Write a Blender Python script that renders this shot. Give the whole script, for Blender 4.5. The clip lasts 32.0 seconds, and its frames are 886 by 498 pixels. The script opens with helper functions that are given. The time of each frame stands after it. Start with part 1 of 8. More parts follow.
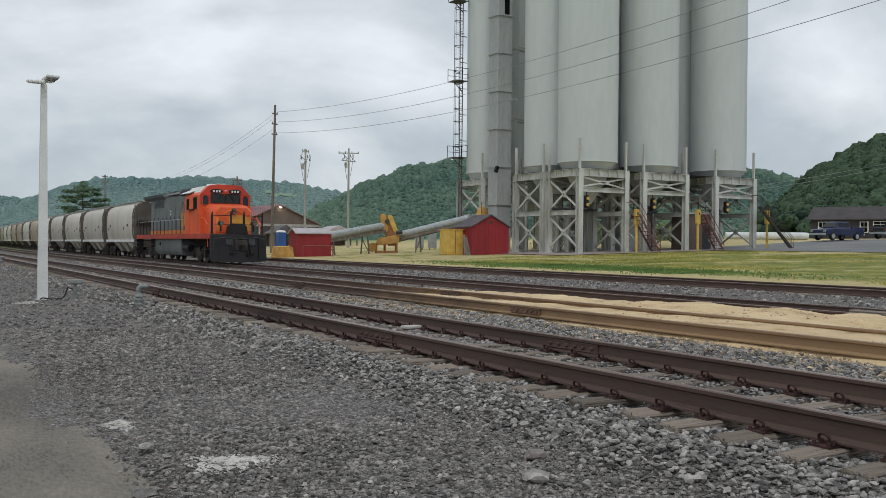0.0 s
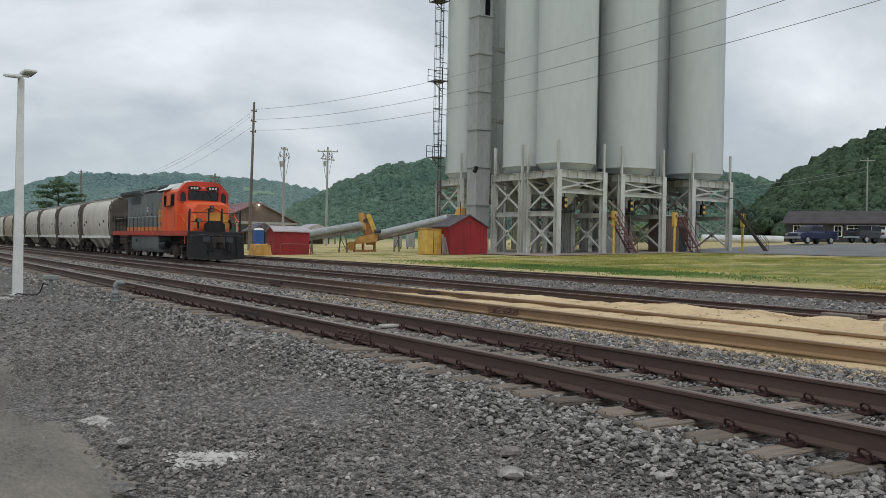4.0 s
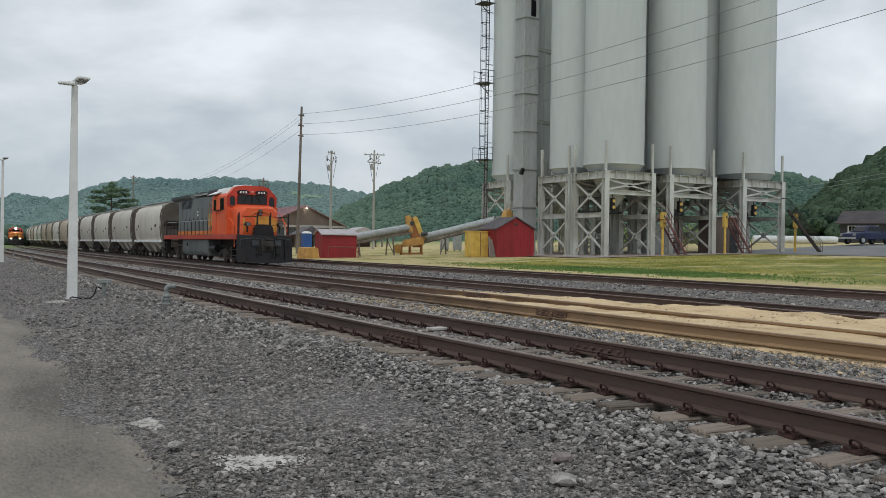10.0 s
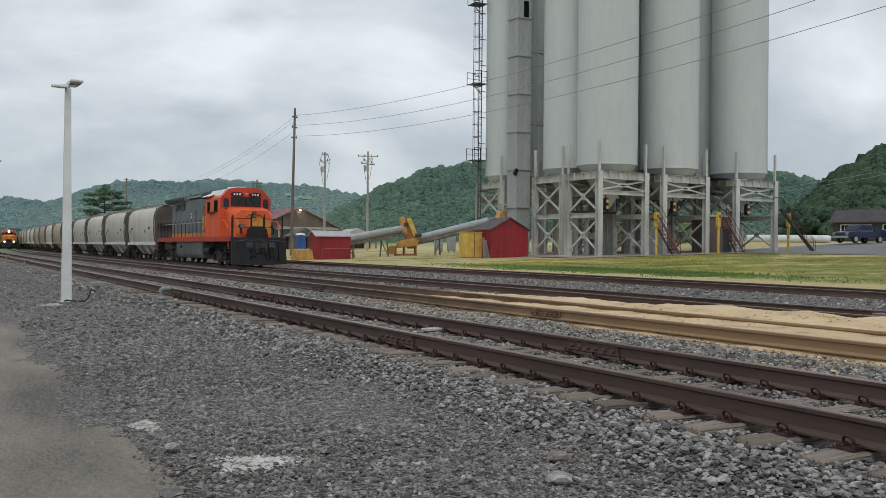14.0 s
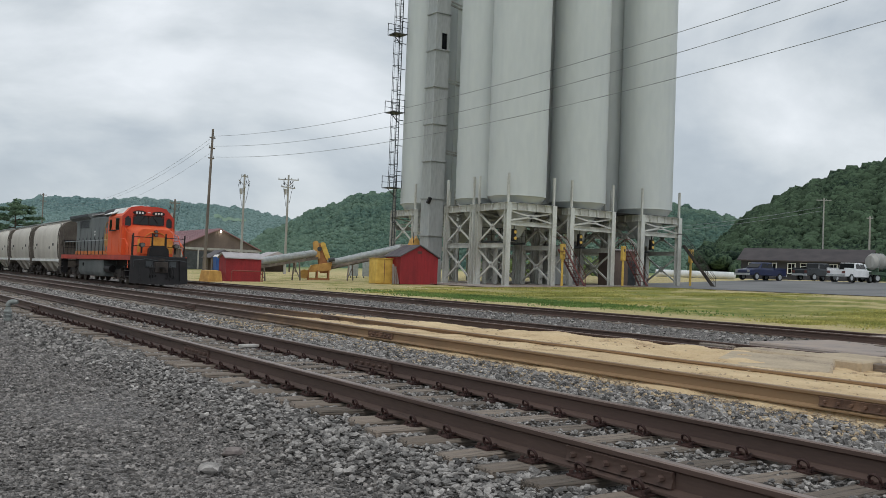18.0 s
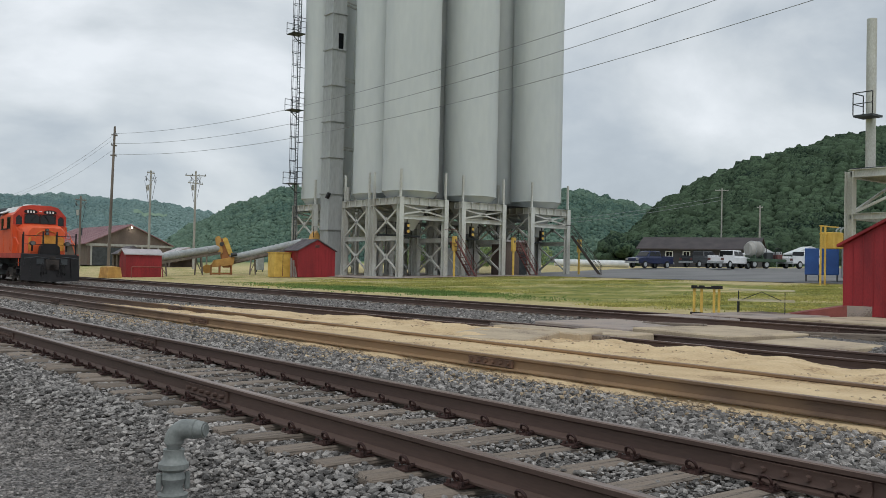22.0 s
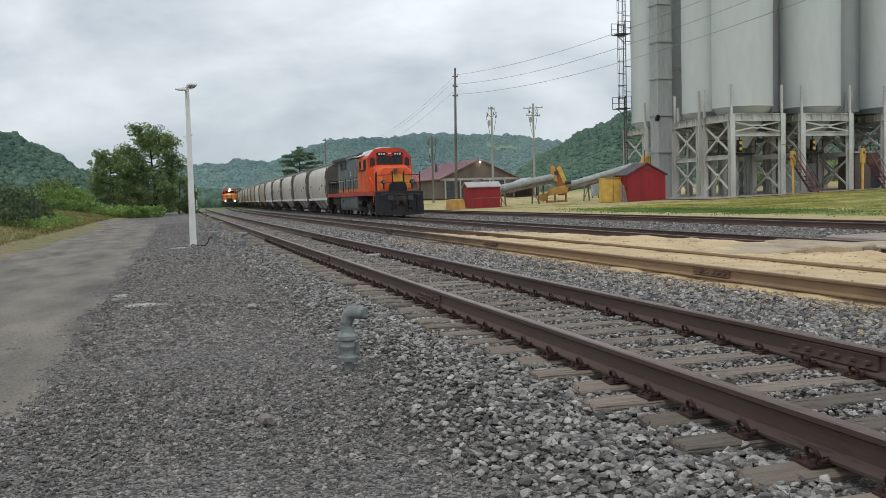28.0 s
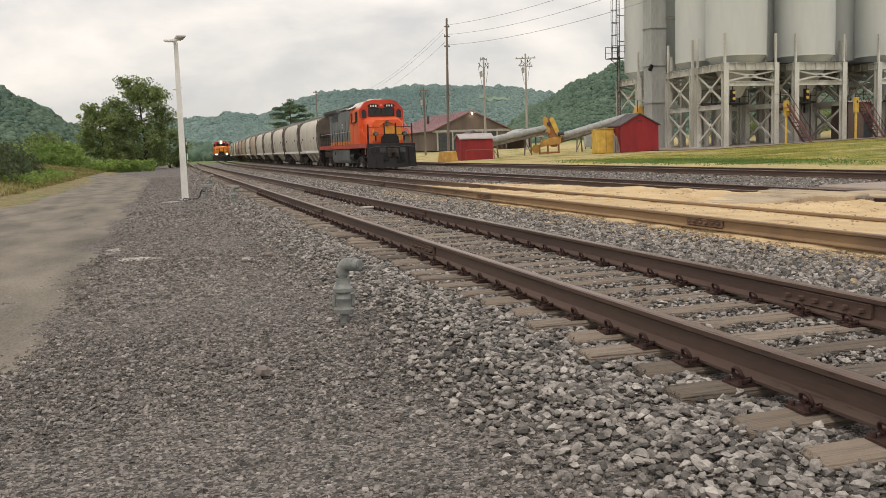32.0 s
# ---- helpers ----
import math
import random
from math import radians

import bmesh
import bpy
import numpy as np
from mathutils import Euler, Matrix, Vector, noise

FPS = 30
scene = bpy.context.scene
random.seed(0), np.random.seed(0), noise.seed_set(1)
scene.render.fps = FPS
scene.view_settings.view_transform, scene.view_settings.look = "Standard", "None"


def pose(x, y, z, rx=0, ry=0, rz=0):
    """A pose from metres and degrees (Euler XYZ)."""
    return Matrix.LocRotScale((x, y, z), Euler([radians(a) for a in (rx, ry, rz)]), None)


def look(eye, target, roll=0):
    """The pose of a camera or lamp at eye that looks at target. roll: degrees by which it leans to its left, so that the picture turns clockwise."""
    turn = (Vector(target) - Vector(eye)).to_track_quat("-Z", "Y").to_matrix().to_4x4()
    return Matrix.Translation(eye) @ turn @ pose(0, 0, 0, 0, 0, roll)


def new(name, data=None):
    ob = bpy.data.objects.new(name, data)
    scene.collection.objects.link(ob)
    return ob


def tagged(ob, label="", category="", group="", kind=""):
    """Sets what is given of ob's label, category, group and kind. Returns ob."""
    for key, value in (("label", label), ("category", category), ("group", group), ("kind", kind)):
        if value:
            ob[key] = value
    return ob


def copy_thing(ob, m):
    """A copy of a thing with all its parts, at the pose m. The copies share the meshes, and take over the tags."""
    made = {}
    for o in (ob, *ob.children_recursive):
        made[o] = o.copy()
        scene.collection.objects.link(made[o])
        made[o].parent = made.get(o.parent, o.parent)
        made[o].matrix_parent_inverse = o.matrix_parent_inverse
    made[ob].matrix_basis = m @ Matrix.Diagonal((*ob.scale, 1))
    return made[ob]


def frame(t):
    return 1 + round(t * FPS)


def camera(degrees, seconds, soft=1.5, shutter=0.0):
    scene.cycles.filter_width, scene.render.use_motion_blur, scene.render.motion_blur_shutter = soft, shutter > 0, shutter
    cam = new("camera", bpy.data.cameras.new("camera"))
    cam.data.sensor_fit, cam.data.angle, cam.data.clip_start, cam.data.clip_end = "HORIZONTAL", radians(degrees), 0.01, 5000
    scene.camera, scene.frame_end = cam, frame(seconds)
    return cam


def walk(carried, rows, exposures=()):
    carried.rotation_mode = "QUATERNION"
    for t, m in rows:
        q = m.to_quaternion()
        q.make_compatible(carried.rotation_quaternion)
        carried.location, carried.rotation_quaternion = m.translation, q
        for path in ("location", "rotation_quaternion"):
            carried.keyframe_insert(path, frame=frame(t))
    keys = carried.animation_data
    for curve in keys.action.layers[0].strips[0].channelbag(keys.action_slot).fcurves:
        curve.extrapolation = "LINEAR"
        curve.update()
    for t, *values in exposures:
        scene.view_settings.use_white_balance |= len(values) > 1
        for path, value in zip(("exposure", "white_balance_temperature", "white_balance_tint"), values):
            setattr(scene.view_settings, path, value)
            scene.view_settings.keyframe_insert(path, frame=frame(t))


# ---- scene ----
cam = camera(51.32, 32.0, soft=0.45)
# seconds, place in metres, yaw, pitch, roll in degrees
PATH = [
    (0.0, 0.992, 0.150, 1.346, -30.27, -0.27, -0.54),
    (0.5, 0.987, 0.146, 1.349, -30.10, -0.46, -0.75),
    (1.0, 0.976, 0.136, 1.347, -30.00, -0.87, -0.67),
    (1.5, 0.964, 0.114, 1.346, -30.20, -1.30, -0.67),
    (2.0, 0.946, 0.096, 1.349, -30.47, -1.02, -0.89),
    (2.5, 0.942, 0.082, 1.349, -31.02, -1.04, -1.07),
    (3.0, 0.941, 0.076, 1.347, -31.32, -0.78, -1.14),
    (3.5, 0.945, 0.076, 1.347, -31.63, -0.43, -1.19),
    (5.5, 0.958, 0.121, 1.349, -31.56, -0.16, -1.04),
    (6.0, 0.967, 0.129, 1.350, -31.64, -0.15, -1.12),
    (6.5, 0.975, 0.131, 1.348, -31.67, -0.16, -1.09),
    (7.0, 0.979, 0.138, 1.348, -31.69, -0.46, -0.84),
    (7.5, 0.973, 0.144, 1.346, -31.46, -0.50, -0.84),
    (8.0, 0.971, 0.145, 1.343, -31.42, -0.50, -0.87),
    (8.5, 0.963, 0.152, 1.349, -30.83, -0.05, -1.03),
    (9.0, 0.961, 0.154, 1.345, -30.12, -0.06, -0.84),
    (9.5, 0.965, 0.154, 1.343, -29.70, -0.31, -0.78),
    (10.0, 0.976, 0.160, 1.344, -28.73, -0.17, -0.86),
    (10.5, 0.982, 0.167, 1.342, -28.19, 0.06, -1.12),
    (11.0, 0.981, 0.171, 1.342, -27.81, 0.24, -1.34),
    (11.5, 0.971, 0.170, 1.342, -27.76, 0.31, -1.54),
    (12.0, 0.956, 0.163, 1.344, -27.81, 0.33, -1.43),
    (12.5, 0.946, 0.156, 1.346, -28.06, 0.27, -1.25),
    (13.0, 0.941, 0.142, 1.343, -28.55, 0.17, -1.23),
    (13.5, 0.946, 0.134, 1.341, -28.84, 0.08, -1.14),
    (15.5, 1.137, 0.134, 1.353, -29.53, -1.18, 1.55),
    (16.0, 1.331, -0.055, 1.328, -31.33, -1.99, -0.59),
    (16.5, 1.561, -0.162, 1.317, -33.59, 1.13, -2.40),
    (17.0, 1.776, -0.417, 1.317, -33.25, 2.49, -2.32),
    (17.5, 1.953, -0.844, 1.307, -34.02, 2.58, -2.26),
    (18.0, 2.079, -1.350, 1.306, -33.36, 1.71, -2.20),
    (18.5, 2.123, -1.918, 1.301, -33.35, 1.25, -1.07),
    (19.0, 2.152, -2.462, 1.302, -32.18, 1.21, 0.05),
    (19.5, 2.236, -2.990, 1.291, -32.85, 0.87, 1.32),
    (20.0, 2.345, -3.442, 1.279, -36.20, -3.40, 0.59),
    (20.5, 2.449, -3.901, 1.277, -31.66, -1.07, 2.55),
    (21.0, 2.482, -4.281, 1.318, -33.27, -0.70, 1.85),
    (21.5, 2.544, -4.821, 1.344, -36.09, 1.77, -1.01),
    (22.0, 2.533, -5.355, 1.372, -37.81, 1.35, -1.28),
    (22.5, 2.579, -5.827, 1.369, -36.68, 3.02, -6.41),
    (23.0, 2.664, -6.308, 1.333, -34.94, -0.04, -4.17),
    (23.5, 2.770, -6.633, 1.336, -33.26, -1.47, -1.16),
    (24.0, 2.909, -6.973, 1.331, -30.81, -0.01, 0.04),
    (24.5, 2.955, -7.286, 1.343, -25.53, -2.14, 2.53),
    (25.0, 3.078, -7.420, 1.349, -19.02, -1.14, 2.63),
    (25.5, 3.188, -7.522, 1.374, -16.25, 0.07, 3.36),
    (27.5, 3.236, -7.711, 1.362, -16.49, -1.91, 1.15),
    (28.0, 3.234, -7.678, 1.364, -16.27, -3.24, 1.48),
    (28.5, 3.220, -7.663, 1.362, -16.11, -4.06, 2.17),
    (29.0, 3.219, -7.651, 1.358, -15.71, -5.23, 2.39),
    (29.5, 3.222, -7.650, 1.357, -15.79, -5.60, 2.38),
    (30.0, 3.222, -7.660, 1.359, -16.20, -5.72, 2.26),
    (30.5, 3.225, -7.663, 1.356, -16.37, -5.91, 2.20),
    (31.0, 3.227, -7.662, 1.354, -16.65, -5.96, 2.17),
    (31.5, 3.226, -7.661, 1.353, -16.83, -6.09, 2.02),
    (32.0, 3.219, -7.663, 1.357, -16.76, -6.21, 1.82),
]
walk(cam, [(t, pose(x, y, z, 90 + pitch, roll, yaw)) for t, x, y, z, yaw, pitch, roll in PATH],
     [(0.0, 0.0, 6150, 9), (27.0, 0.0, 6150, 9), (28.0, 0.12, 6150, 9), (28.6, 0.2, 6400, 11), (29.6, 0.3, 7100, 14), (31.0, 0.36, 7300, 15), (32.0, 0.36, 7300, 15)])

# ---- light ----
world = bpy.data.worlds.new("overcast")
scene.world = world
world.use_nodes = True
wt = world.node_tree
wt.nodes.clear()


def wnode(kind, **kw):
    n = wt.nodes.new(kind)
    for k, v in kw.items():
        n.inputs[k].default_value = v
    return n


w_out = wt.nodes.new("ShaderNodeOutputWorld")
w_bg = wnode("ShaderNodeBackground", Strength=1.0)
sky = wt.nodes.new("ShaderNodeTexSky")
sky.sky_type, sky.sun_disc = "NISHITA", False
sky.sun_elevation, sky.sun_rotation = radians(52), radians(200)
w_dim = wt.nodes.new("ShaderNodeMix")
w_dim.data_type, w_dim.blend_type = "RGBA", "MULTIPLY"
w_dim.inputs["Factor"].default_value = 1.0
w_dim.inputs[7].default_value = (0.1, 0.1, 0.1, 1)
w_co = wt.nodes.new("ShaderNodeTexCoord")
w_map = wt.nodes.new("ShaderNodeMapping")
w_map.inputs["Scale"].default_value = (1.0, 1.0, 2.0)
w_map.inputs["Rotation"].default_value = (0, 0, 0.6)
w_n1 = wnode("ShaderNodeTexNoise", Scale=2.1, Detail=8.0, Roughness=0.5, Distortion=0.6)
w_n2 = wnode("ShaderNodeTexNoise", Scale=5.5, Detail=6.0, Roughness=0.55, Distortion=0.2)
w_add = wt.nodes.new("ShaderNodeMath")
w_add.operation = "MULTIPLY_ADD"
w_add.inputs[1].default_value = 0.35
w_ramp = wt.nodes.new("ShaderNodeValToRGB")
cr = w_ramp.color_ramp
cr.elements[0].position, cr.elements[0].color = 0.42, (0.37, 0.405, 0.44, 1)
cr.elements[1].position, cr.elements[1].color = 0.84, (0.90, 0.905, 0.90, 1)
mid = cr.elements.new(0.60)
mid.color = (0.525, 0.56, 0.585, 1)
mid2 = cr.elements.new(0.71)
mid2.color = (0.695, 0.715, 0.715, 1)
w_mix = wt.nodes.new("ShaderNodeMix")
w_mix.data_type = "RGBA"
w_mix.inputs["Factor"].default_value = 0.92
wl = wt.links.new
wl(w_co.outputs["Generated"], w_map.inputs["Vector"])
wl(w_map.outputs["Vector"], w_n1.inputs["Vector"])
wl(w_map.outputs["Vector"], w_n2.inputs["Vector"])
wl(w_n2.outputs["Fac"], w_add.inputs[0])
wl(w_n1.outputs["Fac"], w_add.inputs[2])
wl(w_add.outputs["Value"], w_ramp.inputs["Fac"])
wl(sky.outputs["Color"], w_dim.inputs[6])
wl(w_dim.outputs[2], w_mix.inputs[6])
wl(w_ramp.outputs["Color"], w_mix.inputs[7])
wl(w_mix.outputs[2], w_bg.inputs["Color"])
wl(w_bg.outputs["Background"], w_out.inputs["Surface"])

sun = new("sun", bpy.data.lights.new("sun", "SUN"))
sun.data.energy, sun.data.angle, sun.data.color = 0.9, radians(25), (1.0, 0.96, 0.9)
sun.matrix_world = look((-40, -60, 110), (0, 0, 0))


# ---- materials ----
def lin(r, g, b):
    return tuple((c / 255 / 12.92) if c <= 10 else (((c / 255) + 0.055) / 1.055) ** 2.4 for c in (r, g, b)) + (1,)


def material(name, a, b=None, rough=0.8, metal=0.0, scale=3.0, fine=40.0, bump=0.2, depth=0.01, c=None, vary=0.0,
             stretch=(1, 1, 1), island=False, emit=0.0, spec=0.5, world_space=False, thin=0.0, grain=0.5):
    """Two-scale procedural surface: broad mottling a-b, fine grain with bump, optional third colour c in patches."""
    m = bpy.data.materials.new(name)
    m.use_nodes = True
    nt = m.node_tree
    bsdf = nt.nodes["Principled BSDF"]
    nodes, ln = nt.nodes, nt.links.new
    if world_space:
        src = nodes.new("ShaderNodeNewGeometry").outputs["Position"]
    else:
        src = nodes.new("ShaderNodeTexCoord").outputs["Object"]
    mp = nodes.new("ShaderNodeMapping")
    mp.inputs["Scale"].default_value = stretch
    ln(src, mp.inputs["Vector"])
    n1 = nodes.new("ShaderNodeTexNoise")
    n1.inputs["Scale"].default_value, n1.inputs["Detail"].default_value = scale, 5
    n2 = nodes.new("ShaderNodeTexNoise")
    n2.inputs["Scale"].default_value, n2.inputs["Detail"].default_value = fine, 4
    ln(mp.outputs["Vector"], n1.inputs["Vector"])
    ln(mp.outputs["Vector"], n2.inputs["Vector"])
    ad = nodes.new("ShaderNodeMath")
    ad.operation, ad.inputs[1].default_value = "MULTIPLY_ADD", grain
    ln(n2.outputs["Fac"], ad.inputs[0])
    ln(n1.outputs["Fac"], ad.inputs[2])
    rp = nodes.new("ShaderNodeValToRGB")
    b = b or tuple(x * 0.75 for x in a[:3]) + (1,)
    middle = 0.5 + 0.5 * grain
    rp.color_ramp.elements[0].position, rp.color_ramp.elements[0].color = middle - 0.2, b
    rp.color_ramp.elements[1].position, rp.color_ramp.elements[1].color = middle + 0.2, a
    if c:
        e = rp.color_ramp.elements.new(middle - 0.13)
        e.color = c
    ln(ad.outputs["Value"], rp.inputs["Fac"])
    col = rp.outputs["Color"]
    if vary:
        hv = nodes.new("ShaderNodeHueSaturation")
        ma = nodes.new("ShaderNodeMapRange")
        ma.inputs["To Min"].default_value, ma.inputs["To Max"].default_value = 1 - vary, 1 + vary
        if island:
            ln(nodes.new("ShaderNodeNewGeometry").outputs["Random Per Island"], ma.inputs["Value"])
        else:
            ln(nodes.new("ShaderNodeObjectInfo").outputs["Random"], ma.inputs["Value"])
        ln(ma.outputs["Result"], hv.inputs["Value"])
        ln(col, hv.inputs["Color"])
        col = hv.outputs["Color"]
    ln(col, bsdf.inputs["Base Color"])
    bsdf.inputs["Roughness"].default_value, bsdf.inputs["Metallic"].default_value = rough, metal
    bsdf.inputs["Specular IOR Level"].default_value = spec
    if bump:
        bp = nodes.new("ShaderNodeBump")
        bp.inputs["Strength"].default_value, bp.inputs["Distance"].default_value = bump, depth
        ln(ad.outputs["Value"], bp.inputs["Height"])
        ln(bp.outputs["Normal"], bsdf.inputs["Normal"])
    if thin:
        tr = nodes.new("ShaderNodeBsdfTranslucent")
        ln(col, tr.inputs["Color"])
        mx = nodes.new("ShaderNodeMixShader")
        mx.inputs["Fac"].default_value = thin
        ln(bsdf.outputs["BSDF"], mx.inputs[1])
        ln(tr.outputs["BSDF"], mx.inputs[2])
        ln(mx.outputs["Shader"], nodes["Material Output"].inputs["Surface"])
    if emit:
        bsdf.inputs["Emission Color"].default_value = a
        bsdf.inputs["Emission Strength"].default_value = emit
    return m


M = {}
M["rail"] = material("rusty_rail", lin(96, 77, 69), lin(56, 44, 40), 0.7, 0.15, 3, 70, 0.3, 0.004, stretch=(1, 0.12, 1), c=lin(80, 64, 57))
M["railhead"] = material("worn_rail_head", lin(142, 124, 114), lin(104, 86, 78), 0.42, 0.5, 3, 50, 0.1, 0.002, stretch=(1, 0.1, 1))
M["clip"] = material("rusted_spring_steel", lin(84, 58, 52), lin(48, 34, 32), 0.75, 0.3, 20, 120, 0.2, 0.003)
M["tie"] = material("weathered_tie_timber", lin(130, 118, 106), lin(52, 44, 39), 0.92, 0, 6, 26, 1.0, 0.02, vary=0.34, stretch=(0.12, 3, 3), c=lin(112, 103, 94), grain=0.9)
M["stone"] = material("crushed_grey_stone", lin(158, 153, 148), lin(92, 89, 86), 0.85, 0, 9, 80, 0.35, 0.005, vary=0.68, island=True)
M["chip"] = material("fine_shale_gravel", lin(152, 146, 141), lin(82, 79, 76), 0.88, 0, 12, 90, 0.3, 0.004, vary=0.6, island=True)
M["sand"] = material("spilled_frac_sand", lin(216, 192, 152), lin(160, 134, 102), 0.95, 0, 1.6, 24, 0.7, 0.025, c=lin(194, 168, 129), world_space=True)
M["sandjoint"] = material("sand_dusted_joint_bar", lin(132, 102, 80), lin(92, 70, 58), 0.8, 0.05, 6, 60, 0.3, 0.004)


def sand_along(m, dust, y0, y1):
    """Sand dust lies on the steel near the spill and thins out along the yard."""
    nt = m.node_tree
    bsdf = nt.nodes["Principled BSDF"]
    old = bsdf.inputs["Base Color"].links[0].from_socket
    sep = nt.nodes.new("ShaderNodeSeparateXYZ")
    geo = nt.nodes.new("ShaderNodeNewGeometry")
    nz = nt.nodes.new("ShaderNodeTexNoise")
    nz.inputs["Scale"].default_value = 1.2
    add = nt.nodes.new("ShaderNodeMath")
    add.operation, add.inputs[1].default_value = "MULTIPLY_ADD", 10.0
    rng = nt.nodes.new("ShaderNodeMapRange")
    rng.interpolation_type = "SMOOTHSTEP"
    rng.inputs["From Min"].default_value, rng.inputs["From Max"].default_value = y0 + 5, y1 + 5
    low = nt.nodes.new("ShaderNodeMapRange")
    low.interpolation_type = "SMOOTHSTEP"
    low.inputs["From Min"].default_value, low.inputs["From Max"].default_value = 3.0, 9.0
    low.inputs["To Min"].default_value, low.inputs["To Max"].default_value = 0.85, 0.0
    most = nt.nodes.new("ShaderNodeMath")
    most.operation = "MAXIMUM"
    mix = nt.nodes.new("ShaderNodeMix")
    mix.data_type = "RGBA"
    mix.inputs[6].default_value = dust
    ln = nt.links.new
    ln(geo.outputs["Position"], sep.inputs["Vector"])
    ln(geo.outputs["Position"], nz.inputs["Vector"])
    ln(nz.outputs["Fac"], add.inputs[0])
    ln(sep.outputs["Y"], add.inputs[2])
    ln(add.outputs["Value"], rng.inputs["Value"])
    ln(add.outputs["Value"], low.inputs["Value"])
    ln(rng.outputs["Result"], most.inputs[0])
    ln(low.outputs["Result"], most.inputs[1])
    ln(most.outputs["Value"], mix.inputs["Factor"])
    ln(old, mix.inputs[7])
    ln(mix.outputs[2], bsdf.inputs["Base Color"])


M["sandrail"] = material("rusty_rail_with_sand_dust", lin(98, 82, 74), lin(62, 50, 46), 0.8, 0.05, 3, 70, 0.3, 0.004, stretch=(1, 0.12, 1), c=lin(80, 64, 57))
sand_along(M["sandrail"], lin(150, 122, 90), 9, 24)
M["sandhead"] = material("dull_sandy_rail_head", lin(142, 124, 114), lin(104, 86, 78), 0.6, 0.2, 3, 50, 0.1, 0.002, stretch=(1, 0.1, 1))
sand_along(M["sandhead"], lin(146, 122, 98), 7, 22)
M["sandstone"] = material("sand_covered_gravel", lin(200, 180, 148), lin(138, 120, 100), 0.9, 0, 9, 70, 0.3, 0.006, vary=0.3, island=True)
M["road"] = material("worn_dirt_road", lin(140, 132, 120), lin(88, 83, 76), 0.95, 0, 1.1, 42, 1.0, 0.012, c=lin(106, 101, 92), world_space=True, stretch=(1.2, 0.35, 1), grain=0.55)
M["asphalt"] = material("grey_asphalt_lot", lin(128, 127, 126), lin(104, 104, 104), 0.9, 0, 0.2, 30, 0.2, 0.01, world_space=True)
M["concrete"] = material("stained_concrete", lin(168, 152, 138), lin(116, 104, 95), 0.9, 0, 1.3, 30, 0.25, 0.006, c=lin(150, 140, 134), world_space=True)
M["sandslab"] = material("sand_dusted_concrete", lin(196, 178, 150), lin(134, 118, 102), 0.92, 0, 1.1, 26, 0.3, 0.008, c=lin(166, 150, 128), world_space=True)
M["silo"] = material("grey_painted_silo_steel", lin(204, 208, 205), lin(192, 197, 196), 0.45, 0.0, 0.3, 2.5, 0.02, 0.01, stretch=(1, 1, 0.25))
M["leg"] = material("dull_galvanised_casing", lin(182, 185, 184), lin(150, 153, 152), 0.5, 0.0, 0.5, 8, 0.08, 0.01, stretch=(1, 1, 0.2))
M["steel"] = material("pale_grey_structural_paint", lin(206, 208, 202), lin(174, 174, 168), 0.6, 0.0, 0.8, 20, 0.1, 0.004, stretch=(1, 1, 0.4), c=lin(170, 168, 160))
M["galv"] = material("galvanised_steel", lin(186, 190, 190), lin(156, 160, 163), 0.5, 0.15, 3, 40, 0.1, 0.003)
M["darksteel"] = material("dark_grey_steel", lin(76, 80, 82), lin(54, 57, 60), 0.6, 0.2, 2, 30, 0.1, 0.004)
M["black"] = material("grimy_black_paint", lin(32, 27, 29), lin(13, 12, 13), 0.6, 0.1, 2, 30, 0.2, 0.006)
M["red"] = material("barn_red_siding", lin(160, 42, 48), lin(122, 32, 38), 0.65, 0, 1.5, 30, 0.15, 0.004, stretch=(1, 1, 0.3))
M["roofgrey"] = material("grey_metal_roof", lin(196, 190, 190), lin(164, 156, 158), 0.5, 0.2, 1, 20, 0.1, 0.004)
M["shingle"] = material("dark_asphalt_shingle", lin(104, 98, 100), lin(74, 70, 74), 0.9, 0, 2, 25, 0.4, 0.01, vary=0.12)
M["yellow"] = material("faded_safety_yellow", lin(224, 190, 96), lin(194, 156, 70), 0.6, 0, 2, 30, 0.1, 0.004)
M["stair"] = material("rusty_red_stair_paint", lin(122, 76, 72), lin(92, 58, 56), 0.7, 0, 3, 30, 0.15, 0.004)
M["orange"] = material("sun_faded_orange_paint", lin(232, 100, 48), lin(196, 70, 36), 0.5, 0, 0.9, 9, 0.06, 0.004, c=lin(220, 86, 42), stretch=(1, 1, 0.45))
M["orangered"] = material("faded_red_orange_paint", lin(196, 70, 50), lin(154, 52, 42), 0.5, 0, 0.8, 12, 0.06, 0.004)
M["browred"] = material("sun_faded_red_paint", lin(206, 70, 46), lin(172, 52, 38), 0.5, 0, 0.8, 12, 0.06, 0.004)
M["tan"] = material("dusty_tan_steel", lin(206, 164, 92), lin(166, 122, 66), 0.75, 0, 1.5, 20, 0.1, 0.004)
M["rust"] = material("rust_brown_steel", lin(142, 92, 58), lin(98, 62, 44), 0.85, 0, 2.5, 26, 0.25, 0.005, c=lin(160, 112, 70))
M["locogrey"] = material("dusty_grey_hood_paint", lin(120, 124, 122), lin(94, 98, 98), 0.6, 0, 0.7, 10, 0.1, 0.004, stretch=(1, 1, 0.4))
M["white"] = material("weathered_white_paint", lin(232, 232, 228), lin(206, 206, 202), 0.5, 0, 1.2, 25, 0.05, 0.003)
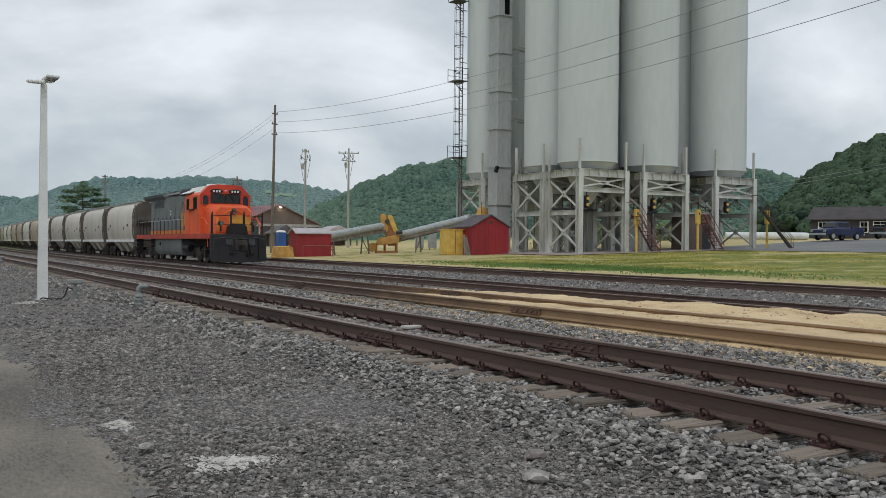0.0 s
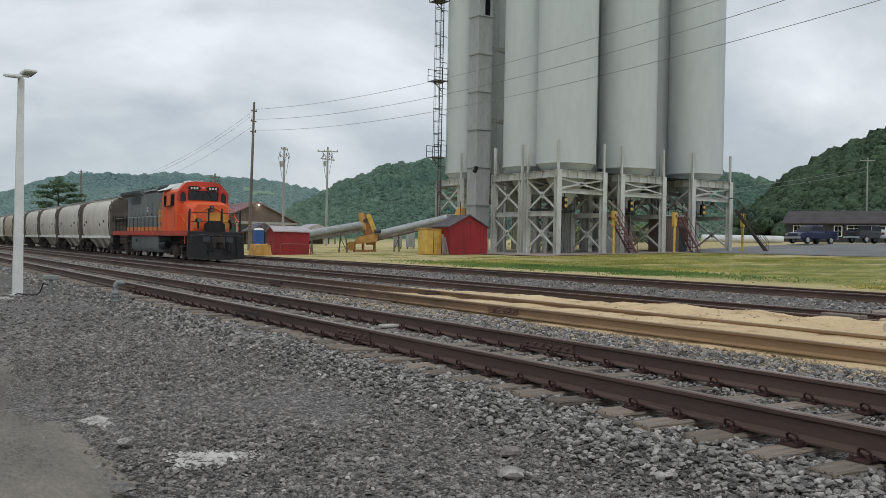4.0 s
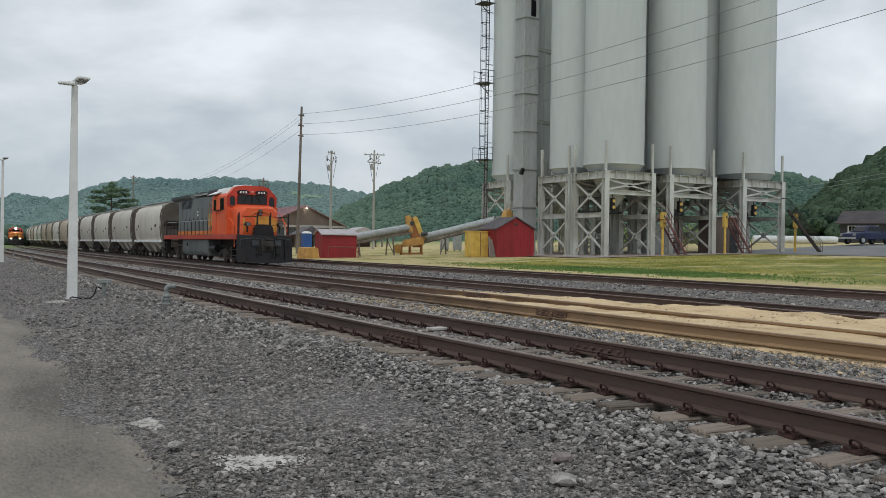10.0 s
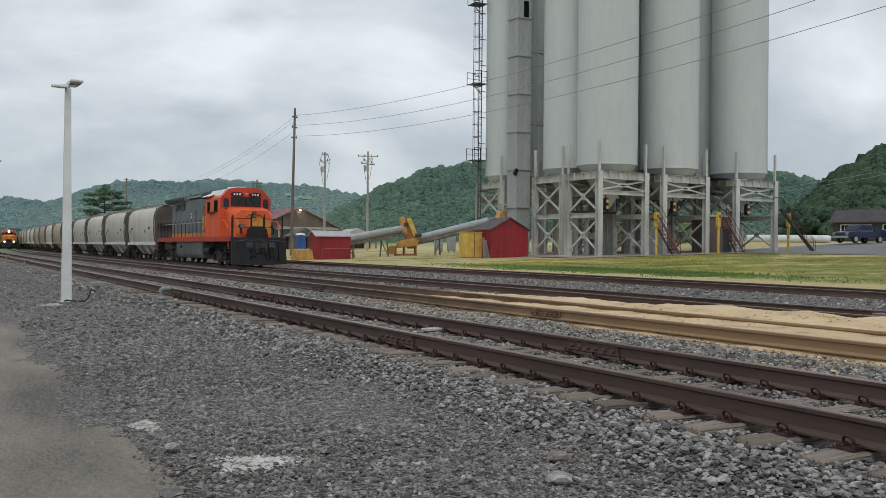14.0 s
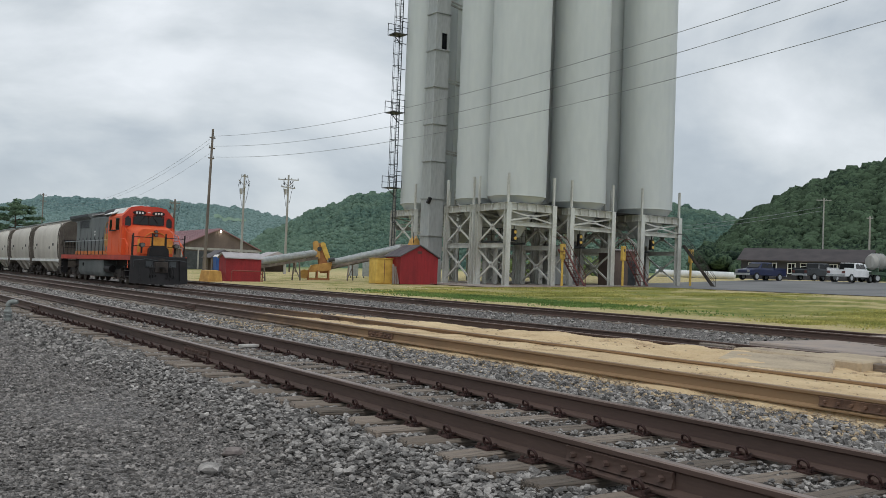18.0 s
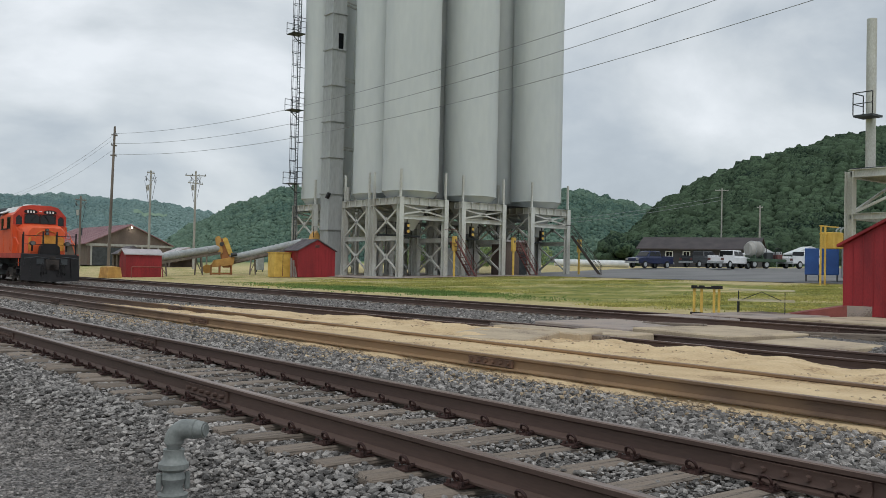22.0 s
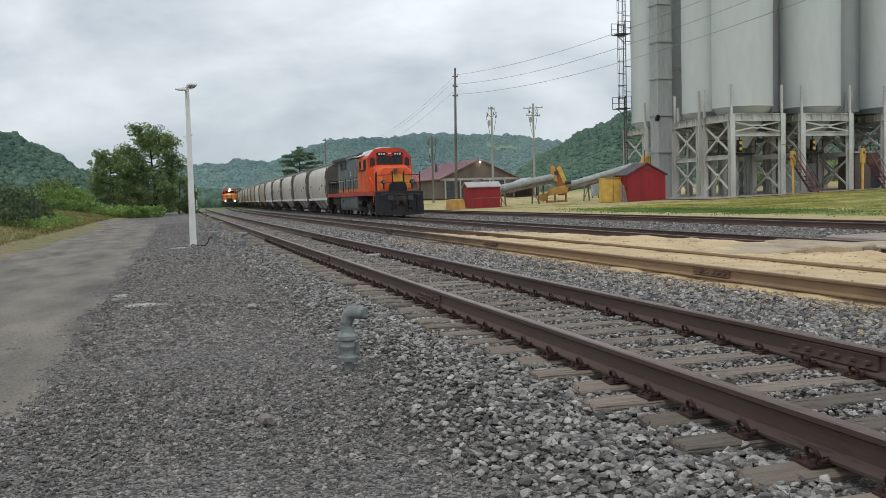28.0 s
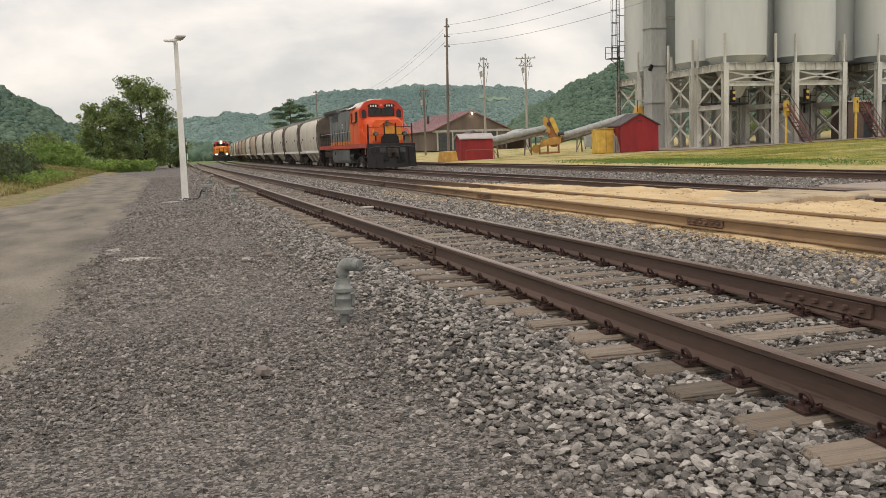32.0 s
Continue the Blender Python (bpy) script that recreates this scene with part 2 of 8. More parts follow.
M["hopper"] = material("dusty_pale_grey_hopper_paint", lin(206, 200, 188), lin(178, 170, 158), 0.6, 0, 0.5, 8, 0.08, 0.004, vary=0.1, stretch=(1, 1, 0.35))
M["hopperend"] = material("darkened_hopper_end_steel", lin(112, 104, 94), lin(78, 70, 64), 0.7, 0, 0.8, 12, 0.12, 0.005)
M["truck"] = material("dusty_brown_running_gear", lin(74, 66, 60), lin(46, 42, 40), 0.8, 0.1, 3, 25, 0.25, 0.006)
M["wheel"] = material("dull_wheel_steel", lin(96, 84, 76), lin(62, 54, 50), 0.55, 0.5, 4, 30, 0.1, 0.003)
M["glass"] = material("dark_window_glass", lin(22, 25, 28), lin(14, 16, 18), 0.08, 0, 1, 5, 0, 0, spec=0.35)
M["lens"] = material("clear_lamp_lens", lin(176, 176, 170), lin(140, 140, 138), 0.1, 0, 1, 5, 0, 0)
M["lit"] = material("burning_headlight", (1.0, 0.93, 0.75, 1), (1.0, 0.93, 0.75, 1), 0.2, 0, 1, 5, 0, 0, emit=30)
M["rubber"] = material("black_rubber", lin(42, 42, 42), lin(28, 28, 28), 0.85, 0, 4, 40, 0.1, 0.003)
M["pole"] = material("weathered_pole_timber", lin(136, 126, 116), lin(98, 90, 84), 0.9, 0, 2, 30, 0.4, 0.008, stretch=(1, 1, 0.1))
M["palepole"] = material("pale_grey_treated_pole", lin(176, 174, 168), lin(146, 144, 138), 0.85, 0, 2, 30, 0.3, 0.006, stretch=(1, 1, 0.1))
M["wire"] = material("weathered_cable", lin(150, 153, 156), lin(128, 131, 134), 0.6, 0.1, 1, 10, 0, 0)
M["cast"] = material("grey_painted_cast_iron", lin(148, 152, 148), lin(118, 122, 120), 0.55, 0.2, 8, 60, 0.2, 0.003)
M["maroonroof"] = material("faded_maroon_metal_roof", lin(156, 120, 122), lin(130, 98, 102), 0.6, 0.1, 0.4, 8, 0.1, 0.01)
M["brownwall"] = material("brown_board_siding", lin(118, 104, 96), lin(94, 82, 76), 0.85, 0, 0.5, 10, 0.2, 0.01, stretch=(1, 1, 0.3))
M["darkhouse"] = material("charcoal_clapboard", lin(70, 70, 74), lin(54, 54, 58), 0.8, 0, 0.5, 10, 0.15, 0.01)
M["darkroof"] = material("brown_black_shingle_roof", lin(80, 74, 74), lin(60, 56, 58), 0.9, 0, 0.6, 12, 0.3, 0.01)
M["blue"] = material("blue_painted_tank", lin(52, 92, 160), lin(40, 74, 136), 0.5, 0, 1, 15, 0.05, 0.003)
M["navy"] = material("dark_blue_car_paint", lin(38, 48, 88), lin(30, 38, 70), 0.3, 0.2, 1, 15, 0, 0, spec=0.7)
M["charcoal"] = material("charcoal_car_paint", lin(56, 60, 64), lin(44, 47, 50), 0.3, 0.2, 1, 15, 0, 0, spec=0.7)
M["carwhite"] = material("white_car_paint", lin(232, 233, 234), lin(214, 215, 217), 0.3, 0.0, 1, 15, 0, 0, spec=0.7)
M["bag"] = material("white_plastic_silage_tube", lin(226, 228, 228), lin(200, 203, 204), 0.5, 0, 0.8, 8, 0.2, 0.02)
M["timber"] = material("weathered_bench_timber", lin(214, 206, 172), lin(176, 168, 138), 0.85, 0, 4, 40, 0.3, 0.005, stretch=(0.3, 1, 1))
M["rampred"] = material("faded_red_ramp_paint", lin(150, 84, 76), lin(118, 64, 60), 0.8, 0, 2, 30, 0.15, 0.004)
M["redbox"] = material("weathered_red_rock", lin(206, 110, 92), lin(170, 90, 76), 0.9, 0, 5, 40, 0.2, 0.005)
M["whitestone"] = material("spilled_white_powder", lin(200, 196, 190), lin(168, 163, 156), 0.95, 0, 4, 60, 0.3, 0.006)
M["amber"] = material("faded_amber_paint", lin(232, 142, 60), lin(204, 112, 48), 0.5, 0, 0.8, 12, 0.06, 0.004)
M["fadedyellow"] = material("sun_bleached_yellow", lin(226, 164, 66), lin(206, 128, 50), 0.55, 0, 1.5, 10, 0.06, 0.004)
M["dulllens"] = material("dull_lamp_glass", lin(116, 112, 106), lin(80, 78, 76), 0.15, 0, 1, 5, 0, 0)
M["bark"] = material("grey_brown_bark", lin(96, 86, 74), lin(62, 54, 46), 0.95, 0, 3, 30, 0.6, 0.02, stretch=(1, 1, 0.2))
M["leaf"] = material("summer_leaves", lin(152, 168, 112), lin(104, 124, 80), 0.7, 0, 0.6, 6, 0, 0, vary=0.35, island=True, thin=0.45)
M["pine"] = material("dark_pine_needles", lin(134, 156, 126), lin(90, 114, 92), 0.75, 0, 0.6, 6, 0, 0, vary=0.35, island=True, thin=0.45)
M["darkleaf"] = material("dark_bramble_leaves", lin(112, 126, 92), lin(68, 84, 58), 0.75, 0, 0.6, 6, 0, 0, vary=0.35, island=True, thin=0.3)
M["weed"] = material("tall_green_weeds", lin(158, 182, 104), lin(104, 132, 70), 0.7, 0, 0.4, 5, 0, 0, vary=0.35, island=True, thin=0.45)
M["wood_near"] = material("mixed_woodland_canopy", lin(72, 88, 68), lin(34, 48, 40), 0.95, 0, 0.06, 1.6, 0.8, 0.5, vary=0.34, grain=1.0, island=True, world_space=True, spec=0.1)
# Distance haze is mixed into these two base colours, bluer and paler.
M["wood_far_haze"] = material("hill_woodland_with_haze_tint", lin(100, 120, 103), lin(68, 91, 84), 0.95, 0, 0.012, 0.8, 0.4, 0.6, vary=0.2, grain=0.8, island=True, world_space=True, spec=0.1)
M["wood_haze"] = material("ridge_woodland_with_haze_tint", lin(122, 143, 138), lin(100, 124, 124), 0.95, 0, 0.006, 0.4, 0.3, 0.8, vary=0.12, grain=0.8, island=True, world_space=True, spec=0.1)


# ---- mesh helpers ----
def box(bm, x, y, z, sx, sy, sz, rx=0, ry=0, rz=0):
    """A box centred at x, y, z with full sizes."""
    m = pose(x, y, z, rx, ry, rz) @ Matrix.Diagonal((sx, sy, sz, 1))
    bmesh.ops.create_cube(bm, size=1, matrix=m)
    return bm


def span(bm, x0, x1, y0, y1, z0, z1):
    return box(bm, (x0 + x1) / 2, (y0 + y1) / 2, (z0 + z1) / 2, abs(x1 - x0), abs(y1 - y0), abs(z1 - z0))


def rod(bm, a, b, r, r2=None, seg=8):
    """A closed cylinder or cone from a to b."""
    a, b = Vector(a), Vector(b)
    d = b - a
    m = Matrix.Translation((a + b) / 2) @ d.to_track_quat("Z", "Y").to_matrix().to_4x4()
    bmesh.ops.create_cone(bm, cap_ends=True, segments=seg, radius1=r, radius2=r if r2 is None else r2, depth=d.length, matrix=m)
    return bm


def beam(bm, a, b, w, h):
    """A rectangular bar from a to b."""
    a, b = Vector(a), Vector(b)
    d = b - a
    m = Matrix.Translation((a + b) / 2) @ d.to_track_quat("Y", "Z").to_matrix().to_4x4() @ Matrix.Diagonal((w, d.length, h, 1))
    bmesh.ops.create_cube(bm, size=1, matrix=m)
    return bm


def ibeam(bm, a, b, w, h, t=0.03):
    """A wide-flange section from a to b: two flanges and a web."""
    a, b = Vector(a), Vector(b)
    d = b - a
    base = Matrix.Translation((a + b) / 2) @ d.to_track_quat("Y", "Z").to_matrix().to_4x4()
    for off, sw, sh in (((0, 0, h / 2 - t / 2), w, t), ((0, 0, -h / 2 + t / 2), w, t), ((0, 0, 0), t, h - 2 * t)):
        bmesh.ops.create_cube(bm, size=1, matrix=base @ Matrix.Translation(off) @ Matrix.Diagonal((sw, d.length, sh, 1)))
    return bm


def prism(bm, pts, axis, a, b):
    """A polygon (pairs in the two other axes, in order) swept along axis from a to b."""
    def at(p, v):
        return {"x": (v, p[0], p[1]), "y": (p[0], v, p[1]), "z": (p[0], p[1], v)}[axis]
    va = [bm.verts.new(at(p, a)) for p in pts]
    vb = [bm.verts.new(at(p, b)) for p in pts]
    n = len(pts)
    for i in range(n):
        bm.faces.new((va[i], va[(i + 1) % n], vb[(i + 1) % n], vb[i]))
    bm.faces.new(va[::-1])
    bm.faces.new(vb)
    bmesh.ops.recalc_face_normals(bm, faces=bm.faces)
    return bm


def loft(bm, rings, close=True):
    """Rings of equally many points joined one after the other, capped at both ends."""
    vs = [[bm.verts.new(p) for p in r] for r in rings]
    n = len(vs[0])
    for r0, r1 in zip(vs, vs[1:]):
        for i in range(n if close else n - 1):
            bm.faces.new((r0[i], r0[(i + 1) % n], r1[(i + 1) % n], r1[i]))
    if close:
        bm.faces.new(vs[0][::-1])
        bm.faces.new(vs[-1])
    bmesh.ops.recalc_face_normals(bm, faces=bm.faces)
    return bm


def pipe(bm, pts, r, seg=8):
    """A tube through points."""
    pts = [Vector(p) for p in pts]
    rings = []
    for i, p in enumerate(pts):
        d = (pts[min(i + 1, len(pts) - 1)] - pts[max(i - 1, 0)]).normalized()
        q = d.to_track_quat("Z", "Y")
        rings.append([p + q @ Vector((r * math.cos(k * math.tau / seg), r * math.sin(k * math.tau / seg), 0)) for k in range(seg)])
    return loft(bm, rings)


def lathe(bm, profile, seg=16):
    """Radius-height pairs turned about z."""
    return loft(bm, [[(r * math.cos(k * math.tau / seg), r * math.sin(k * math.tau / seg), z) for k in range(seg)] for r, z in profile])


def soften(bm, w, seg=1):
    es = [e for e in bm.edges if len(e.link_faces) == 2 and e.calc_face_angle() > 0.6]
    bmesh.ops.bevel(bm, geom=es, offset=w, segments=seg, affect="EDGES", clamp_overlap=True)
    return bm


def mesh_of(name, bm, mats, smooth=35):
    me = bpy.data.meshes.new(name)
    bm.to_mesh(me)
    bm.free()
    for m in mats if isinstance(mats, (list, tuple)) else [mats]:
        me.materials.append(m)
    if smooth:
        for p in me.polygons:
            p.use_smooth = True
        me.set_sharp_from_angle(angle=radians(smooth))
    return me


def part(name, bm, mat, parent=None, label="", smooth=35):
    """Links a bmesh as one mesh object under a thing or a part."""
    ob = new(name, mesh_of(name, bm, mat, smooth))
    ob.parent = parent
    return tagged(ob, label)


def share(name, me, parent, m):
    """One more object on a mesh that is shared by alike pieces."""
    ob = new(name, me)
    ob.parent = parent
    ob.matrix_basis = m
    return ob


def thing(name, m, label, category, group="", kind=""):
    ob = new(name)
    ob.empty_display_size = 0.2
    ob.matrix_basis = m
    return tagged(ob, label, category, group, kind)


def bm_():
    return bmesh.new()


def raw(name, verts, faces, mat, smooth=False):
    """A large mesh from arrays of places and faces (triangles or quads)."""
    verts, faces = np.asarray(verts, np.float32), np.asarray(faces, np.int32)
    me = bpy.data.meshes.new(name)
    k = faces.shape[1]
    me.vertices.add(len(verts))
    me.loops.add(faces.size)
    me.polygons.add(len(faces))
    me.vertices.foreach_set("co", verts.ravel())
    me.loops.foreach_set("vertex_index", faces.ravel())
    me.polygons.foreach_set("loop_start", np.arange(0, faces.size, k, dtype=np.int32))
    me.polygons.foreach_set("use_smooth", np.full(len(faces), smooth))
    me.update(calc_edges=True)
    me.materials.append(mat)
    return me


def sheet(name, xs, ys, height, mat, smooth=True):
    """A height sheet over a grid of xs by ys."""
    X, Y = np.meshgrid(xs, ys, indexing="ij")
    V = np.stack([X, Y, height(X, Y)], -1).reshape(-1, 3)
    nx, ny = len(xs), len(ys)
    I = np.arange(nx * ny).reshape(nx, ny)
    F = np.stack([I[:-1, :-1], I[1:, :-1], I[1:, 1:], I[:-1, 1:]], -1).reshape(-1, 4)
    return raw(name, V, F, mat, smooth)


def wave(X, Y, scale, seed):
    """Cheap smooth noise from summed sines, about -1 to 1."""
    rs = np.random.RandomState(seed)
    out = np.zeros_like(X, dtype=float)
    for i in range(7):
        a, p, k = rs.uniform(0, 6.283), rs.uniform(0, 6.283), scale * (1.0 + 0.55 * i)
        out += np.sin(k * (X * np.cos(a) + Y * np.sin(a)) + p) / (1 + 0.35 * i)
    return out / 3.2


ICO = bmesh.new()
bmesh.ops.create_icosphere(ICO, subdivisions=1, radius=1)
ICO_V = np.array([v.co[:] for v in ICO.verts])
ICO_F = np.array([[v.index for v in f.verts] for f in ICO.faces])
ICO.free()
ICO2 = bmesh.new()
bmesh.ops.create_icosphere(ICO2, subdivisions=2, radius=1)
ICO2_V = np.array([v.co[:] for v in ICO2.verts])
ICO2_F = np.array([[v.index for v in f.verts] for f in ICO2.faces])
ICO2.free()
up = ICO_V[ICO_F[0]].mean(0)
DOME_V = np.array([(Vector(up).rotation_difference(Vector((0, 0, 1))) @ Vector(v))[:] for v in ICO_V])
DOME_F = ICO_F[DOME_V[ICO_F][:, :, 2].mean(1) > -0.7]
DOME2_F = ICO2_F[ICO2_V[ICO2_F][:, :, 2].mean(1) > -0.3]


CHIP_V = np.array([(x, y, z) for x in (-0.62, 0.62) for y in (-0.62, 0.62) for z in (-0.62, 0.62)])
CHIP_V[CHIP_V[:, 2] > 0, :2] *= 0.74
CHIP_F = np.array([(0, 1, 3, 2), (4, 6, 7, 5), (0, 4, 5, 1), (2, 3, 7, 6), (1, 5, 7, 3)])


def spread(name, P, size, mat, flat=0.6, rough=0.35, seed=1, fine=False, smooth=False, tall=False, angular=False):
    """Many irregular lumps in one mesh: places, sizes, how flat and how rough they are."""
    rs = np.random.RandomState(seed)
    T, TF = (ICO2_V, ICO2_F) if fine else (ICO_V, ICO_F)
    if tall:
        T, TF = (ICO2_V, DOME2_F) if fine else (DOME_V, DOME_F)
    if angular:
        T, TF = (DOME_V * 0.8, DOME_F) if fine else (CHIP_V, CHIP_F)
    n, k = len(P), len(T)
    S = rs.uniform(0.7, 1.3, (n, 1, 3)) * np.array([1, 1, flat])
    V = T[None] * (1 + rs.uniform(-rough, rough, (n, k, 3 if angular else 1)) * (1.4 if angular else 1)) * S * np.asarray(size).reshape(-1, 1, 1)
    a = rs.uniform(0, 6.283, n)
    t = np.zeros(n) if tall else rs.uniform(-0.6, 0.6, n)
    ca, sa, ct, st = np.cos(a), np.sin(a), np.cos(t), np.sin(t)
    R = np.zeros((n, 3, 3))
    R[:, 0, 0], R[:, 0, 1], R[:, 0, 2] = ca, -sa * ct, sa * st
    R[:, 1, 0], R[:, 1, 1], R[:, 1, 2] = sa, ca * ct, -ca * st
    R[:, 2, 1], R[:, 2, 2] = st, ct
    V = np.einsum("nij,nkj->nki", R, V) + np.asarray(P)[:, None, :]
    F = TF[None] + (np.arange(n) * k)[:, None, None]
    return raw(name, V.reshape(-1, 3), F.reshape(-1, TF.shape[1]), mat, smooth)


# ---- the lie of the land ----
def bend(y):
    """The tracks and what follows them curve gently away beyond 60 m."""
    y = np.maximum(np.asarray(y, float) - 60, 0)
    return 1.15e-4 * y * y


def bend_of(key, y):
    """The middle track also draws in beyond 115 m, bent to fit the camera's view of the moving engine."""
    y = np.asarray(y, float)
    return bend(y) + (0.008 * (y - 115 + np.sqrt((y - 115) ** 2 + 400)) if key == "b" else 0.0)


TRACKS = {"a": (6.855, 0.30), "b": (11.47, 0.26), "c": (17.7, 0.10), "d": (23.1, 0.30)}
LAND_X = [-400, -30, -9, -5.5, -3, -1.5, 2.4, 4.4, 5.2, 8.5, 9.3, 10.0, 13.2, 15.6, 20.0, 21.6, 24.8, 27.0, 31, 46, 66, 84, 110, 260, 600]
LAND_Z = [4.0, 1.6, 1.1, 0.6, 0.1, -0.06, -0.05, -0.03, 0.04, 0.055, 0.02, 0.02, 0.02, -0.1, -0.1, 0.08, 0.08, 0.2, 0.28, 0.74, 1.3, 2.2, 2.62, 6.0, 9.0]


def land(X, Y):
    x = X - bend(Y) * np.clip((60 - np.abs(X)) / 40, 0, 1)
    return np.interp(x, LAND_X, LAND_Z)


def gap_grid(near, far, step, grow):
    out, s = [near], step
    while out[-1] < far:
        out.append(out[-1] + s)
        s *= grow
    return out


xs = np.array(sorted(set([-v for v in gap_grid(4, 1900, 0.8, 1.16)] + list(np.arange(-4, 34, 0.35)) + gap_grid(34, 2600, 0.8, 1.14))))
ys = np.array(sorted(set([-v for v in gap_grid(12, 900, 0.8, 1.2)] + list(np.arange(-12, 50, 0.5)) + gap_grid(50, 3200, 0.8, 1.1))))


def ground_height(X, Y):
    near = np.clip(1 - np.hypot(X - 6, Y - 8) / 60, 0, 1)
    lump = np.where((X > 24.5) | (X < -1.5), 0.06, 0.012) * wave(X, Y, 1.1, 5) + np.where(np.abs(X) > 120, 1.0, 0.0) * wave(X, Y, 0.02, 8)
    far = np.clip((np.hypot(X, Y) - 250) / 600, 0, 1)
    return land(X, Y) + lump * (0.3 + 0.7 * near) - far * 2


def ground_material():
    """Gravel by the tracks, sandy grass beyond them, meadow on the other side of the road, by place with ragged borders."""
    m = bpy.data.materials.new("ground_gravel_and_grass")
    m.use_nodes = True
    nt = m.node_tree
    ln, nodes = nt.links.new, nt.nodes
    bsdf = nodes["Principled BSDF"]
    bsdf.inputs["Roughness"].default_value = 0.95
    geo = nodes.new("ShaderNodeNewGeometry")
    sep = nodes.new("ShaderNodeSeparateXYZ")
    ln(geo.outputs["Position"], sep.inputs["Vector"])

    def noise_tex(scale, detail=5, rough=0.55):
        n = nodes.new("ShaderNodeTexNoise")
        n.inputs["Scale"].default_value, n.inputs["Detail"].default_value, n.inputs["Roughness"].default_value = scale, detail, rough
        ln(geo.outputs["Position"], n.inputs["Vector"])
        return n.outputs["Fac"]

    def math_(op, a, b):
        n = nodes.new("ShaderNodeMath")
        n.operation = op
        for i, v in enumerate((a, b)):
            if isinstance(v, (int, float)):
                n.inputs[i].default_value = v
            else:
                ln(v, n.inputs[i])
        return n.outputs["Value"]

    def step(v, lo, hi):
        n = nodes.new("ShaderNodeMapRange")
        n.interpolation_type = "SMOOTHSTEP"
        n.inputs["From Min"].default_value, n.inputs["From Max"].default_value = lo, hi
        ln(v, n.inputs["Value"])
        return n.outputs["Result"]

    def ramp(fac, stops):
        n = nodes.new("ShaderNodeValToRGB")
        e = n.color_ramp.elements
        e[0].position, e[0].color = stops[0]
        e[1].position, e[1].color = stops[-1]
        for p, c in stops[1:-1]:
            e.new(p).color = c
        ln(fac, n.inputs["Fac"])
        return n.outputs["Color"]

    def mix(fac, a, b):
        n = nodes.new("ShaderNodeMix")
        n.data_type = "RGBA"
        if isinstance(fac, float):
            n.inputs["Factor"].default_value = fac
        else:
            ln(fac, n.inputs["Factor"])
        ln(a, n.inputs[6])
        ln(b, n.inputs[7])
        return n.outputs[2]

    vor = nodes.new("ShaderNodeTexVoronoi")
    vor.inputs["Scale"].default_value = 58
    ln(geo.outputs["Position"], vor.inputs["Vector"])
    vsep = nodes.new("ShaderNodeSeparateColor")
    ln(vor.outputs["Color"], vsep.inputs["Color"])
    chips = ramp(vsep.outputs[0], [(0.0, lin(50, 47, 46)), (0.5, lin(104, 100, 97)), (1.0, lin(168, 161, 156))])
    dusty = ramp(noise_tex(0.5), [(0.3, lin(104, 102, 98)), (0.7, lin(128, 124, 116))])
    gravel = mix(0.12, chips, dusty)
    grass = ramp(noise_tex(0.9, 8, 0.72), [(0.3, lin(82, 98, 38)), (0.48, lin(130, 134, 58)), (0.68, lin(180, 170, 98))])
    straw = ramp(noise_tex(3.0, 8, 0.7), [(0.3, lin(176, 162, 110)), (0.7, lin(214, 196, 146))])
    patch = step(noise_tex(0.22, 7, 0.7), 0.5, 0.62)
    worn = math_("MULTIPLY", step(math_("ADD", sep.outputs["Y"], math_("MULTIPLY", noise_tex(0.3), 14.0)), 50.0, 60.0), step(noise_tex(0.35, 6, 0.65), 0.4, 0.52))
    berm = mix(worn, mix(patch, grass, straw), straw)
    wob = math_("ADD", sep.outputs["X"], math_("MULTIPLY", math_("SUBTRACT", noise_tex(0.7), 0.5), 2.4))
    edge = step(wob, 24.6, 26.0)
    sandy_edge = step(wob, 27.6, 30.2)
    verge = mix(sandy_edge, straw, mix(step(wob, 50.5, 55.0), berm, straw))
    left = step(wob, -0.9, -1.7)
    ground = mix(edge, gravel, verge)
    meadow = ramp(noise_tex(1.4, 8, 0.7), [(0.3, lin(86, 104, 50)), (0.5, lin(128, 134, 74)), (0.72, lin(168, 160, 104))])
    dirt = ramp(noise_tex(2.6, 8, 0.7), [(0.3, lin(108, 94, 70)), (0.7, lin(176, 160, 122))])
    bare = math_("MULTIPLY", step(wob, -7.0, -2.2), step(noise_tex(0.9, 5, 0.6), 0.36, 0.56))
    meadow = mix(bare, meadow, dirt)
    ground = mix(left, ground, meadow)
    hyp = nodes.new("ShaderNodeVectorMath")
    hyp.operation = "LENGTH"
    ln(geo.outputs["Position"], hyp.inputs[0])
    field = ramp(noise_tex(0.05, 6), [(0.3, lin(96, 116, 66)), (0.7, lin(128, 142, 82))])
    ground = mix(step(hyp.outputs["Value"], 130, 200), ground, field)
    ln(ground, bsdf.inputs["Base Color"])
    bp = nodes.new("ShaderNodeBump")
    bp.inputs["Strength"].default_value, bp.inputs["Distance"].default_value = 1.0, 0.02
    hgt = math_("ADD", vor.outputs["Distance"], math_("MULTIPLY", noise_tex(60), 0.6))
    ln(hgt, bp.inputs["Height"])
    ln(bp.outputs["Normal"], bsdf.inputs["Normal"])
    return m


ground = tagged(new("ground", sheet("ground", xs, ys, ground_height, ground_material())),
                "gravel yard ground with sandy grass verges", "ground", kind="structure")

# the dirt road beside the yard
ry = np.array(list(np.arange(-40, -9, 0.6)) + list(np.arange(-9, 26, 0.16)) + list(np.arange(26, 92, 0.5)))
ru = np.linspace(0, 1, 44)


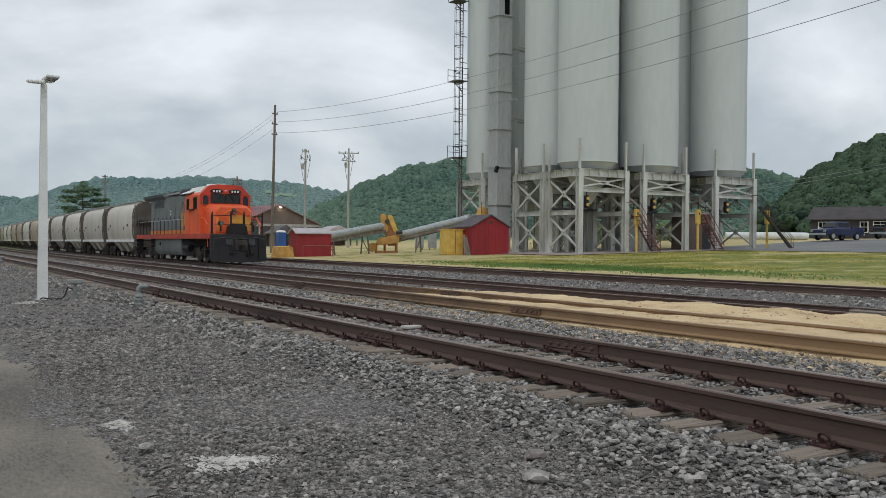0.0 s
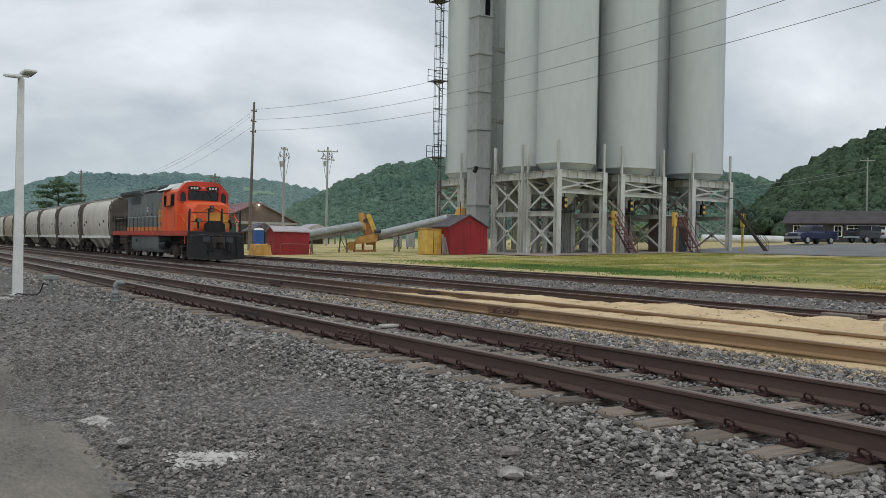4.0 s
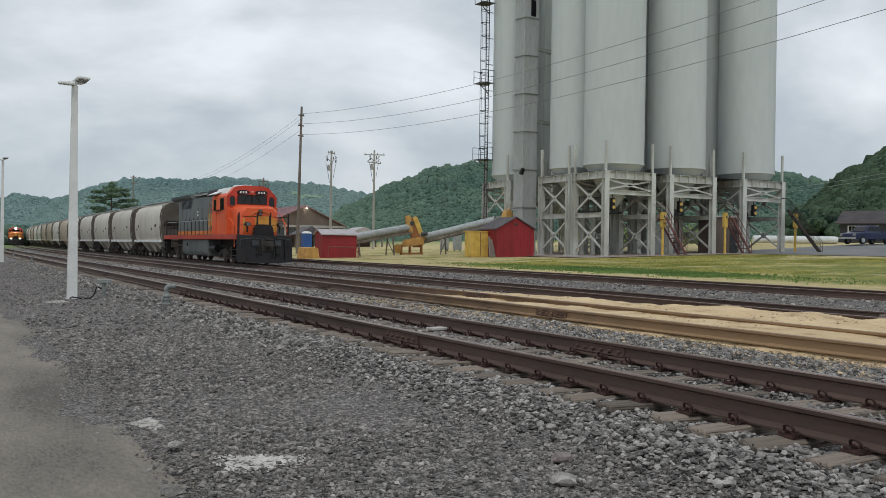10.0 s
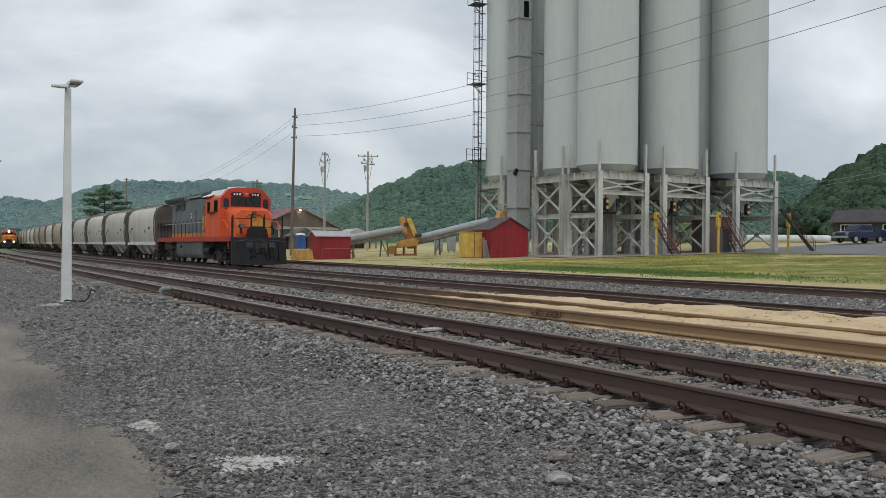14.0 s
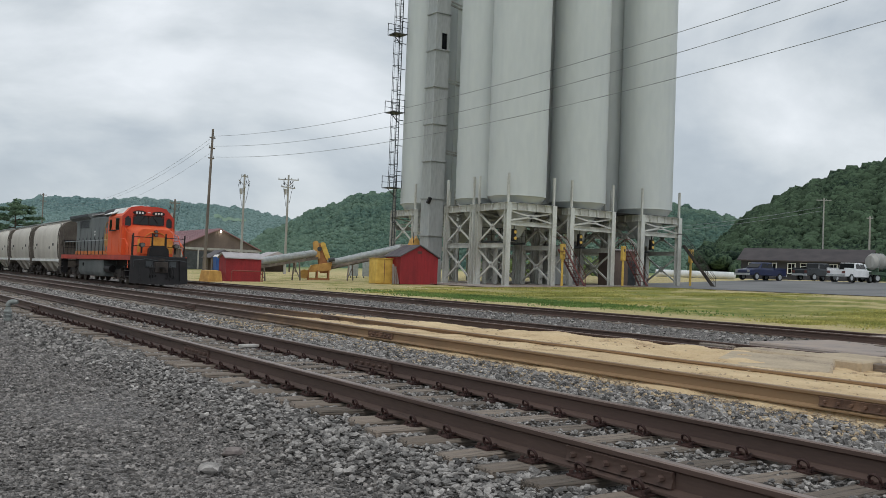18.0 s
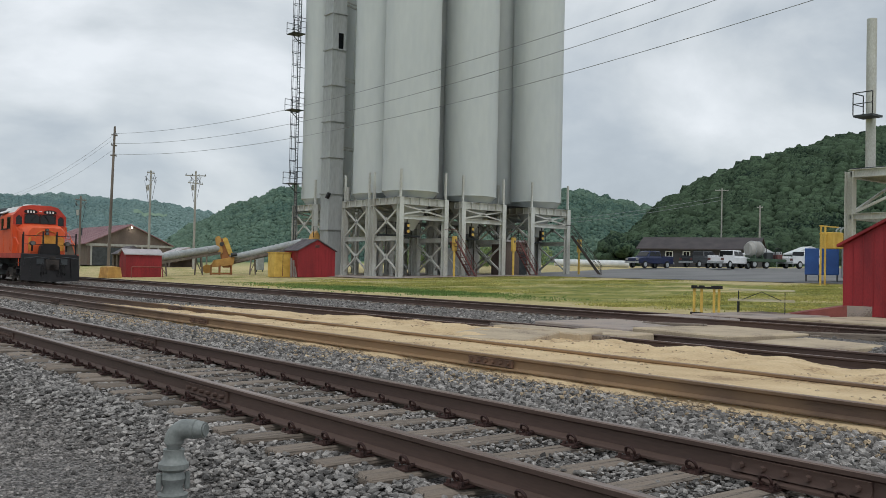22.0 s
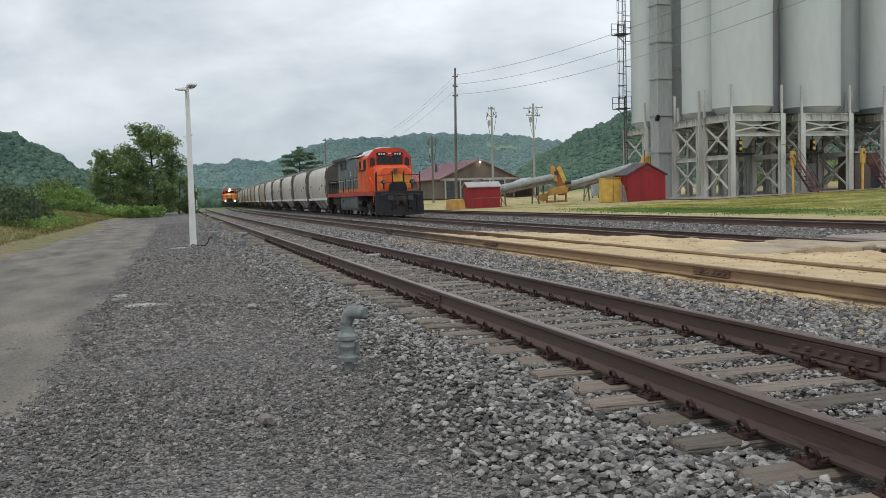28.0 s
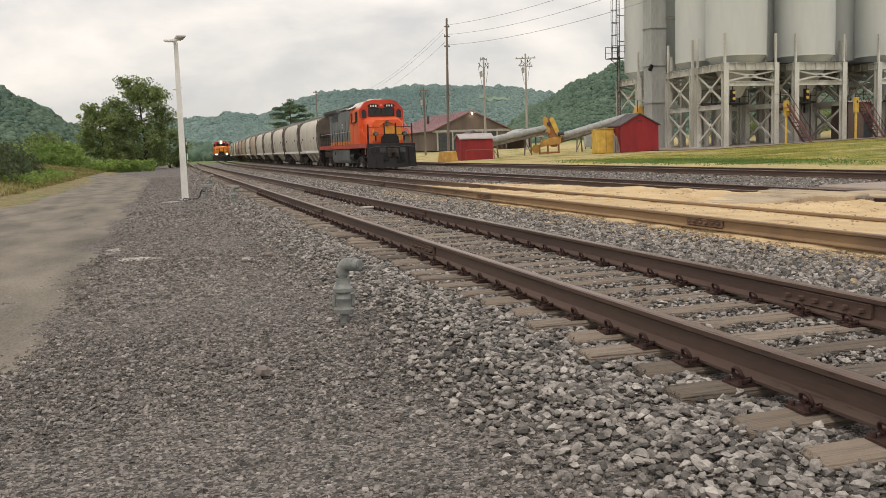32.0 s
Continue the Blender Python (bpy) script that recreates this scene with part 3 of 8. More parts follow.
def road_sheet():
    U, Y = np.meshgrid(ru, ry, indexing="ij")
    turn = np.where(Y > 55, -0.009 * (Y - 55) ** 2, 0)
    right = 2.75 + 0.18 * np.sin(Y * 0.9) * np.cos(Y * 0.37) + turn * 0.55
    left = -1.75 + 0.25 * np.sin(Y * 0.7 + 1) + turn
    X = left + (right - left) * U
    dip = np.clip((U - 0.80) / 0.2, 0, 1) ** 1.3 + np.clip((0.12 - U) / 0.12, 0, 1)
    Z = land(X, Y) + 0.014 - 0.06 * dip + 0.008 * wave(X, Y, 2.2, 3) + 0.008 * wave(X, Y, 7.0, 4) + 0.005 * wave(X, Y, 15.0, 6)
    V = np.stack([X, Y, Z], -1).reshape(-1, 3)
    nx, ny = len(ru), len(ry)
    I = np.arange(nx * ny).reshape(nx, ny)
    F = np.stack([I[:-1, :-1], I[1:, :-1], I[1:, 1:], I[:-1, 1:]], -1).reshape(-1, 4)
    return raw("road", V, F, M["road"], True)


tagged(new("road", road_sheet()), "worn grey dirt road with soft edges", "road", kind="structure")

# the asphalt lot behind the silos
lot = sheet("pavement", np.linspace(58, 170, 40), np.linspace(20, 62, 20), lambda X, Y: land(X, Y) + 0.04, M["asphalt"])
tagged(new("pavement", lot), "grey asphalt parking lot", "pavement", kind="structure")
slab = sheet("pavement", np.linspace(42, 58.5, 20), np.linspace(53, 70, 20), lambda X, Y: land(X, Y) + 0.06, M["concrete"])
tagged(new("pavement", slab), "stained concrete apron under the silos", "pavement", kind="structure")

# ---- tracks ----
RAIL = [(-0.07, -0.18), (0.07, -0.18), (0.07, -0.165), (0.012, -0.14), (0.010, -0.05), (0.036, -0.035), (0.037, -0.008),
        (0.028, 0.0), (-0.028, 0.0), (-0.037, -0.008), (-0.036, -0.035), (-0.010, -0.05), (-0.012, -0.14), (-0.07, -0.165)]


def rail_mesh(key, x0, z0, y0, y1, mats):
    """A flat-bottomed rail along the yard, with its worn running head in a second material."""
    yy = [y for y in [y0] + list(np.arange(-60, 420, 4.0)) + [y1] if y0 <= y <= y1]
    yy = sorted(set(yy))
    bm = bm_()
    rings = [[(x0 + float(bend_of(key, y)) + px, y, z0 + pz) for px, pz in RAIL] for y in yy]
    loft(bm, rings)
    for f in bm.faces:
        zs = [v.co.z for v in f.verts]
        if min(zs) > z0 - 0.012:
            f.material_index = 1
    return mesh_of("rail", bm, mats, 30)


bm = bm_()
box(bm, 0, 0, -0.09, 2.55, 0.2, 0.18)
soften(bm, 0.012)
for v in bm.verts:
    v.co.z += 0.008 * noise.noise(v.co * 4)
TIE = mesh_of("tie", bm, M["tie"], 40)
# a second, split tie
bm = bm_()
box(bm, 0.02, 0.0, -0.09, 2.44, 0.19, 0.18)
soften(bm, 0.02)
for v in bm.verts:
    v.co.y += 0.02 * noise.noise(v.co * 3 + Vector((4, 1, 2)))
    v.co.z += 0.012 * noise.noise(v.co * 5)
TIE2 = mesh_of("tie", bm, M["tie"], 40)
# steel plate with bolts beneath each rail
bm = bm_()
box(bm, 0, 0, 0.005, 0.34, 0.15, 0.012)
for sx in (-0.145, 0.145):
    for sy in (-0.055, 0.055):
        rod(bm, (sx, sy, 0.01), (sx, sy, 0.034), 0.016, 0.014, 6)
PLATE = mesh_of("tie_plate", bm, M["clip"], 40)
# spring clip, an open ring curled up beside the rail's foot
bm = bm_()
pts = [(0.06, -0.05, 0.028), (0.1, -0.045, 0.03)]
for i in range(11):
    a = -2.3 + i * 4.7 / 10
    pts.append((0.115 + 0.012 * math.cos(a), 0.04 * math.sin(a), 0.05 + 0.033 * math.cos(a)))
pts += [(0.1, 0.045, 0.03), (0.065, 0.04, 0.03)]
pts += [(0.1, 0.075, 0.03), (0.14, 0.085, 0.03)]
pipe(bm, pts, 0.0105, 6)
CLIP = mesh_of("rail_clip", bm, M["clip"], 60)
# bolted joint bar
bm = bm_()
for side in (-1, 1):
    prism(bm, [(side * 0.014, -0.145), (side * 0.045, -0.14), (side * 0.03, -0.095), (side * 0.045, -0.048), (side * 0.014, -0.045)], "y", -0.45, 0.45)
    for k in range(6):
        y = -0.375 + k * 0.15
        rod(bm, (side * 0.03, y, -0.095), (side * 0.075, y, -0.095), 0.02, 0.02, 6)
JOINT = mesh_of("joint_bar", bm, M["rail"], 40)
SANDY_JOINT = JOINT.copy()
SANDY_JOINT.materials[0] = M["sandjoint"]


TIE_PLACES = {}
# the uneven spacing of the ties by the yard
LAID = [-5.18, -4.67, -4.15, -3.64, -3.14, -2.66, -2.16, -1.64, -1.1, -0.56, -0.05, 0.45, 0.95, 1.45, 1.95, 2.45, 2.95, 3.44, 3.93, 4.44, 4.93, 5.39, 5.93, 6.4, 6.88, 7.37]


def track(key, label, y0, y1, tie_from, tie_to, clips_to, joints, gauge=1.51):
    x0, z0 = TRACKS[key]
    rs = random.Random(sum(map(ord, key)))
    t = thing("railway_track", pose(0, 0, 0), label, "railway track", kind="structure")
    for s in (-1, 1):
        for ya, yb, mats in ((y0, y1, ["sandrail", "sandhead"] if key == "b" else ["rail", "railhead"]),):
            r = new("rail", rail_mesh(key, x0 + s * gauge / 2, z0, ya, yb, [M[k] for k in mats]))
            r.parent = t
    y, n = tie_from, 0
    TIE_PLACES[key] = []
    rest = bm_()
    while y < tie_to:
        m = pose(x0 + float(bend_of(key, y)) + rs.uniform(-0.07, 0.07), y, z0 - 0.195 + rs.uniform(-0.008, 0.004), 0, rs.uniform(-0.5, 0.5), rs.uniform(-1.8, 1.8))
        TIE_PLACES[key].append(y)
        if n < 290:
            share("tie", TIE if rs.random() < 0.6 else TIE2, t, m)
        else:
            bmesh.ops.create_cube(rest, size=1, matrix=m @ Matrix.Translation((0, 0, -0.05)) @ Matrix.Diagonal((2.5, 0.2, 0.1, 1)))
        if y < clips_to:
            for s in (-1, 1):
                pm = pose(x0 + s * gauge / 2, y, z0 - 0.196, 0, 0, rs.uniform(-2, 2))
                share("tie_plate", PLATE, t, pm)
                for side in (0, 180):
                    share("rail_clip", CLIP, t, pm @ pose(0, rs.uniform(-0.02, 0.02), 0, 0, 0, side))
        y += 0.49 * rs.uniform(0.92, 1.07)
        if key == "a" and LAID[0] - 0.25 < y < LAID[-1]:
            y = next(v for v in LAID if v > y - 0.25)
        n += 1
    if n >= 290:
        tagged(part("far_ties", rest, M["tie"], t), kind="stuff")
    else:
        rest.free()
    for s, yj in joints:
        share("joint_bar", SANDY_JOINT if key == "b" and yj < 16 else JOINT, t, pose(x0 + s * gauge / 2 + float(bend(yj)), yj, z0))
    return t


track("a", "rusty jointed railway track on weathered timber ties in grey ballast", -40, 300, -24, 125, 22, [(-1, 2.73), (-1, 10.5), (-1, 22.3), (1, -2.32), (1, 8.5), (1, 20.2), (-1, 34)])
track("b", "railway track half buried in spilled yellow sand", -40, 300, 18, 110, -50, [(-1, 4.07), (-1, 13.8), (-1, 25), (1, 19)])
track("c", "rusty siding track with sand along it", -40, 300, -10, 90, -50, [(-1, 0.5), (1, 12)])
track("d", "dark railway track beside the grass verge", -40, 300, -12, 90, -50, [(-1, 6), (1, 18), (-1, 30)])


# ---- trains ----
def wheelset_mesh(r=0.5):
    bm = bm_()
    for s in (-1, 1):
        rod(bm, (0, s * 0.70, 0), (0, s * 0.83, 0), r, r - 0.015, 24)
        rod(bm, (0, s * 0.67, 0), (0, s * 0.70, 0), r + 0.025, r + 0.025, 24)
        rod(bm, (0, s * 0.83, 0), (0, s * 0.87, 0), r * 0.35, r * 0.3, 14)
    rod(bm, (0, -0.7, 0), (0, 0.7, 0), 0.09, None, 10)
    return mesh_of("wheelset", bm, M["wheel"], 40)


WHEELS = wheelset_mesh(0.5)
WHEELS_SMALL = wheelset_mesh(0.45)


def truck(parent, x, axles, r, wheels, side=1.05):
    """A running-gear frame with its wheelsets, springs and axle boxes."""
    bm = bm_()
    half = max(axles) + 0.45
    for s in (-1, 1):
        y = s * side
        prism(bm, [(-half, 0.62), (-half + 0.2, 0.86), (-0.5, 0.9), (-0.35, 0.55), (0.35, 0.55), (0.5, 0.9), (half - 0.2, 0.86), (half, 0.62), (half - 0.25, 0.5), (0.6, 0.4), (-0.6, 0.4), (-half + 0.25, 0.5)], "y", y - 0.06, y + 0.06)
        for a in axles:
            box(bm, a, y + s * 0.07, r, 0.3, 0.12, 0.34)
            rod(bm, (a, y, r), (a, y + s * 0.18, r), 0.11, None, 12)
        for k in (-0.18, 0, 0.18):
            rod(bm, (k, y + s * 0.05, 0.5), (k, y + s * 0.05, 0.8), 0.07, None, 8)
        beam(bm, (-half, y + s * 0.1, 0.3), (half, y + s * 0.1, 0.3), 0.03, 0.05)
        for a in axles:
            box(bm, a + r + 0.1, s * 0.77, r, 0.09, 0.14, 0.36)
    box(bm, 0, 0, 0.72, 0.5, 2 * side, 0.3)
    t = part("truck_frame", bm, M["truck"], parent)
    t.matrix_basis = pose(x, 0, 0)
    for a in axles:
        share("wheelset", wheels, t, pose(a, 0, r))
    return t


def coupler(parent, x, d):
    bm = bm_()
    box(bm, x + d * 0.1, 0, 0.85, 0.7, 0.16, 0.2)
    box(bm, x + d * 0.5, 0.03, 0.85, 0.28, 0.3, 0.3)
    box(bm, x + d * 0.62, -0.08, 0.85, 0.16, 0.1, 0.26)
    soften(bm, 0.02)
    part("coupler", bm, M["truck"], parent)
    bm = bm_()
    pipe(bm, [(x, 0.35, 0.75), (x + d * 0.2, 0.36, 0.5), (x + d * 0.4, 0.3, 0.38), (x + d * 0.6, 0.2, 0.45)], 0.03, 6)
    part("air_hose", bm, M["rubber"], parent)


def railing(name, parent, pts, posts, top, mat, r=0.022, mids=()):
    """Handrail along pts at height top above them, with posts."""
    bm = bm_()
    pipe(bm, [(x, y, z + top) for x, y, z in pts], r, 6)
    for h in mids:
        pipe(bm, [(x, y, z + h) for x, y, z in pts], r * 0.8, 6)
    rail_ob = part(name, bm, mat, parent)
    bm = bm_()
    rod(bm, (0, 0, 0), (0, 0, top), r, None, 6)
    me = mesh_of("post", bm, M["black"], 40)
    for p in posts:
        share("post", me, rail_ob, pose(*p))
    return rail_ob


LOCO_X = ([-9.0, -8.8, 3.66, 6.9, 8.0, 9.15], [-9.75, -9.5, 3.9, 7.25, 8.9, 10.5])
LOW_Z = ([-1, 0, 0.5, 1.54, 4.72, 6], [-1, 0, 0.5, 1.42, 4.05, 5])
LOCO_Z = ([-1, 0, 0.5, 1.54, 4.72, 6], [-1, 0, 0.55, 1.74, 4.72, 6])


def proportion(t, heights):
    """Draw the body out to proportions fitted to the camera's view; the running gear only moves with it."""
    def place(co):
        return Vector((float(np.interp(co[0], *LOCO_X)), co[1] * 1.08, float(np.interp(co[2], *heights))))
    done = set()
    todo = list(t.children)
    while todo:
        ob = todo.pop()
        gear = ob.name.startswith("truck_frame")
        todo += [] if gear else list(ob.children)
        if ob.matrix_basis.translation.length > 0.01:
            p = ob.matrix_basis.translation
            q = place(p)
            ob.matrix_basis = Matrix.Translation((q.x - p.x, q.y - p.y, 0 if gear else q.z - p.z)) @ ob.matrix_basis
        elif ob.data.name not in done:
            done.add(ob.data.name)
            for v in ob.data.vertices:
                v.co = place(v.co)


def locomotive(m, label, hood_mat, lit=False, group="locomotives", paint=None):
    """A four-window-cab road locomotive, front along +x, with a snow plough, hood, tank, railings and running gear."""
    t = thing("locomotive", m, label, "locomotive", group)
    paint = paint or M["orange"]
    bm = bm_()
    span(bm, -8.85, 8.6, -1.45, 1.45, 1.32, 1.5)
    span(bm, -8.6, 8.4, -0.6, 0.6, 1.0, 1.32)
    part("frame", bm, M["truck"], t)
    for s in (-1, 1):
        bm = bm_()
        span(bm, -8.85, 8.6, s * 1.47, s * 1.53, 1.3, 1.56)
        part("side_sill", bm, M["orangered"], t, "red-orange sill")
        bm = bm_()
        span(bm, -6.9, 3.6, s * 0.985, s * 1.0, 1.6, 1.86)
        part("hood_stripe", bm, M["amber"], t, "faded orange stripe")
    bm = bm_()
    span(bm, -8.85, 8.6, -1.44, 1.44, 1.5, 1.54)
    part("walkway", bm, M["darksteel"], t)
    # long hood with bevelled top edges
    bm = bm_()
    prism(bm, [(-0.97, 1.54), (0.97, 1.54), (0.97, 4.2), (0.8, 4.42), (-0.8, 4.42), (-0.97, 4.2)], "x", -6.9, 3.66)
    hood = part("long_hood", bm, hood_mat, t)
    for s in (-1, 1):
        for k in range(9):
            bm = bm_()
            box(bm, -6.2 + k * 1.08, s * 0.978, 2.75, 0.92, 0.02, 1.55)
            soften(bm, 0.006)
            d = part("hood_door", bm, hood_mat, hood)
            bm = bm_()
            box(bm, -5.85 + k * 1.08, s * 1.0, 2.75, 0.04, 0.04, 0.16)
            part("door_latch", bm, M["darksteel"], hood)
        bm = bm_()
        for k in range(8):
            box(bm, -4.6, s * 0.985, 3.62 + k * 0.07, 2.6, 0.03, 0.035, 25 * s)
        part("radiator_grille", bm, M["darksteel"], hood)
        bm = bm_()
        box(bm, 2.6, s * 0.985, 3.8, 0.7, 0.02, 0.5)
        part("filter_screen", bm, M["darksteel"], hood)
    # painted emblem on the hood: a yellow block within a ring
    for s in (-1, 1):
        bm = bm_()
        prism(bm, [(1.2, 2.15), (2.2, 2.15), (2.2, 3.05), (1.2, 3.05)], "y", s * 0.99, s * 1.0)
        part("emblem_panel", bm, M["tan"], hood)
        bm = bm_()
        ring = [(1.7 + 0.62 * math.cos(a), s * 0.998, 2.85 + 1.0 * math.sin(a)) for a in [k * math.tau / 24 for k in range(25)]]
        pipe(bm, ring, 0.02, 5)
        part("emblem_ring", bm, M["tan"], hood)
        for k in range(2):
            bm = bm_()
            box(bm, -1.5, s * 0.995, 3.25 - k * 0.22, 0.28, 0.012, 0.12)
            part("lettering_bar", bm, M["white"], hood)
    for x in (-5.4, -4.1, -2.8):
        bm = bm_()
        rod(bm, (x, 0, 4.42), (x, 0, 4.76 if x < -2.6 else 4.56), 0.58, 0.55, 20)
        for k in range(3):
            box(bm, x, 0, 4.77 if x < -2.6 else 4.57, 1.05, 0.04, 0.03, 0, 0, 60 * k)
        part("radiator_fan", bm, M["darksteel"], hood)
    bm = bm_()
    prism(bm, [(-1.0, 4.2), (1.0, 4.2), (1.18, 4.36), (1.18, 4.58), (0.7, 4.68), (-0.7, 4.68), (-1.18, 4.58), (-1.18, 4.36)], "x", -8.3, -2.6)
    part("radiator_section", bm, hood_mat, hood, "flared grey radiator section")
    for s in (-1, 1):
        bm = bm_()
        box(bm, -5.45, s * 1.195, 4.47, 5.4, 0.03, 0.16)
        part("radiator_grille", bm, M["darksteel"], hood)
        bm = bm_()
        box(bm, 0.5, s * 0.86, 4.46, 6.0, 0.3, 0.07)
        part("roof_edge", bm, M["roofgrey"], hood, "pale dusty roof edge")
    bm = bm_()
    prism(bm, [(-0.85, 4.42), (0.85, 4.42), (0.7, 4.62), (-0.7, 4.62)], "x", -1.6, 1.0)
    part("brake_blister", bm, hood_mat, hood)
    bm = bm_()
    rod(bm, (1.0, -0.75, 4.45), (3.4, -0.75, 4.45), 0.3, 0.3, 14)
    part("air_filter_housing", bm, M["black"], hood, "black cylindrical housing")
    bm = bm_()
    box(bm, 1.6, 0, 4.56, 0.5, 0.5, 0.3)
    part("exhaust_stack", bm, M["black"], hood)
    # cab
    prof = [(-1.42, 1.54), (1.42, 1.54), (1.42, 4.05), (0.95, 4.62), (0.5, 4.72), (-0.5, 4.72), (-0.95, 4.62), (-1.42, 4.05)]
    bm = bm_()
    prism(bm, prof, "x", 3.66, 6.9)
    cab = part("cab", bm, paint, t, "orange cab")
    bm = bm_()
    prism(bm, [(-1.36, 4.1), (-0.97, 4.66), (-0.5, 4.77), (0.5, 4.77), (0.97, 4.66), (1.36, 4.1), (0.95, 4.6), (0.5, 4.7), (-0.5, 4.7), (-0.95, 4.6)], "x", 3.4, 6.3)
    part("cab_roof", bm, M["white"], cab, "weathered white roof")
    bm = bm_()
    prism(bm, [(-1.43, 3.46), (1.43, 3.46), (1.43, 4.04), (0.96, 4.64), (0.5, 4.74), (-0.5, 4.74), (-0.96, 4.64), (-1.43, 4.04)], "x", 6.86, 6.925)
    part("brow", bm, M["browred"], cab, "red band round the windows")
    for s in (-1, 1):
        for name, y, z, w, h in (("windscreen_pane", s * 0.42, 3.84, 0.76, 0.52), ("corner_window", s * 1.13, 3.74, 0.32, 0.62)):
            bm = bm_()
            for dy, dz, fw, fh in ((0, h / 2 + 0.02, w + 0.08, 0.04), (0, -h / 2 - 0.02, w + 0.08, 0.04), (w / 2 + 0.02, 0, 0.04, h), (-w / 2 - 0.02, 0, 0.04, h)):
                box(bm, 6.935, y + dy, z + dz, 0.05, fw, fh)
            f = part("window_frame", bm, M["rubber"] if name == "windscreen_pane" else M["browred"], cab)
            a = 0.1 if name == "windscreen_pane" else 0.16
            bm = bm_()
            prism(bm, [(y - w / 2, z - h / 2), (y + w / 2, z - h / 2), (y + w / 2, z + h / 2 - a), (y + w / 2 - a, z + h / 2), (y - w / 2 + a, z + h / 2), (y - w / 2, z + h / 2 - a)], "x", 6.915, 6.94)
            part(name, bm, M["glass"], f)
        bm = bm_()
        pipe(bm, [(6.97, s * 0.2, 4.12), (6.975, s * 0.5, 3.66)], 0.012, 4)
        part("wiper", bm, M["rubber"], cab)
        bm = bm_()
        box(bm, 5.9, s * 1.425, 3.55, 0.72, 0.04, 0.78)
        soften(bm, 0.02)
        f = part("window_frame", bm, M["black"], cab)
        bm = bm_()
        box(bm, 5.9, s * 1.45, 3.55, 0.62, 0.02, 0.66)
        part("side_window", bm, M["glass"], f)
        bm = bm_()
        box(bm, 4.3, s * 1.43, 3.5, 0.5, 0.03, 0.75)
        part("rear_side_window", bm, M["glass"], cab)
        bm = bm_()
        box(bm, 4.35, s * 1.425, 2.5, 0.75, 0.03, 1.75)
        soften(bm, 0.01)
        part("cab_door", bm, M["orange"], cab)
        bm = bm_()
        prism(bm, [(s * 0.52 + 0.36 * math.cos(a), 4.3 + 0.15 * math.sin(a)) for a in [math.tau * k / 16 for k in range(16)]], "x", 6.92, 6.97)
        nb = part("number_board", bm, M["black"], cab)
        for k in range(3):
            bm = bm_()
            box(bm, 6.975, s * 0.52 + (k - 1) * 0.16, 4.3, 0.015, 0.09, 0.14)
            part("numeral_bar", bm, M["white"], nb)
        bm = bm_()
        box(bm, 5.1, s * 1.5, 3.15, 1.3, 0.12, 0.06)
        part("arm_rest", bm, M["black"], cab)
    bm = bm_()
    prism(bm, [(0.13 * math.cos(a), 4.33 + 0.17 * math.sin(a)) for a in [math.tau * k / 14 for k in range(14)]], "x", 6.92, 6.95)
    crest = part("crest", bm, M["browred"], cab, "small red and white painted crest")
    bm = bm_()
    box(bm, 6.955, 0, 4.34, 0.01, 0.16, 0.05)
    part("crest_bar", bm, M["white"], crest)
    bm = bm_()
    rod(bm, (5.4, 0.2, 4.75), (5.9, 0.2, 4.8), 0.06, 0.1, 10)
    rod(bm, (5.5, -0.1, 4.75), (5.9, -0.1, 4.8), 0.06, 0.09, 10)
    box(bm, 5.4, 0.05, 4.76, 0.12, 0.5, 0.08)
    part("air_horn", bm, M["galv"], cab)
    bm = bm_()
    box(bm, 4.6, 0, 4.8, 0.9, 0.7, 0.18)
    soften(bm, 0.04)
    part("air_conditioner", bm, M["white"], cab)
    # nose
    bm = bm_()
    loft(bm, [[(6.9, -1.2, 1.54), (6.9, 1.2, 1.54), (6.9, 1.2, 3.25), (6.9, 0.95, 3.5), (6.9, -0.95, 3.5), (6.9, -1.2, 3.25)],
              [(7.85, -1.05, 1.54), (7.85, 1.05, 1.54), (7.85, 1.05, 3.05), (7.85, 0.8, 3.32), (7.85, -0.8, 3.32), (7.85, -1.05, 3.05)],
              [(8.0, -0.95, 1.54), (8.0, 0.95, 1.54), (8.0, 0.95, 2.95), (8.0, 0.72, 3.22), (8.0, -0.72, 3.22), (8.0, -0.95, 2.95)]])
    nose = part("nose", bm, paint, t, "orange short hood")
    bm = bm_()
    prism(bm, [(-0.95, 1.75), (0.95, 1.75), (0.95, 2.56), (0.6, 2.74), (-0.6, 2.74), (-0.95, 2.56)], "x", 7.99, 8.012)
    part("nose_panel", bm, M["fadedyellow"], nose, "yellow warning panel")
    for dz in (0, 0.27):
        bm = bm_()
        hx, hz, hr = (6.9, 4.22 + dz * 1.2, 0.17) if lit else (7.98, 2.86 + dz * 0.8, 0.1)
        rod(bm, (hx, 0, hz), (hx + 0.12, 0, hz), hr, hr, 16)
        h = part("headlight", bm, M["black"], nose)
        bm = bm_()
        rod(bm, (hx + 0.12, 0, hz), (hx + 0.135, 0, hz), hr - 0.02, hr - 0.02, 16)
        part("headlight_lens", bm, M["lit"] if lit else M["dulllens"], h)
    bm = bm_()
    box(bm, 8.01, -0.55, 2.2, 0.03, 0.55, 1.1)
    part("nose_door", bm, paint, nose)
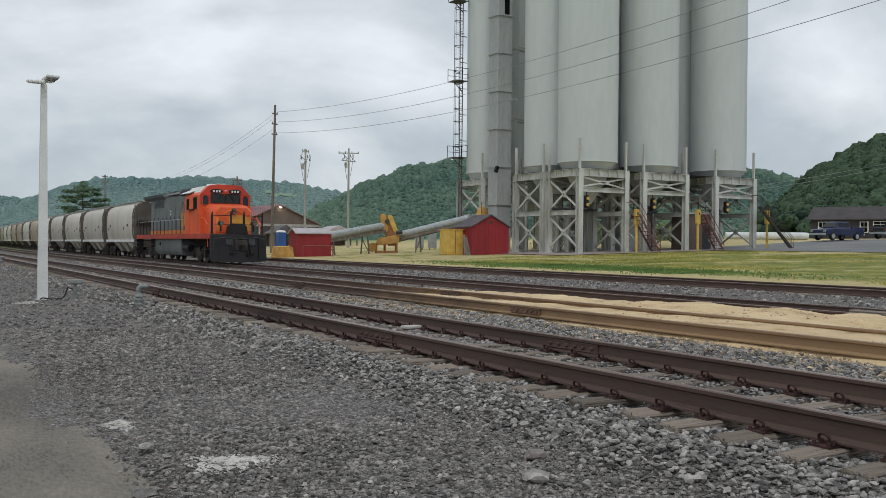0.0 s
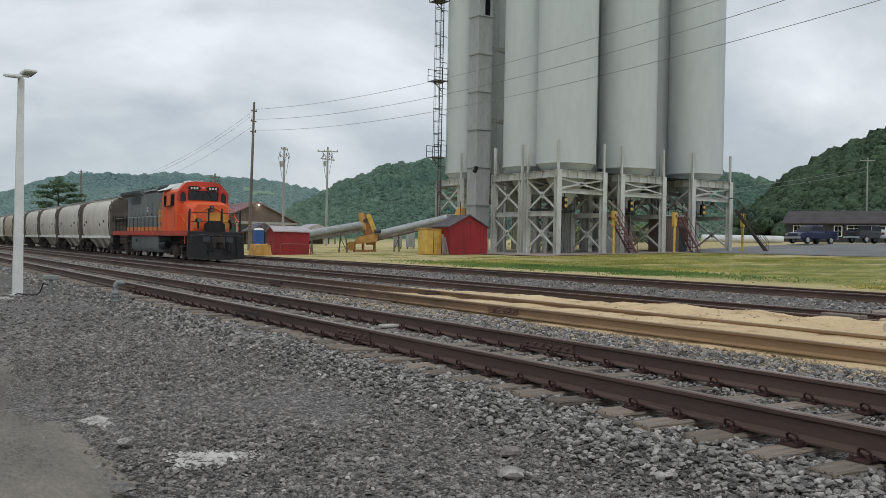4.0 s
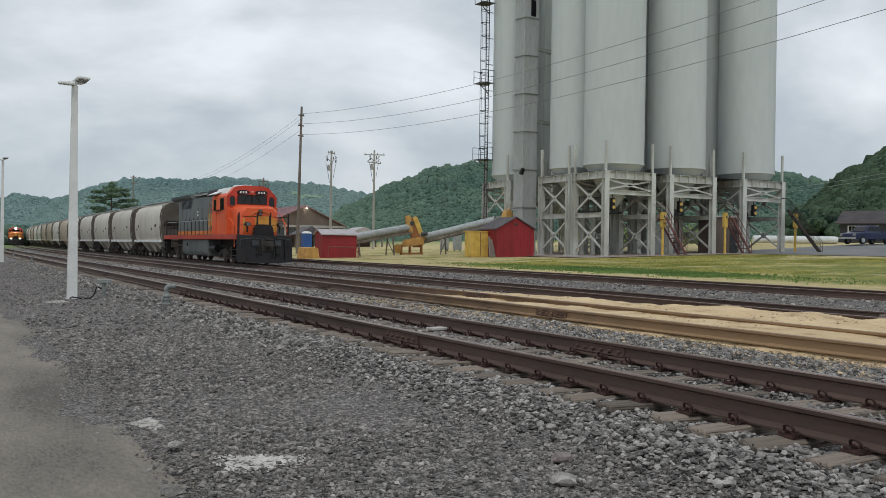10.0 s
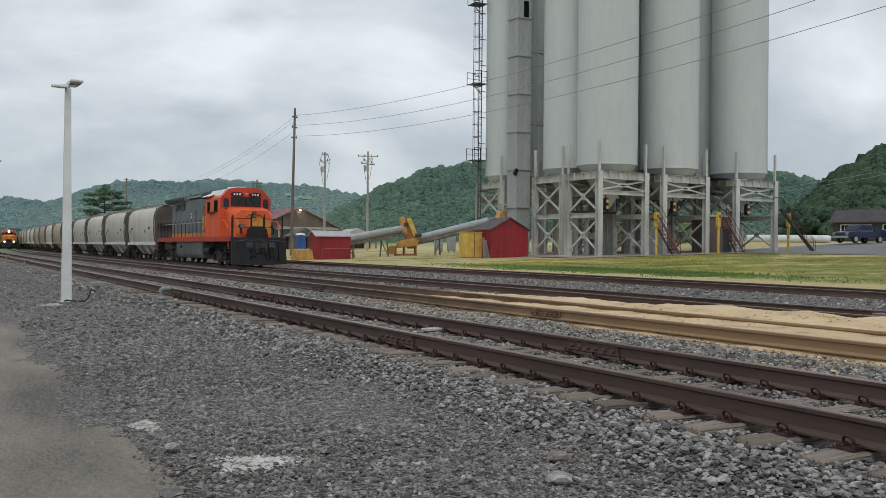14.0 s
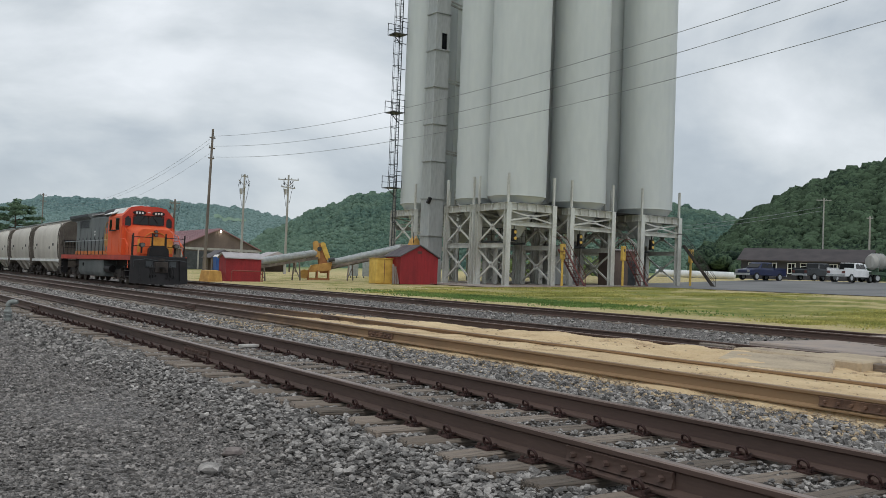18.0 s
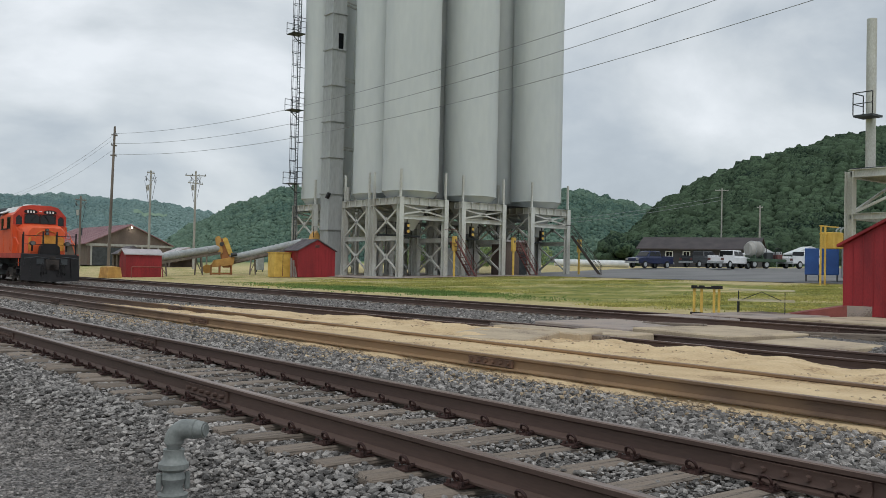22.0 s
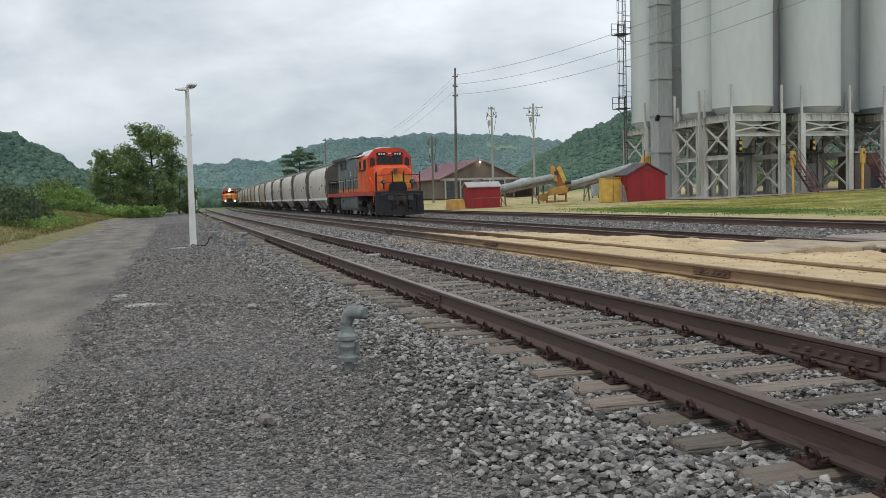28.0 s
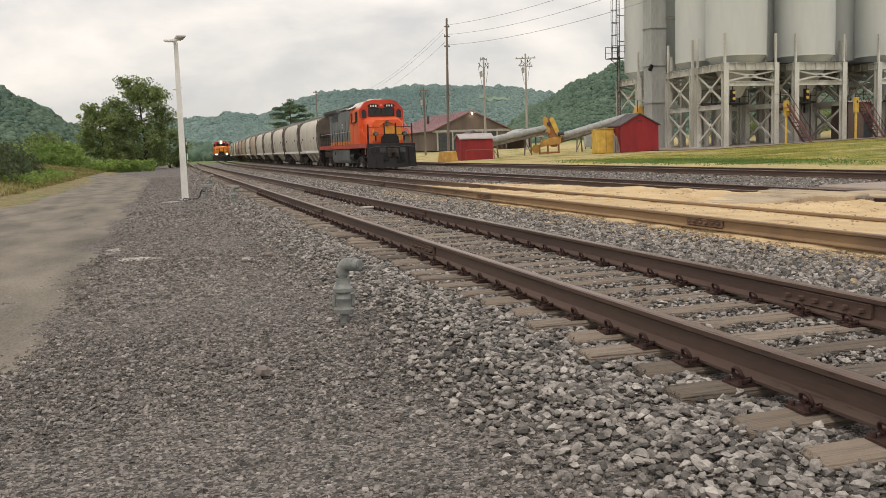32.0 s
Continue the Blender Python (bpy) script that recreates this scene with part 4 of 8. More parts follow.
    # painted panel and hoop on the hood, grab irons, roof visor, hoses and lever
    for s in (-1, 1):
        bm = bm_()
        box(bm, 2.9, s * 0.955, 2.5, 0.75, 0.02, 1.3)
        part("hood_panel", bm, M["fadedyellow"], hood, "faded yellow panel")
        bm = bm_()
        pipe(bm, [(2.9 + 0.42 * math.cos(a), s * 0.96, 2.75 + 1.25 * math.sin(a)) for a in [k * math.tau / 20 for k in range(21)]], 0.014, 5)
        part("hoop_mark", bm, M["white"], hood)
        for x in (6.75, 3.72):
            bm = bm_()
            pipe(bm, [(x, s * 1.43, 1.7), (x, s * 1.52, 1.75), (x, s * 1.52, 3.3), (x, s * 1.43, 3.35)], 0.02, 6)
            part("grab_iron", bm, paint, cab)
        bm = bm_()
        pipe(bm, [(7.0, s * 1.3, 3.3), (7.4, s * 1.28, 3.0), (8.1, s * 1.2, 2.85), (8.25, s * 1.3, 2.2), (8.4, s * 1.42, 1.6)], 0.022, 6)
        part("nose_rail", bm, paint, cab)
        bm = bm_()
        box(bm, 3.9, s * 1.22, 4.38, 1.9, 0.72, 0.04, s * -26)
        part("roof_visor", bm, M["white"], cab, "white drip visor")
        bm = bm_()
        for k in range(3):
            y = s * (0.35 + 0.14 * k)
            pipe(bm, [(8.86, y, 1.1), (9.05, y, 0.95), (9.1, y + 0.03, 0.6), (9.0, y + 0.05, 0.45)], 0.028, 6)
        part("air_hose", bm, M["rubber"], t)
        bm = bm_()
        pipe(bm, [(8.98, s * 0.15, 1.3), (9.02, s * 0.8, 1.38), (8.95, s * 1.42, 1.3), (8.9, s * 1.42, 0.95)], 0.02, 6)
        part("coupling_lever", bm, M["darksteel"], t)
    # front platform, plough, ditch lights, steps
    bm = bm_()
    loft(bm, [[(8.6, -1.5, 0.18), (8.6, -1.5, 1.5), (8.72, -1.5, 1.5), (8.78, -1.55, 0.16)],
              [(8.8, -0.75, 0.14), (8.75, -0.75, 1.5), (8.87, -0.75, 1.5), (9.0, -0.78, 0.12)],
              [(8.95, 0, 0.12), (8.85, 0, 1.5), (8.97, 0, 1.5), (9.15, 0, 0.1)],
              [(8.8, 0.75, 0.14), (8.75, 0.75, 1.5), (8.87, 0.75, 1.5), (9.0, 0.78, 0.12)],
              [(8.6, 1.5, 0.18), (8.6, 1.5, 1.5), (8.72, 1.5, 1.5), (8.78, 1.55, 0.16)]])
    plough = part("snow_plough", bm, M["black"], t, "black steel plough")
    bm = bm_()
    box(bm, 8.98, 0, 0.98, 0.2, 0.7, 0.55)
    soften(bm, 0.03)
    part("coupler_pocket", bm, M["truck"], plough)
    for s in (-1, 1):
        bm = bm_()
        box(bm, 8.95, s * 0.62, 1.15, 0.06, 0.36, 0.3)
        part("hose_bracket", bm, M["darksteel"], plough)
    bm = bm_()
    prism(bm, [(-0.55, 1.54), (0.55, 1.54), (0.5, 2.0), (0.3, 2.2), (-0.3, 2.2), (-0.5, 2.0)], "x", 8.3, 8.62)
    part("sand_box", bm, M["black"], t, "black rounded front box")
    for y in (-0.36, 0.36):
        bm = bm_()
        rod(bm, (8.56, y, 1.5), (8.56, y, 2.95), 0.045, None, 8)
        part("platform_post", bm, M["black"], t)
    for y in (-1.38, 1.38):
        bm = bm_()
        rod(bm, (8.56, y, 1.2), (8.56, y, 2.9), 0.04, None, 8)
        part("corner_post", bm, M["black"], t)
    if not lit:
        bm = bm_()
        pipe(bm, [(8.03, 0.6 * math.cos(a), 2.55 + 0.5 * math.sin(a)) for a in [math.pi * k / 14 for k in range(15)]], 0.022, 6)
        part("arch_mark", bm, M["fadedyellow"], nose, "faded yellow painted arch")
        bm = bm_()
        box(bm, 9.06, 0, 1.36, 0.05, 0.3, 0.12)
        part("plough_plate", bm, M["truck"], plough)
        for y in (-1.05, -0.5, 0.5, 1.05):
            bm = bm_()
            beam(bm, (8.78 + 0.2 * (1.2 - abs(y)), y, 1.42), (8.9 + 0.2 * (1.2 - abs(y)), y * 1.02, 0.3), 0.05, 0.05)
            part("plough_rib", bm, M["black"], plough)
    for s in (-1, 1):
        bm = bm_()
        dx, dz = (0.35, 1.5) if lit else (0.0, 2.2)
        rod(bm, (8.5 + dx, s * 0.9, dz - 0.5), (8.5 + dx, s * 0.9, dz - 0.1), 0.05, None, 8)
        rod(bm, (8.42 + dx, s * 0.9, dz), (8.66 + dx, s * 0.9, dz), 0.14, 0.14, 14)
        d = part("ditch_light", bm, M["black"], t)
        bm = bm_()
        rod(bm, (8.66 + dx, s * 0.9, dz), (8.68 + dx, s * 0.9, dz), 0.12, 0.12, 14)
        part("ditch_light_lens", bm, M["lit"] if lit else M["dulllens"], d)
        for end, x in ((1, 8.2), (-1, -8.5)):
            for k in range(4):
                bm = bm_()
                span(bm, x - 0.3, x + 0.3, s * 1.2, s * 1.5, 0.45 + 0.3 * k, 0.49 + 0.3 * k)
                part("step", bm, M["black"], t)
            for dx in (-0.32, 0.32):
                bm = bm_()
                span(bm, x + dx - 0.02, x + dx + 0.02, s * 1.2, s * 1.5, 0.4, 1.5)
                part("step_side", bm, M["black"], t)
        railing("side_handrail", t, [(-8.3, s * 1.42, 1.54), (3.5, s * 1.42, 1.54)], [(-8.2 + 0.98 * k, s * 1.42, 1.54) for k in range(12)], 1.02, M["galv"])
        railing("front_handrail", t, [(8.45, s * 0.35, 1.54), (8.45, s * 1.4, 1.54)], [(8.45, s * 0.35, 1.54), (8.45, s * 1.4, 1.54)], 1.15, M["black"], 0.025, (0.6,))
        bm = bm_()
        pipe(bm, [(8.2, s * 1.48, 0.9), (8.2, s * 1.5, 2.1), (7.6, s * 1.48, 2.55), (6.9, s * 1.46, 2.6), (6.85, s * 1.46, 3.4)], 0.028, 6)
        part("grab_rail", bm, paint, t)
        railing("rear_handrail", t, [(-8.75, s * 0.35, 1.54), (-8.75, s * 1.4, 1.54)], [(-8.75, s * 0.35, 1.54), (-8.75, s * 1.4, 1.54)], 1.15, M["black"], 0.025, (0.6,))
    bm = bm_()
    prism(bm, [(-1.35, 0.62), (-1.2, 0.36), (1.2, 0.36), (1.35, 0.62), (1.35, 1.3), (-1.35, 1.3)], "x", -4.0, 2.6)
    soften(bm, 0.04)
    tank = part("fuel_tank", bm, hood_mat, t, "grey fuel tank")
    for s in (-1, 1):
        bm = bm_()
        rod(bm, (2.7, s * 1.15, 0.8), (4.0, s * 1.15, 0.8), 0.2, None, 12)
        part("air_reservoir", bm, M["black"], t)
        bm = bm_()
        rod(bm, (-2.6, s * 1.35, 1.0), (-2.6, s * 1.4, 1.0), 0.1, None, 10)
        part("filler_cap", bm, M["black"], tank)
    truck(t, 6.0, (-1.7, 0.0, 1.7), 0.5, WHEELS)
    truck(t, -6.2, (-1.7, 0.0, 1.7), 0.5, WHEELS)
    coupler(t, 9.0, 1)
    coupler(t, -8.9, -1)
    proportion(t, LOW_Z if lit else LOCO_Z)
    return t


bm = bm_()
box(bm, 0, 0, 0.11, 0.04, 0.04, 0.22)
WALK_SUPPORT = mesh_of("walk_support", bm, M["galv"], 40)


def hopper_car(m, label, body_mat, long_mark=True):
    """A covered hopper wagon with bulging sides, sloped ends, three bays, ladders, roof walk and running gear."""
    t = thing("hopper_car", m, label, "hopper car", "standing sand hopper cars")
    half = [(1.38, 1.38), (1.5, 1.6), (1.58, 2.4), (1.57, 3.2), (1.48, 3.75), (1.2, 4.12), (0.75, 4.3), (0.0, 4.36)]
    sec = half + [(-y, z) for y, z in half[-2::-1]]
    bm = bm_()
    rings = [[(x, y * sc, z) for y, z in sec] for x, sc in ((-5.5, 0.955), (-5.2, 0.985), (-4.6, 1.0), (4.6, 1.0), (5.2, 0.985), (5.5, 0.955))]
    loft(bm, rings)
    # End faces take a darker colour: the recess's shade is put into it.
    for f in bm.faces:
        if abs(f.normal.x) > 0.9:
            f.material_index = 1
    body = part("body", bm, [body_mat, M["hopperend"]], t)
    for x in (-5.42, 5.42):
        bm = bm_()
        pipe(bm, [(x, y * 0.985, z) for y, z in sec], 0.05, 6)
        part("end_rib", bm, M["hopperend"], body)
    # end bulkhead slopes and posts, darkened by colour like the end faces
    for d in (-1, 1):
        bm = bm_()
        prism(bm, [(d * 4.2, 1.2), (d * 5.9, 2.9), (d * 5.9, 3.0), (d * 4.2, 1.36)], "y", -1.3, 1.3)
        part("slope_sheet", bm, M["hopperend"], t)
        for s in (-1, 1):
            bm = bm_()
            for x in (d * 6.0, d * 6.25):
                pipe(bm, [(x, s * 1.5, 1.0), (x, s * 1.5, 4.1)], 0.022, 5)
            for k in range(8):
                pipe(bm, [(d * 6.0, s * 1.5, 1.15 + 0.4 * k), (d * 6.25, s * 1.5, 1.15 + 0.4 * k)], 0.016, 5)
            part("ladder", bm, M["hopperend"], t)
            bm = bm_()
            beam(bm, (d * 6.2, s * 1.2, 1.2), (d * 5.75, s * 1.2, 4.0), 0.08, 0.1)
            part("end_post", bm, M["hopperend"], t)
        bm = bm_()
        span(bm, d * 5.6, d * 6.3, -1.5, 1.5, 1.02, 1.12)
        span(bm, d * 6.2, d * 6.3, -1.5, 1.5, 0.85, 1.3)
        part("end_sill", bm, M["hopperend"], t)
        bm = bm_()
        span(bm, d * 5.75, d * 6.25, -0.35, 0.35, 4.28, 4.33)
        part("end_walk", bm, M["galv"], t)
        coupler(t, d * 6.15, d)
        truck(t, d * 4.75, (-0.88, 0.88), 0.45, WHEELS_SMALL)
    bm = bm_()
    rod(bm, (6.32, 0.7, 2.2), (6.38, 0.7, 2.2), 0.28, None, 16)
    part("brake_wheel", bm, M["darksteel"], t)
    for s in (-1, 1):
        bm = bm_()
        span(bm, -5.7, 5.7, s * 1.4, s * 1.52, 1.22, 1.42)
        part("side_sill", bm, M["white"] if long_mark else body_mat, t, "pale side sill")
        for k in range(4):
            bm = bm_()
            x = (-4.1, -3.4, 2.2, 3.7)[k]
            box(bm, x, s * 1.588, 2.3 + 0.25 * (k % 2), 0.55 if k % 2 else 0.32, 0.012, 0.2)
            part("lettering_bar", bm, M["black"], body)
    for x in (-2.75, 0.0, 2.75):
        bm = bm_()
        loft(bm, [[(x - 0.35, -0.7, 0.42), (x + 0.35, -0.7, 0.42), (x + 0.35, 0.7, 0.42), (x - 0.35, 0.7, 0.42)],
                  [(x - 1.3, -1.35, 1.4), (x + 1.3, -1.35, 1.4), (x + 1.3, 1.35, 1.4), (x - 1.3, 1.35, 1.4)]])
        bay = part("hopper_bay", bm, body_mat, t)
        bm = bm_()
        box(bm, x, 0, 0.38, 0.95, 1.6, 0.1)
        part("outlet_gate", bm, M["truck"], bay)
    bm = bm_()
    span(bm, -5.3, 5.3, -0.32, 0.32, 4.36, 4.5)
    soften(bm, 0.04)
    part("hatch_cover", bm, body_mat, t)
    for s in (-1, 1):
        bm = bm_()
        span(bm, -5.7, 5.7, s * 0.5, s * 0.95, 4.42, 4.46)
        part("roof_walk", bm, M["galv"], t)
        for k in range(10):
            share("walk_support", WALK_SUPPORT, t, pose(-5.4 + 1.2 * k, s * 0.95, 4.2))
    return t


def on_track(key, y, face):
    """A pose on a track at y, its front to face (-1 towards the silos' near end)."""
    x0, z0 = TRACKS[key]
    b = float(bend_of(key, y))
    turn = math.degrees(math.atan2(float(bend_of(key, y + 1) - bend_of(key, y - 1)), 2))
    return pose(x0 + b, y, z0, 0, 0, (-90 if face < 0 else 90) - turn)


locomotive(on_track("c", 62.15, -1), "parked grey and orange road locomotive with black snow plough", M["locogrey"])
car_a = hopper_car(on_track("c", 79.2, -1), "pale grey covered hopper car with bulging sides on the siding", M["hopper"])
M["hoppertan"] = material("dusty_tan_hopper_paint", lin(178, 162, 142), lin(146, 130, 114), 0.6, 0, 0.5, 8, 0.08, 0.004, vary=0.1, stretch=(1, 1, 0.35))
car_b = hopper_car(on_track("c", 79.2 + 5 * 12.9, -1), "dusty tan covered hopper car with bulging sides on the siding", M["hoppertan"], False)
for k in range(1, 14):
    if k == 5:
        continue
    copy_thing(car_b if k in (7, 8, 11) else car_a, on_track("c", 79.2 + k * 12.9, -1))
MOVER = locomotive(on_track("b", 262, -1), "approaching orange locomotive with headlights burning", M["amber"], lit=True, paint=M["amber"])


# ---- silos ----
SILO_TOP = 36.0


def silo(cx, cy, base, front=True, wx=4.9, wy=4.15, r=2.36, label="tall grey painted steel silo on a braced column frame"):
    """A smooth cylindrical silo with a cone below, on a frame of four columns, beams and crossed braces."""
    t = thing("silo", pose(cx, cy, base), label, "silo", "silos of the sand terminal")
    top = 7.28 - base
    hx, hy = wx / 2 - 0.16, wy / 2 - 0.16
    bm = bm_()
    lathe(bm, [(r - 0.03, top + 0.6), (r, top + 0.64), (r, SILO_TOP - base), (0.4, SILO_TOP + 1.1 - base)], 48)
    part("shell", bm, M["silo"], t)
    bm = bm_()
    lathe(bm, [(0.35, top - 2.6), (0.4, top - 2.55), (r - 0.5, top - 0.02), (r - 0.06, top + 0.6)], 40)
    part("cone", bm, M["silo"], t, "grey discharge cone")
    bm = bm_()
    lathe(bm, [(r - 0.05, top + 0.57), (r + 0.03, top + 0.57), (r + 0.03, top + 0.65), (r - 0.03, top + 0.66)], 48)
    part("ring_beam", bm, M["silo"], t)
    for sx in (-1, 1):
        for sy in (-1, 1):
            bm = bm_()
            x, y = sx * hx, sy * hy
            ibeam(bm, (x, y, 0.02), (x, y, top), 0.42, 0.42, 0.035)
            box(bm, x, y, 0.03, 0.62, 0.62, 0.05)
            c = part("column", bm, M["steel"], t)
            bm = bm_()
            beam(bm, (x, y, top), (x, y, top + 2.25), 0.16, 0.16)
            part("stub_post", bm, M["steel"], t)
    for sx in (-1, 1):
        bm = bm_()
        ibeam(bm, (sx * hx, -hy - 0.2, top - 0.3), (sx * hx, hy + 0.2, top - 0.3), 0.3, 0.56)
        for k in range(1, 4):
            box(bm, sx * (hx + 0.02), -hy + k * 2 * hy / 4, top - 0.3, 0.3, 0.03, 0.5)
        part("top_beam", bm, M["steel"], t)
    for sy in (-1, 1):
        bm = bm_()
        ibeam(bm, (-hx - 0.2, sy * hy, top - 0.3), (hx + 0.2, sy * hy, top - 0.3), 0.3, 0.6)
        for k in range(1, 5):
            box(bm, -hx + k * 2 * hx / 5, sy * (hy + 0.02), top - 0.3, 0.03, 0.3, 0.52)
        part("top_beam", bm, M["steel"], t)
        bm = bm_()
        ibeam(bm, (-hx, sy * hy, top - 1.62), (hx, sy * hy, top - 1.62), 0.24, 0.34)
        part("portal_beam", bm, M["steel"], t)
        # flat crossed bracing over the portal
        for s in (-1, 1):
            bm = bm_()
            beam(bm, (-hx * s, sy * hy, top - 1.45), (hx * s, sy * hy, top - 0.62), 0.09, 0.13)
            part("brace", bm, M["steel"], t)
        bm = bm_()
        box(bm, 0, sy * hy, top - 1.03, 0.7, 0.05, 0.3)
        part("gusset", bm, M["steel"], t)
    for sx in (-1, 1):
        bm = bm_()
        ibeam(bm, (sx * hx, -hy, top / 2 - 0.1), (sx * hx, hy, top / 2 - 0.1), 0.24, 0.36)
        part("mid_beam", bm, M["steel"], t)
        for z0, z1 in ((0.35, top / 2 - 0.35), (top / 2 + 0.15, top - 0.7)):
            for s in (-1, 1):
                bm = bm_()
                beam(bm, (sx * hx, -hy * s, z0), (sx * hx, hy * s, z1), 0.1, 0.14)
                part("brace", bm, M["steel"], t)
            bm = bm_()
            box(bm, sx * hx, 0, (z0 + z1) / 2, 0.05, 0.42, 0.42, 35)
            part("gusset", bm, M["steel"], t)
    return t


# The two at y 66.6 are added out of sight to darken the frames.
SILOS = [(47.55, 57.4, 0.76), (54.0, 57.4, 0.95), (62.0, 57.4, 1.15), (47.55, 62.0, 0.76), (54.0, 62.0, 0.95), (62.0, 62.0, 1.15), (47.6, 71.2, 0.76),
         (54.0, 66.6, 0.95), (62.0, 66.6, 1.15), (53.5, 73.6, 0.95)]
for cx, cy, b in SILOS:
    silo(cx, cy, b)


# plates added between the silos at the frames' head, to block sky light below
t = thing("plate_deck", pose(0, 0, 7.3), "plates added at the head of the silo frames to shade the space below", "deck")
for x0, x1, y0, y1 in ((45.3, 49.8, 55.4, 64.0), (51.75, 56.25, 55.4, 68.6), (59.75, 64.25, 55.4, 68.6), (49.8, 51.75, 56.0, 68.0), (56.25, 59.75, 56.0, 68.0)):
    bm = bm_()
    span(bm, x0, x1, y0, y1, -0.005, 0.02)
    part("plate", bm, M["darksteel"], t)


# ---- silo plant: elevator, ladder, stairs, signals ----
def bucket_elevator(x, y, base):
    t = thing("bucket_elevator", pose(x, y, base), "tall galvanised bucket elevator casing beside the silos", "elevator")
    z = 0.0
    k = 0
    while z < 34:
        h = 3.3 if k else 4.2
        bm = bm_()
        loft(bm, [[(sx * w, sy * w, zz) for sx, sy in ((-1, -1), (1, -1), (1, 1), (-1, 1))] for w, zz in ((0.72, 0), (0.72, h - 0.12), (0.81, h - 0.11), (0.81, h))])
        p = part("casing_section", bm, M["leg"], t)
        p.matrix_basis = pose(0, 0, z)
        z += h
        k += 1
    bm = bm_()
    box(bm, 0.15, -0.735, 21.4, 0.5, 0.04, 1.5)
    part("inspection_window", bm, M["glass"], t)
    for zz in (11.6, 18.0, 25.0):
        bm = bm_()
        beam(bm, (0.7, -0.4, zz), (3.1, 0.6, zz), 0.14, 0.14)
        beam(bm, (0.7, -0.7, zz + 0.15), (3.1, 0.2, zz + 0.15), 0.1, 0.1)
        part("stay", bm, M["steel"], t)
    bm = bm_()
    box(bm, -0.8, -0.72, 7.2, 0.28, 0.25, 0.55, 0, 25)
    part("flood_light", bm, M["black"], t)
    return t


bucket_elevator(46.1, 67.7, 0.74)
for x, y in ((47.0, 66.3), (47.5, 65.5)):
    t = thing("down_pipe", pose(x, y, 0.78), "pale grey vertical spout pipe beside the elevator", "pipe", "spout pipes")
    bm = bm_()
    rod(bm, (0, 0, 0), (0, 0, 8.0), 0.15, None, 14)
    for k in range(3):
        rod(bm, (0, 0, 2.4 * k + 1.2), (0, 0, 2.4 * k + 1.3), 0.19, None, 14)
    part("tube", bm, M["steel"], t)


def caged_ladder(x, y, base, top):
    t = thing("caged_ladder", pose(x, y, base), "dark caged access ladder with rest platforms up the silo", "ladder")
    for s in (-1, 1):
        bm = bm_()
        rod(bm, (0, s * 0.24, 2.0), (0, s * 0.24, top), 0.04, None, 6)
        part("stringer", bm, M["darksteel"], t)
    bm = bm_()
    rod(bm, (0, -0.24, 0), (0, 0.24, 0), 0.018, None, 5)
    rung = mesh_of("rung", bm, M["darksteel"], 40)
    z = 2.2
    while z < top:
        share("rung", rung, t, pose(0, 0, z))
        z += 0.3
    bm = bm_()
    pipe(bm, [(-0.72 * math.sin(a), 0.36 * math.cos(a), 0) for a in [k * math.pi / 10 for k in range(11)]], 0.03, 5)
    hoop = mesh_of("cage_hoop", bm, M["darksteel"], 40)
    z = 9.6
    while z < top:
        share("cage_hoop", hoop, t, pose(0, 0, z))
        z += 1.15
    for a in (0.6, 1.2, math.pi / 2, 1.95, 2.5):
        bm = bm_()
        rod(bm, (-0.72 * math.sin(a), 0.36 * math.cos(a), 9.4), (-0.72 * math.sin(a), 0.36 * math.cos(a), top), 0.014, None, 4)
        part("cage_bar", bm, M["darksteel"], t)
    for zz in (8.6, 15.6, 22.9, 30.0):
        bm = bm_()
        span(bm, -1.0, 0.3, -0.7, 0.7, zz - 0.06, zz)
        beam(bm, (-0.9, 0, zz), (0.2, 0, zz - 1.0), 0.06, 0.06)
        pl = part("rest_platform", bm, M["darksteel"], t)
        for y0 in (-0.7, 0.7):
            railing("guard_rail", pl, [(-1.0, y0, zz), (0.3, y0, zz)], [(-1.0, y0, zz), (-0.35, y0, zz), (0.3, y0, zz)], 1.1, M["darksteel"], 0.03, (0.55,))
    for zz in np.arange(3.0, top, 2.4):
        bm = bm_()
        beam(bm, (0, 0.2, zz), (0.7, 0.2, zz), 0.06, 0.06)
        part("wall_bracket", bm, M["darksteel"], t)
    return t


caged_ladder(45.05, 72.6, 0.74, 35)


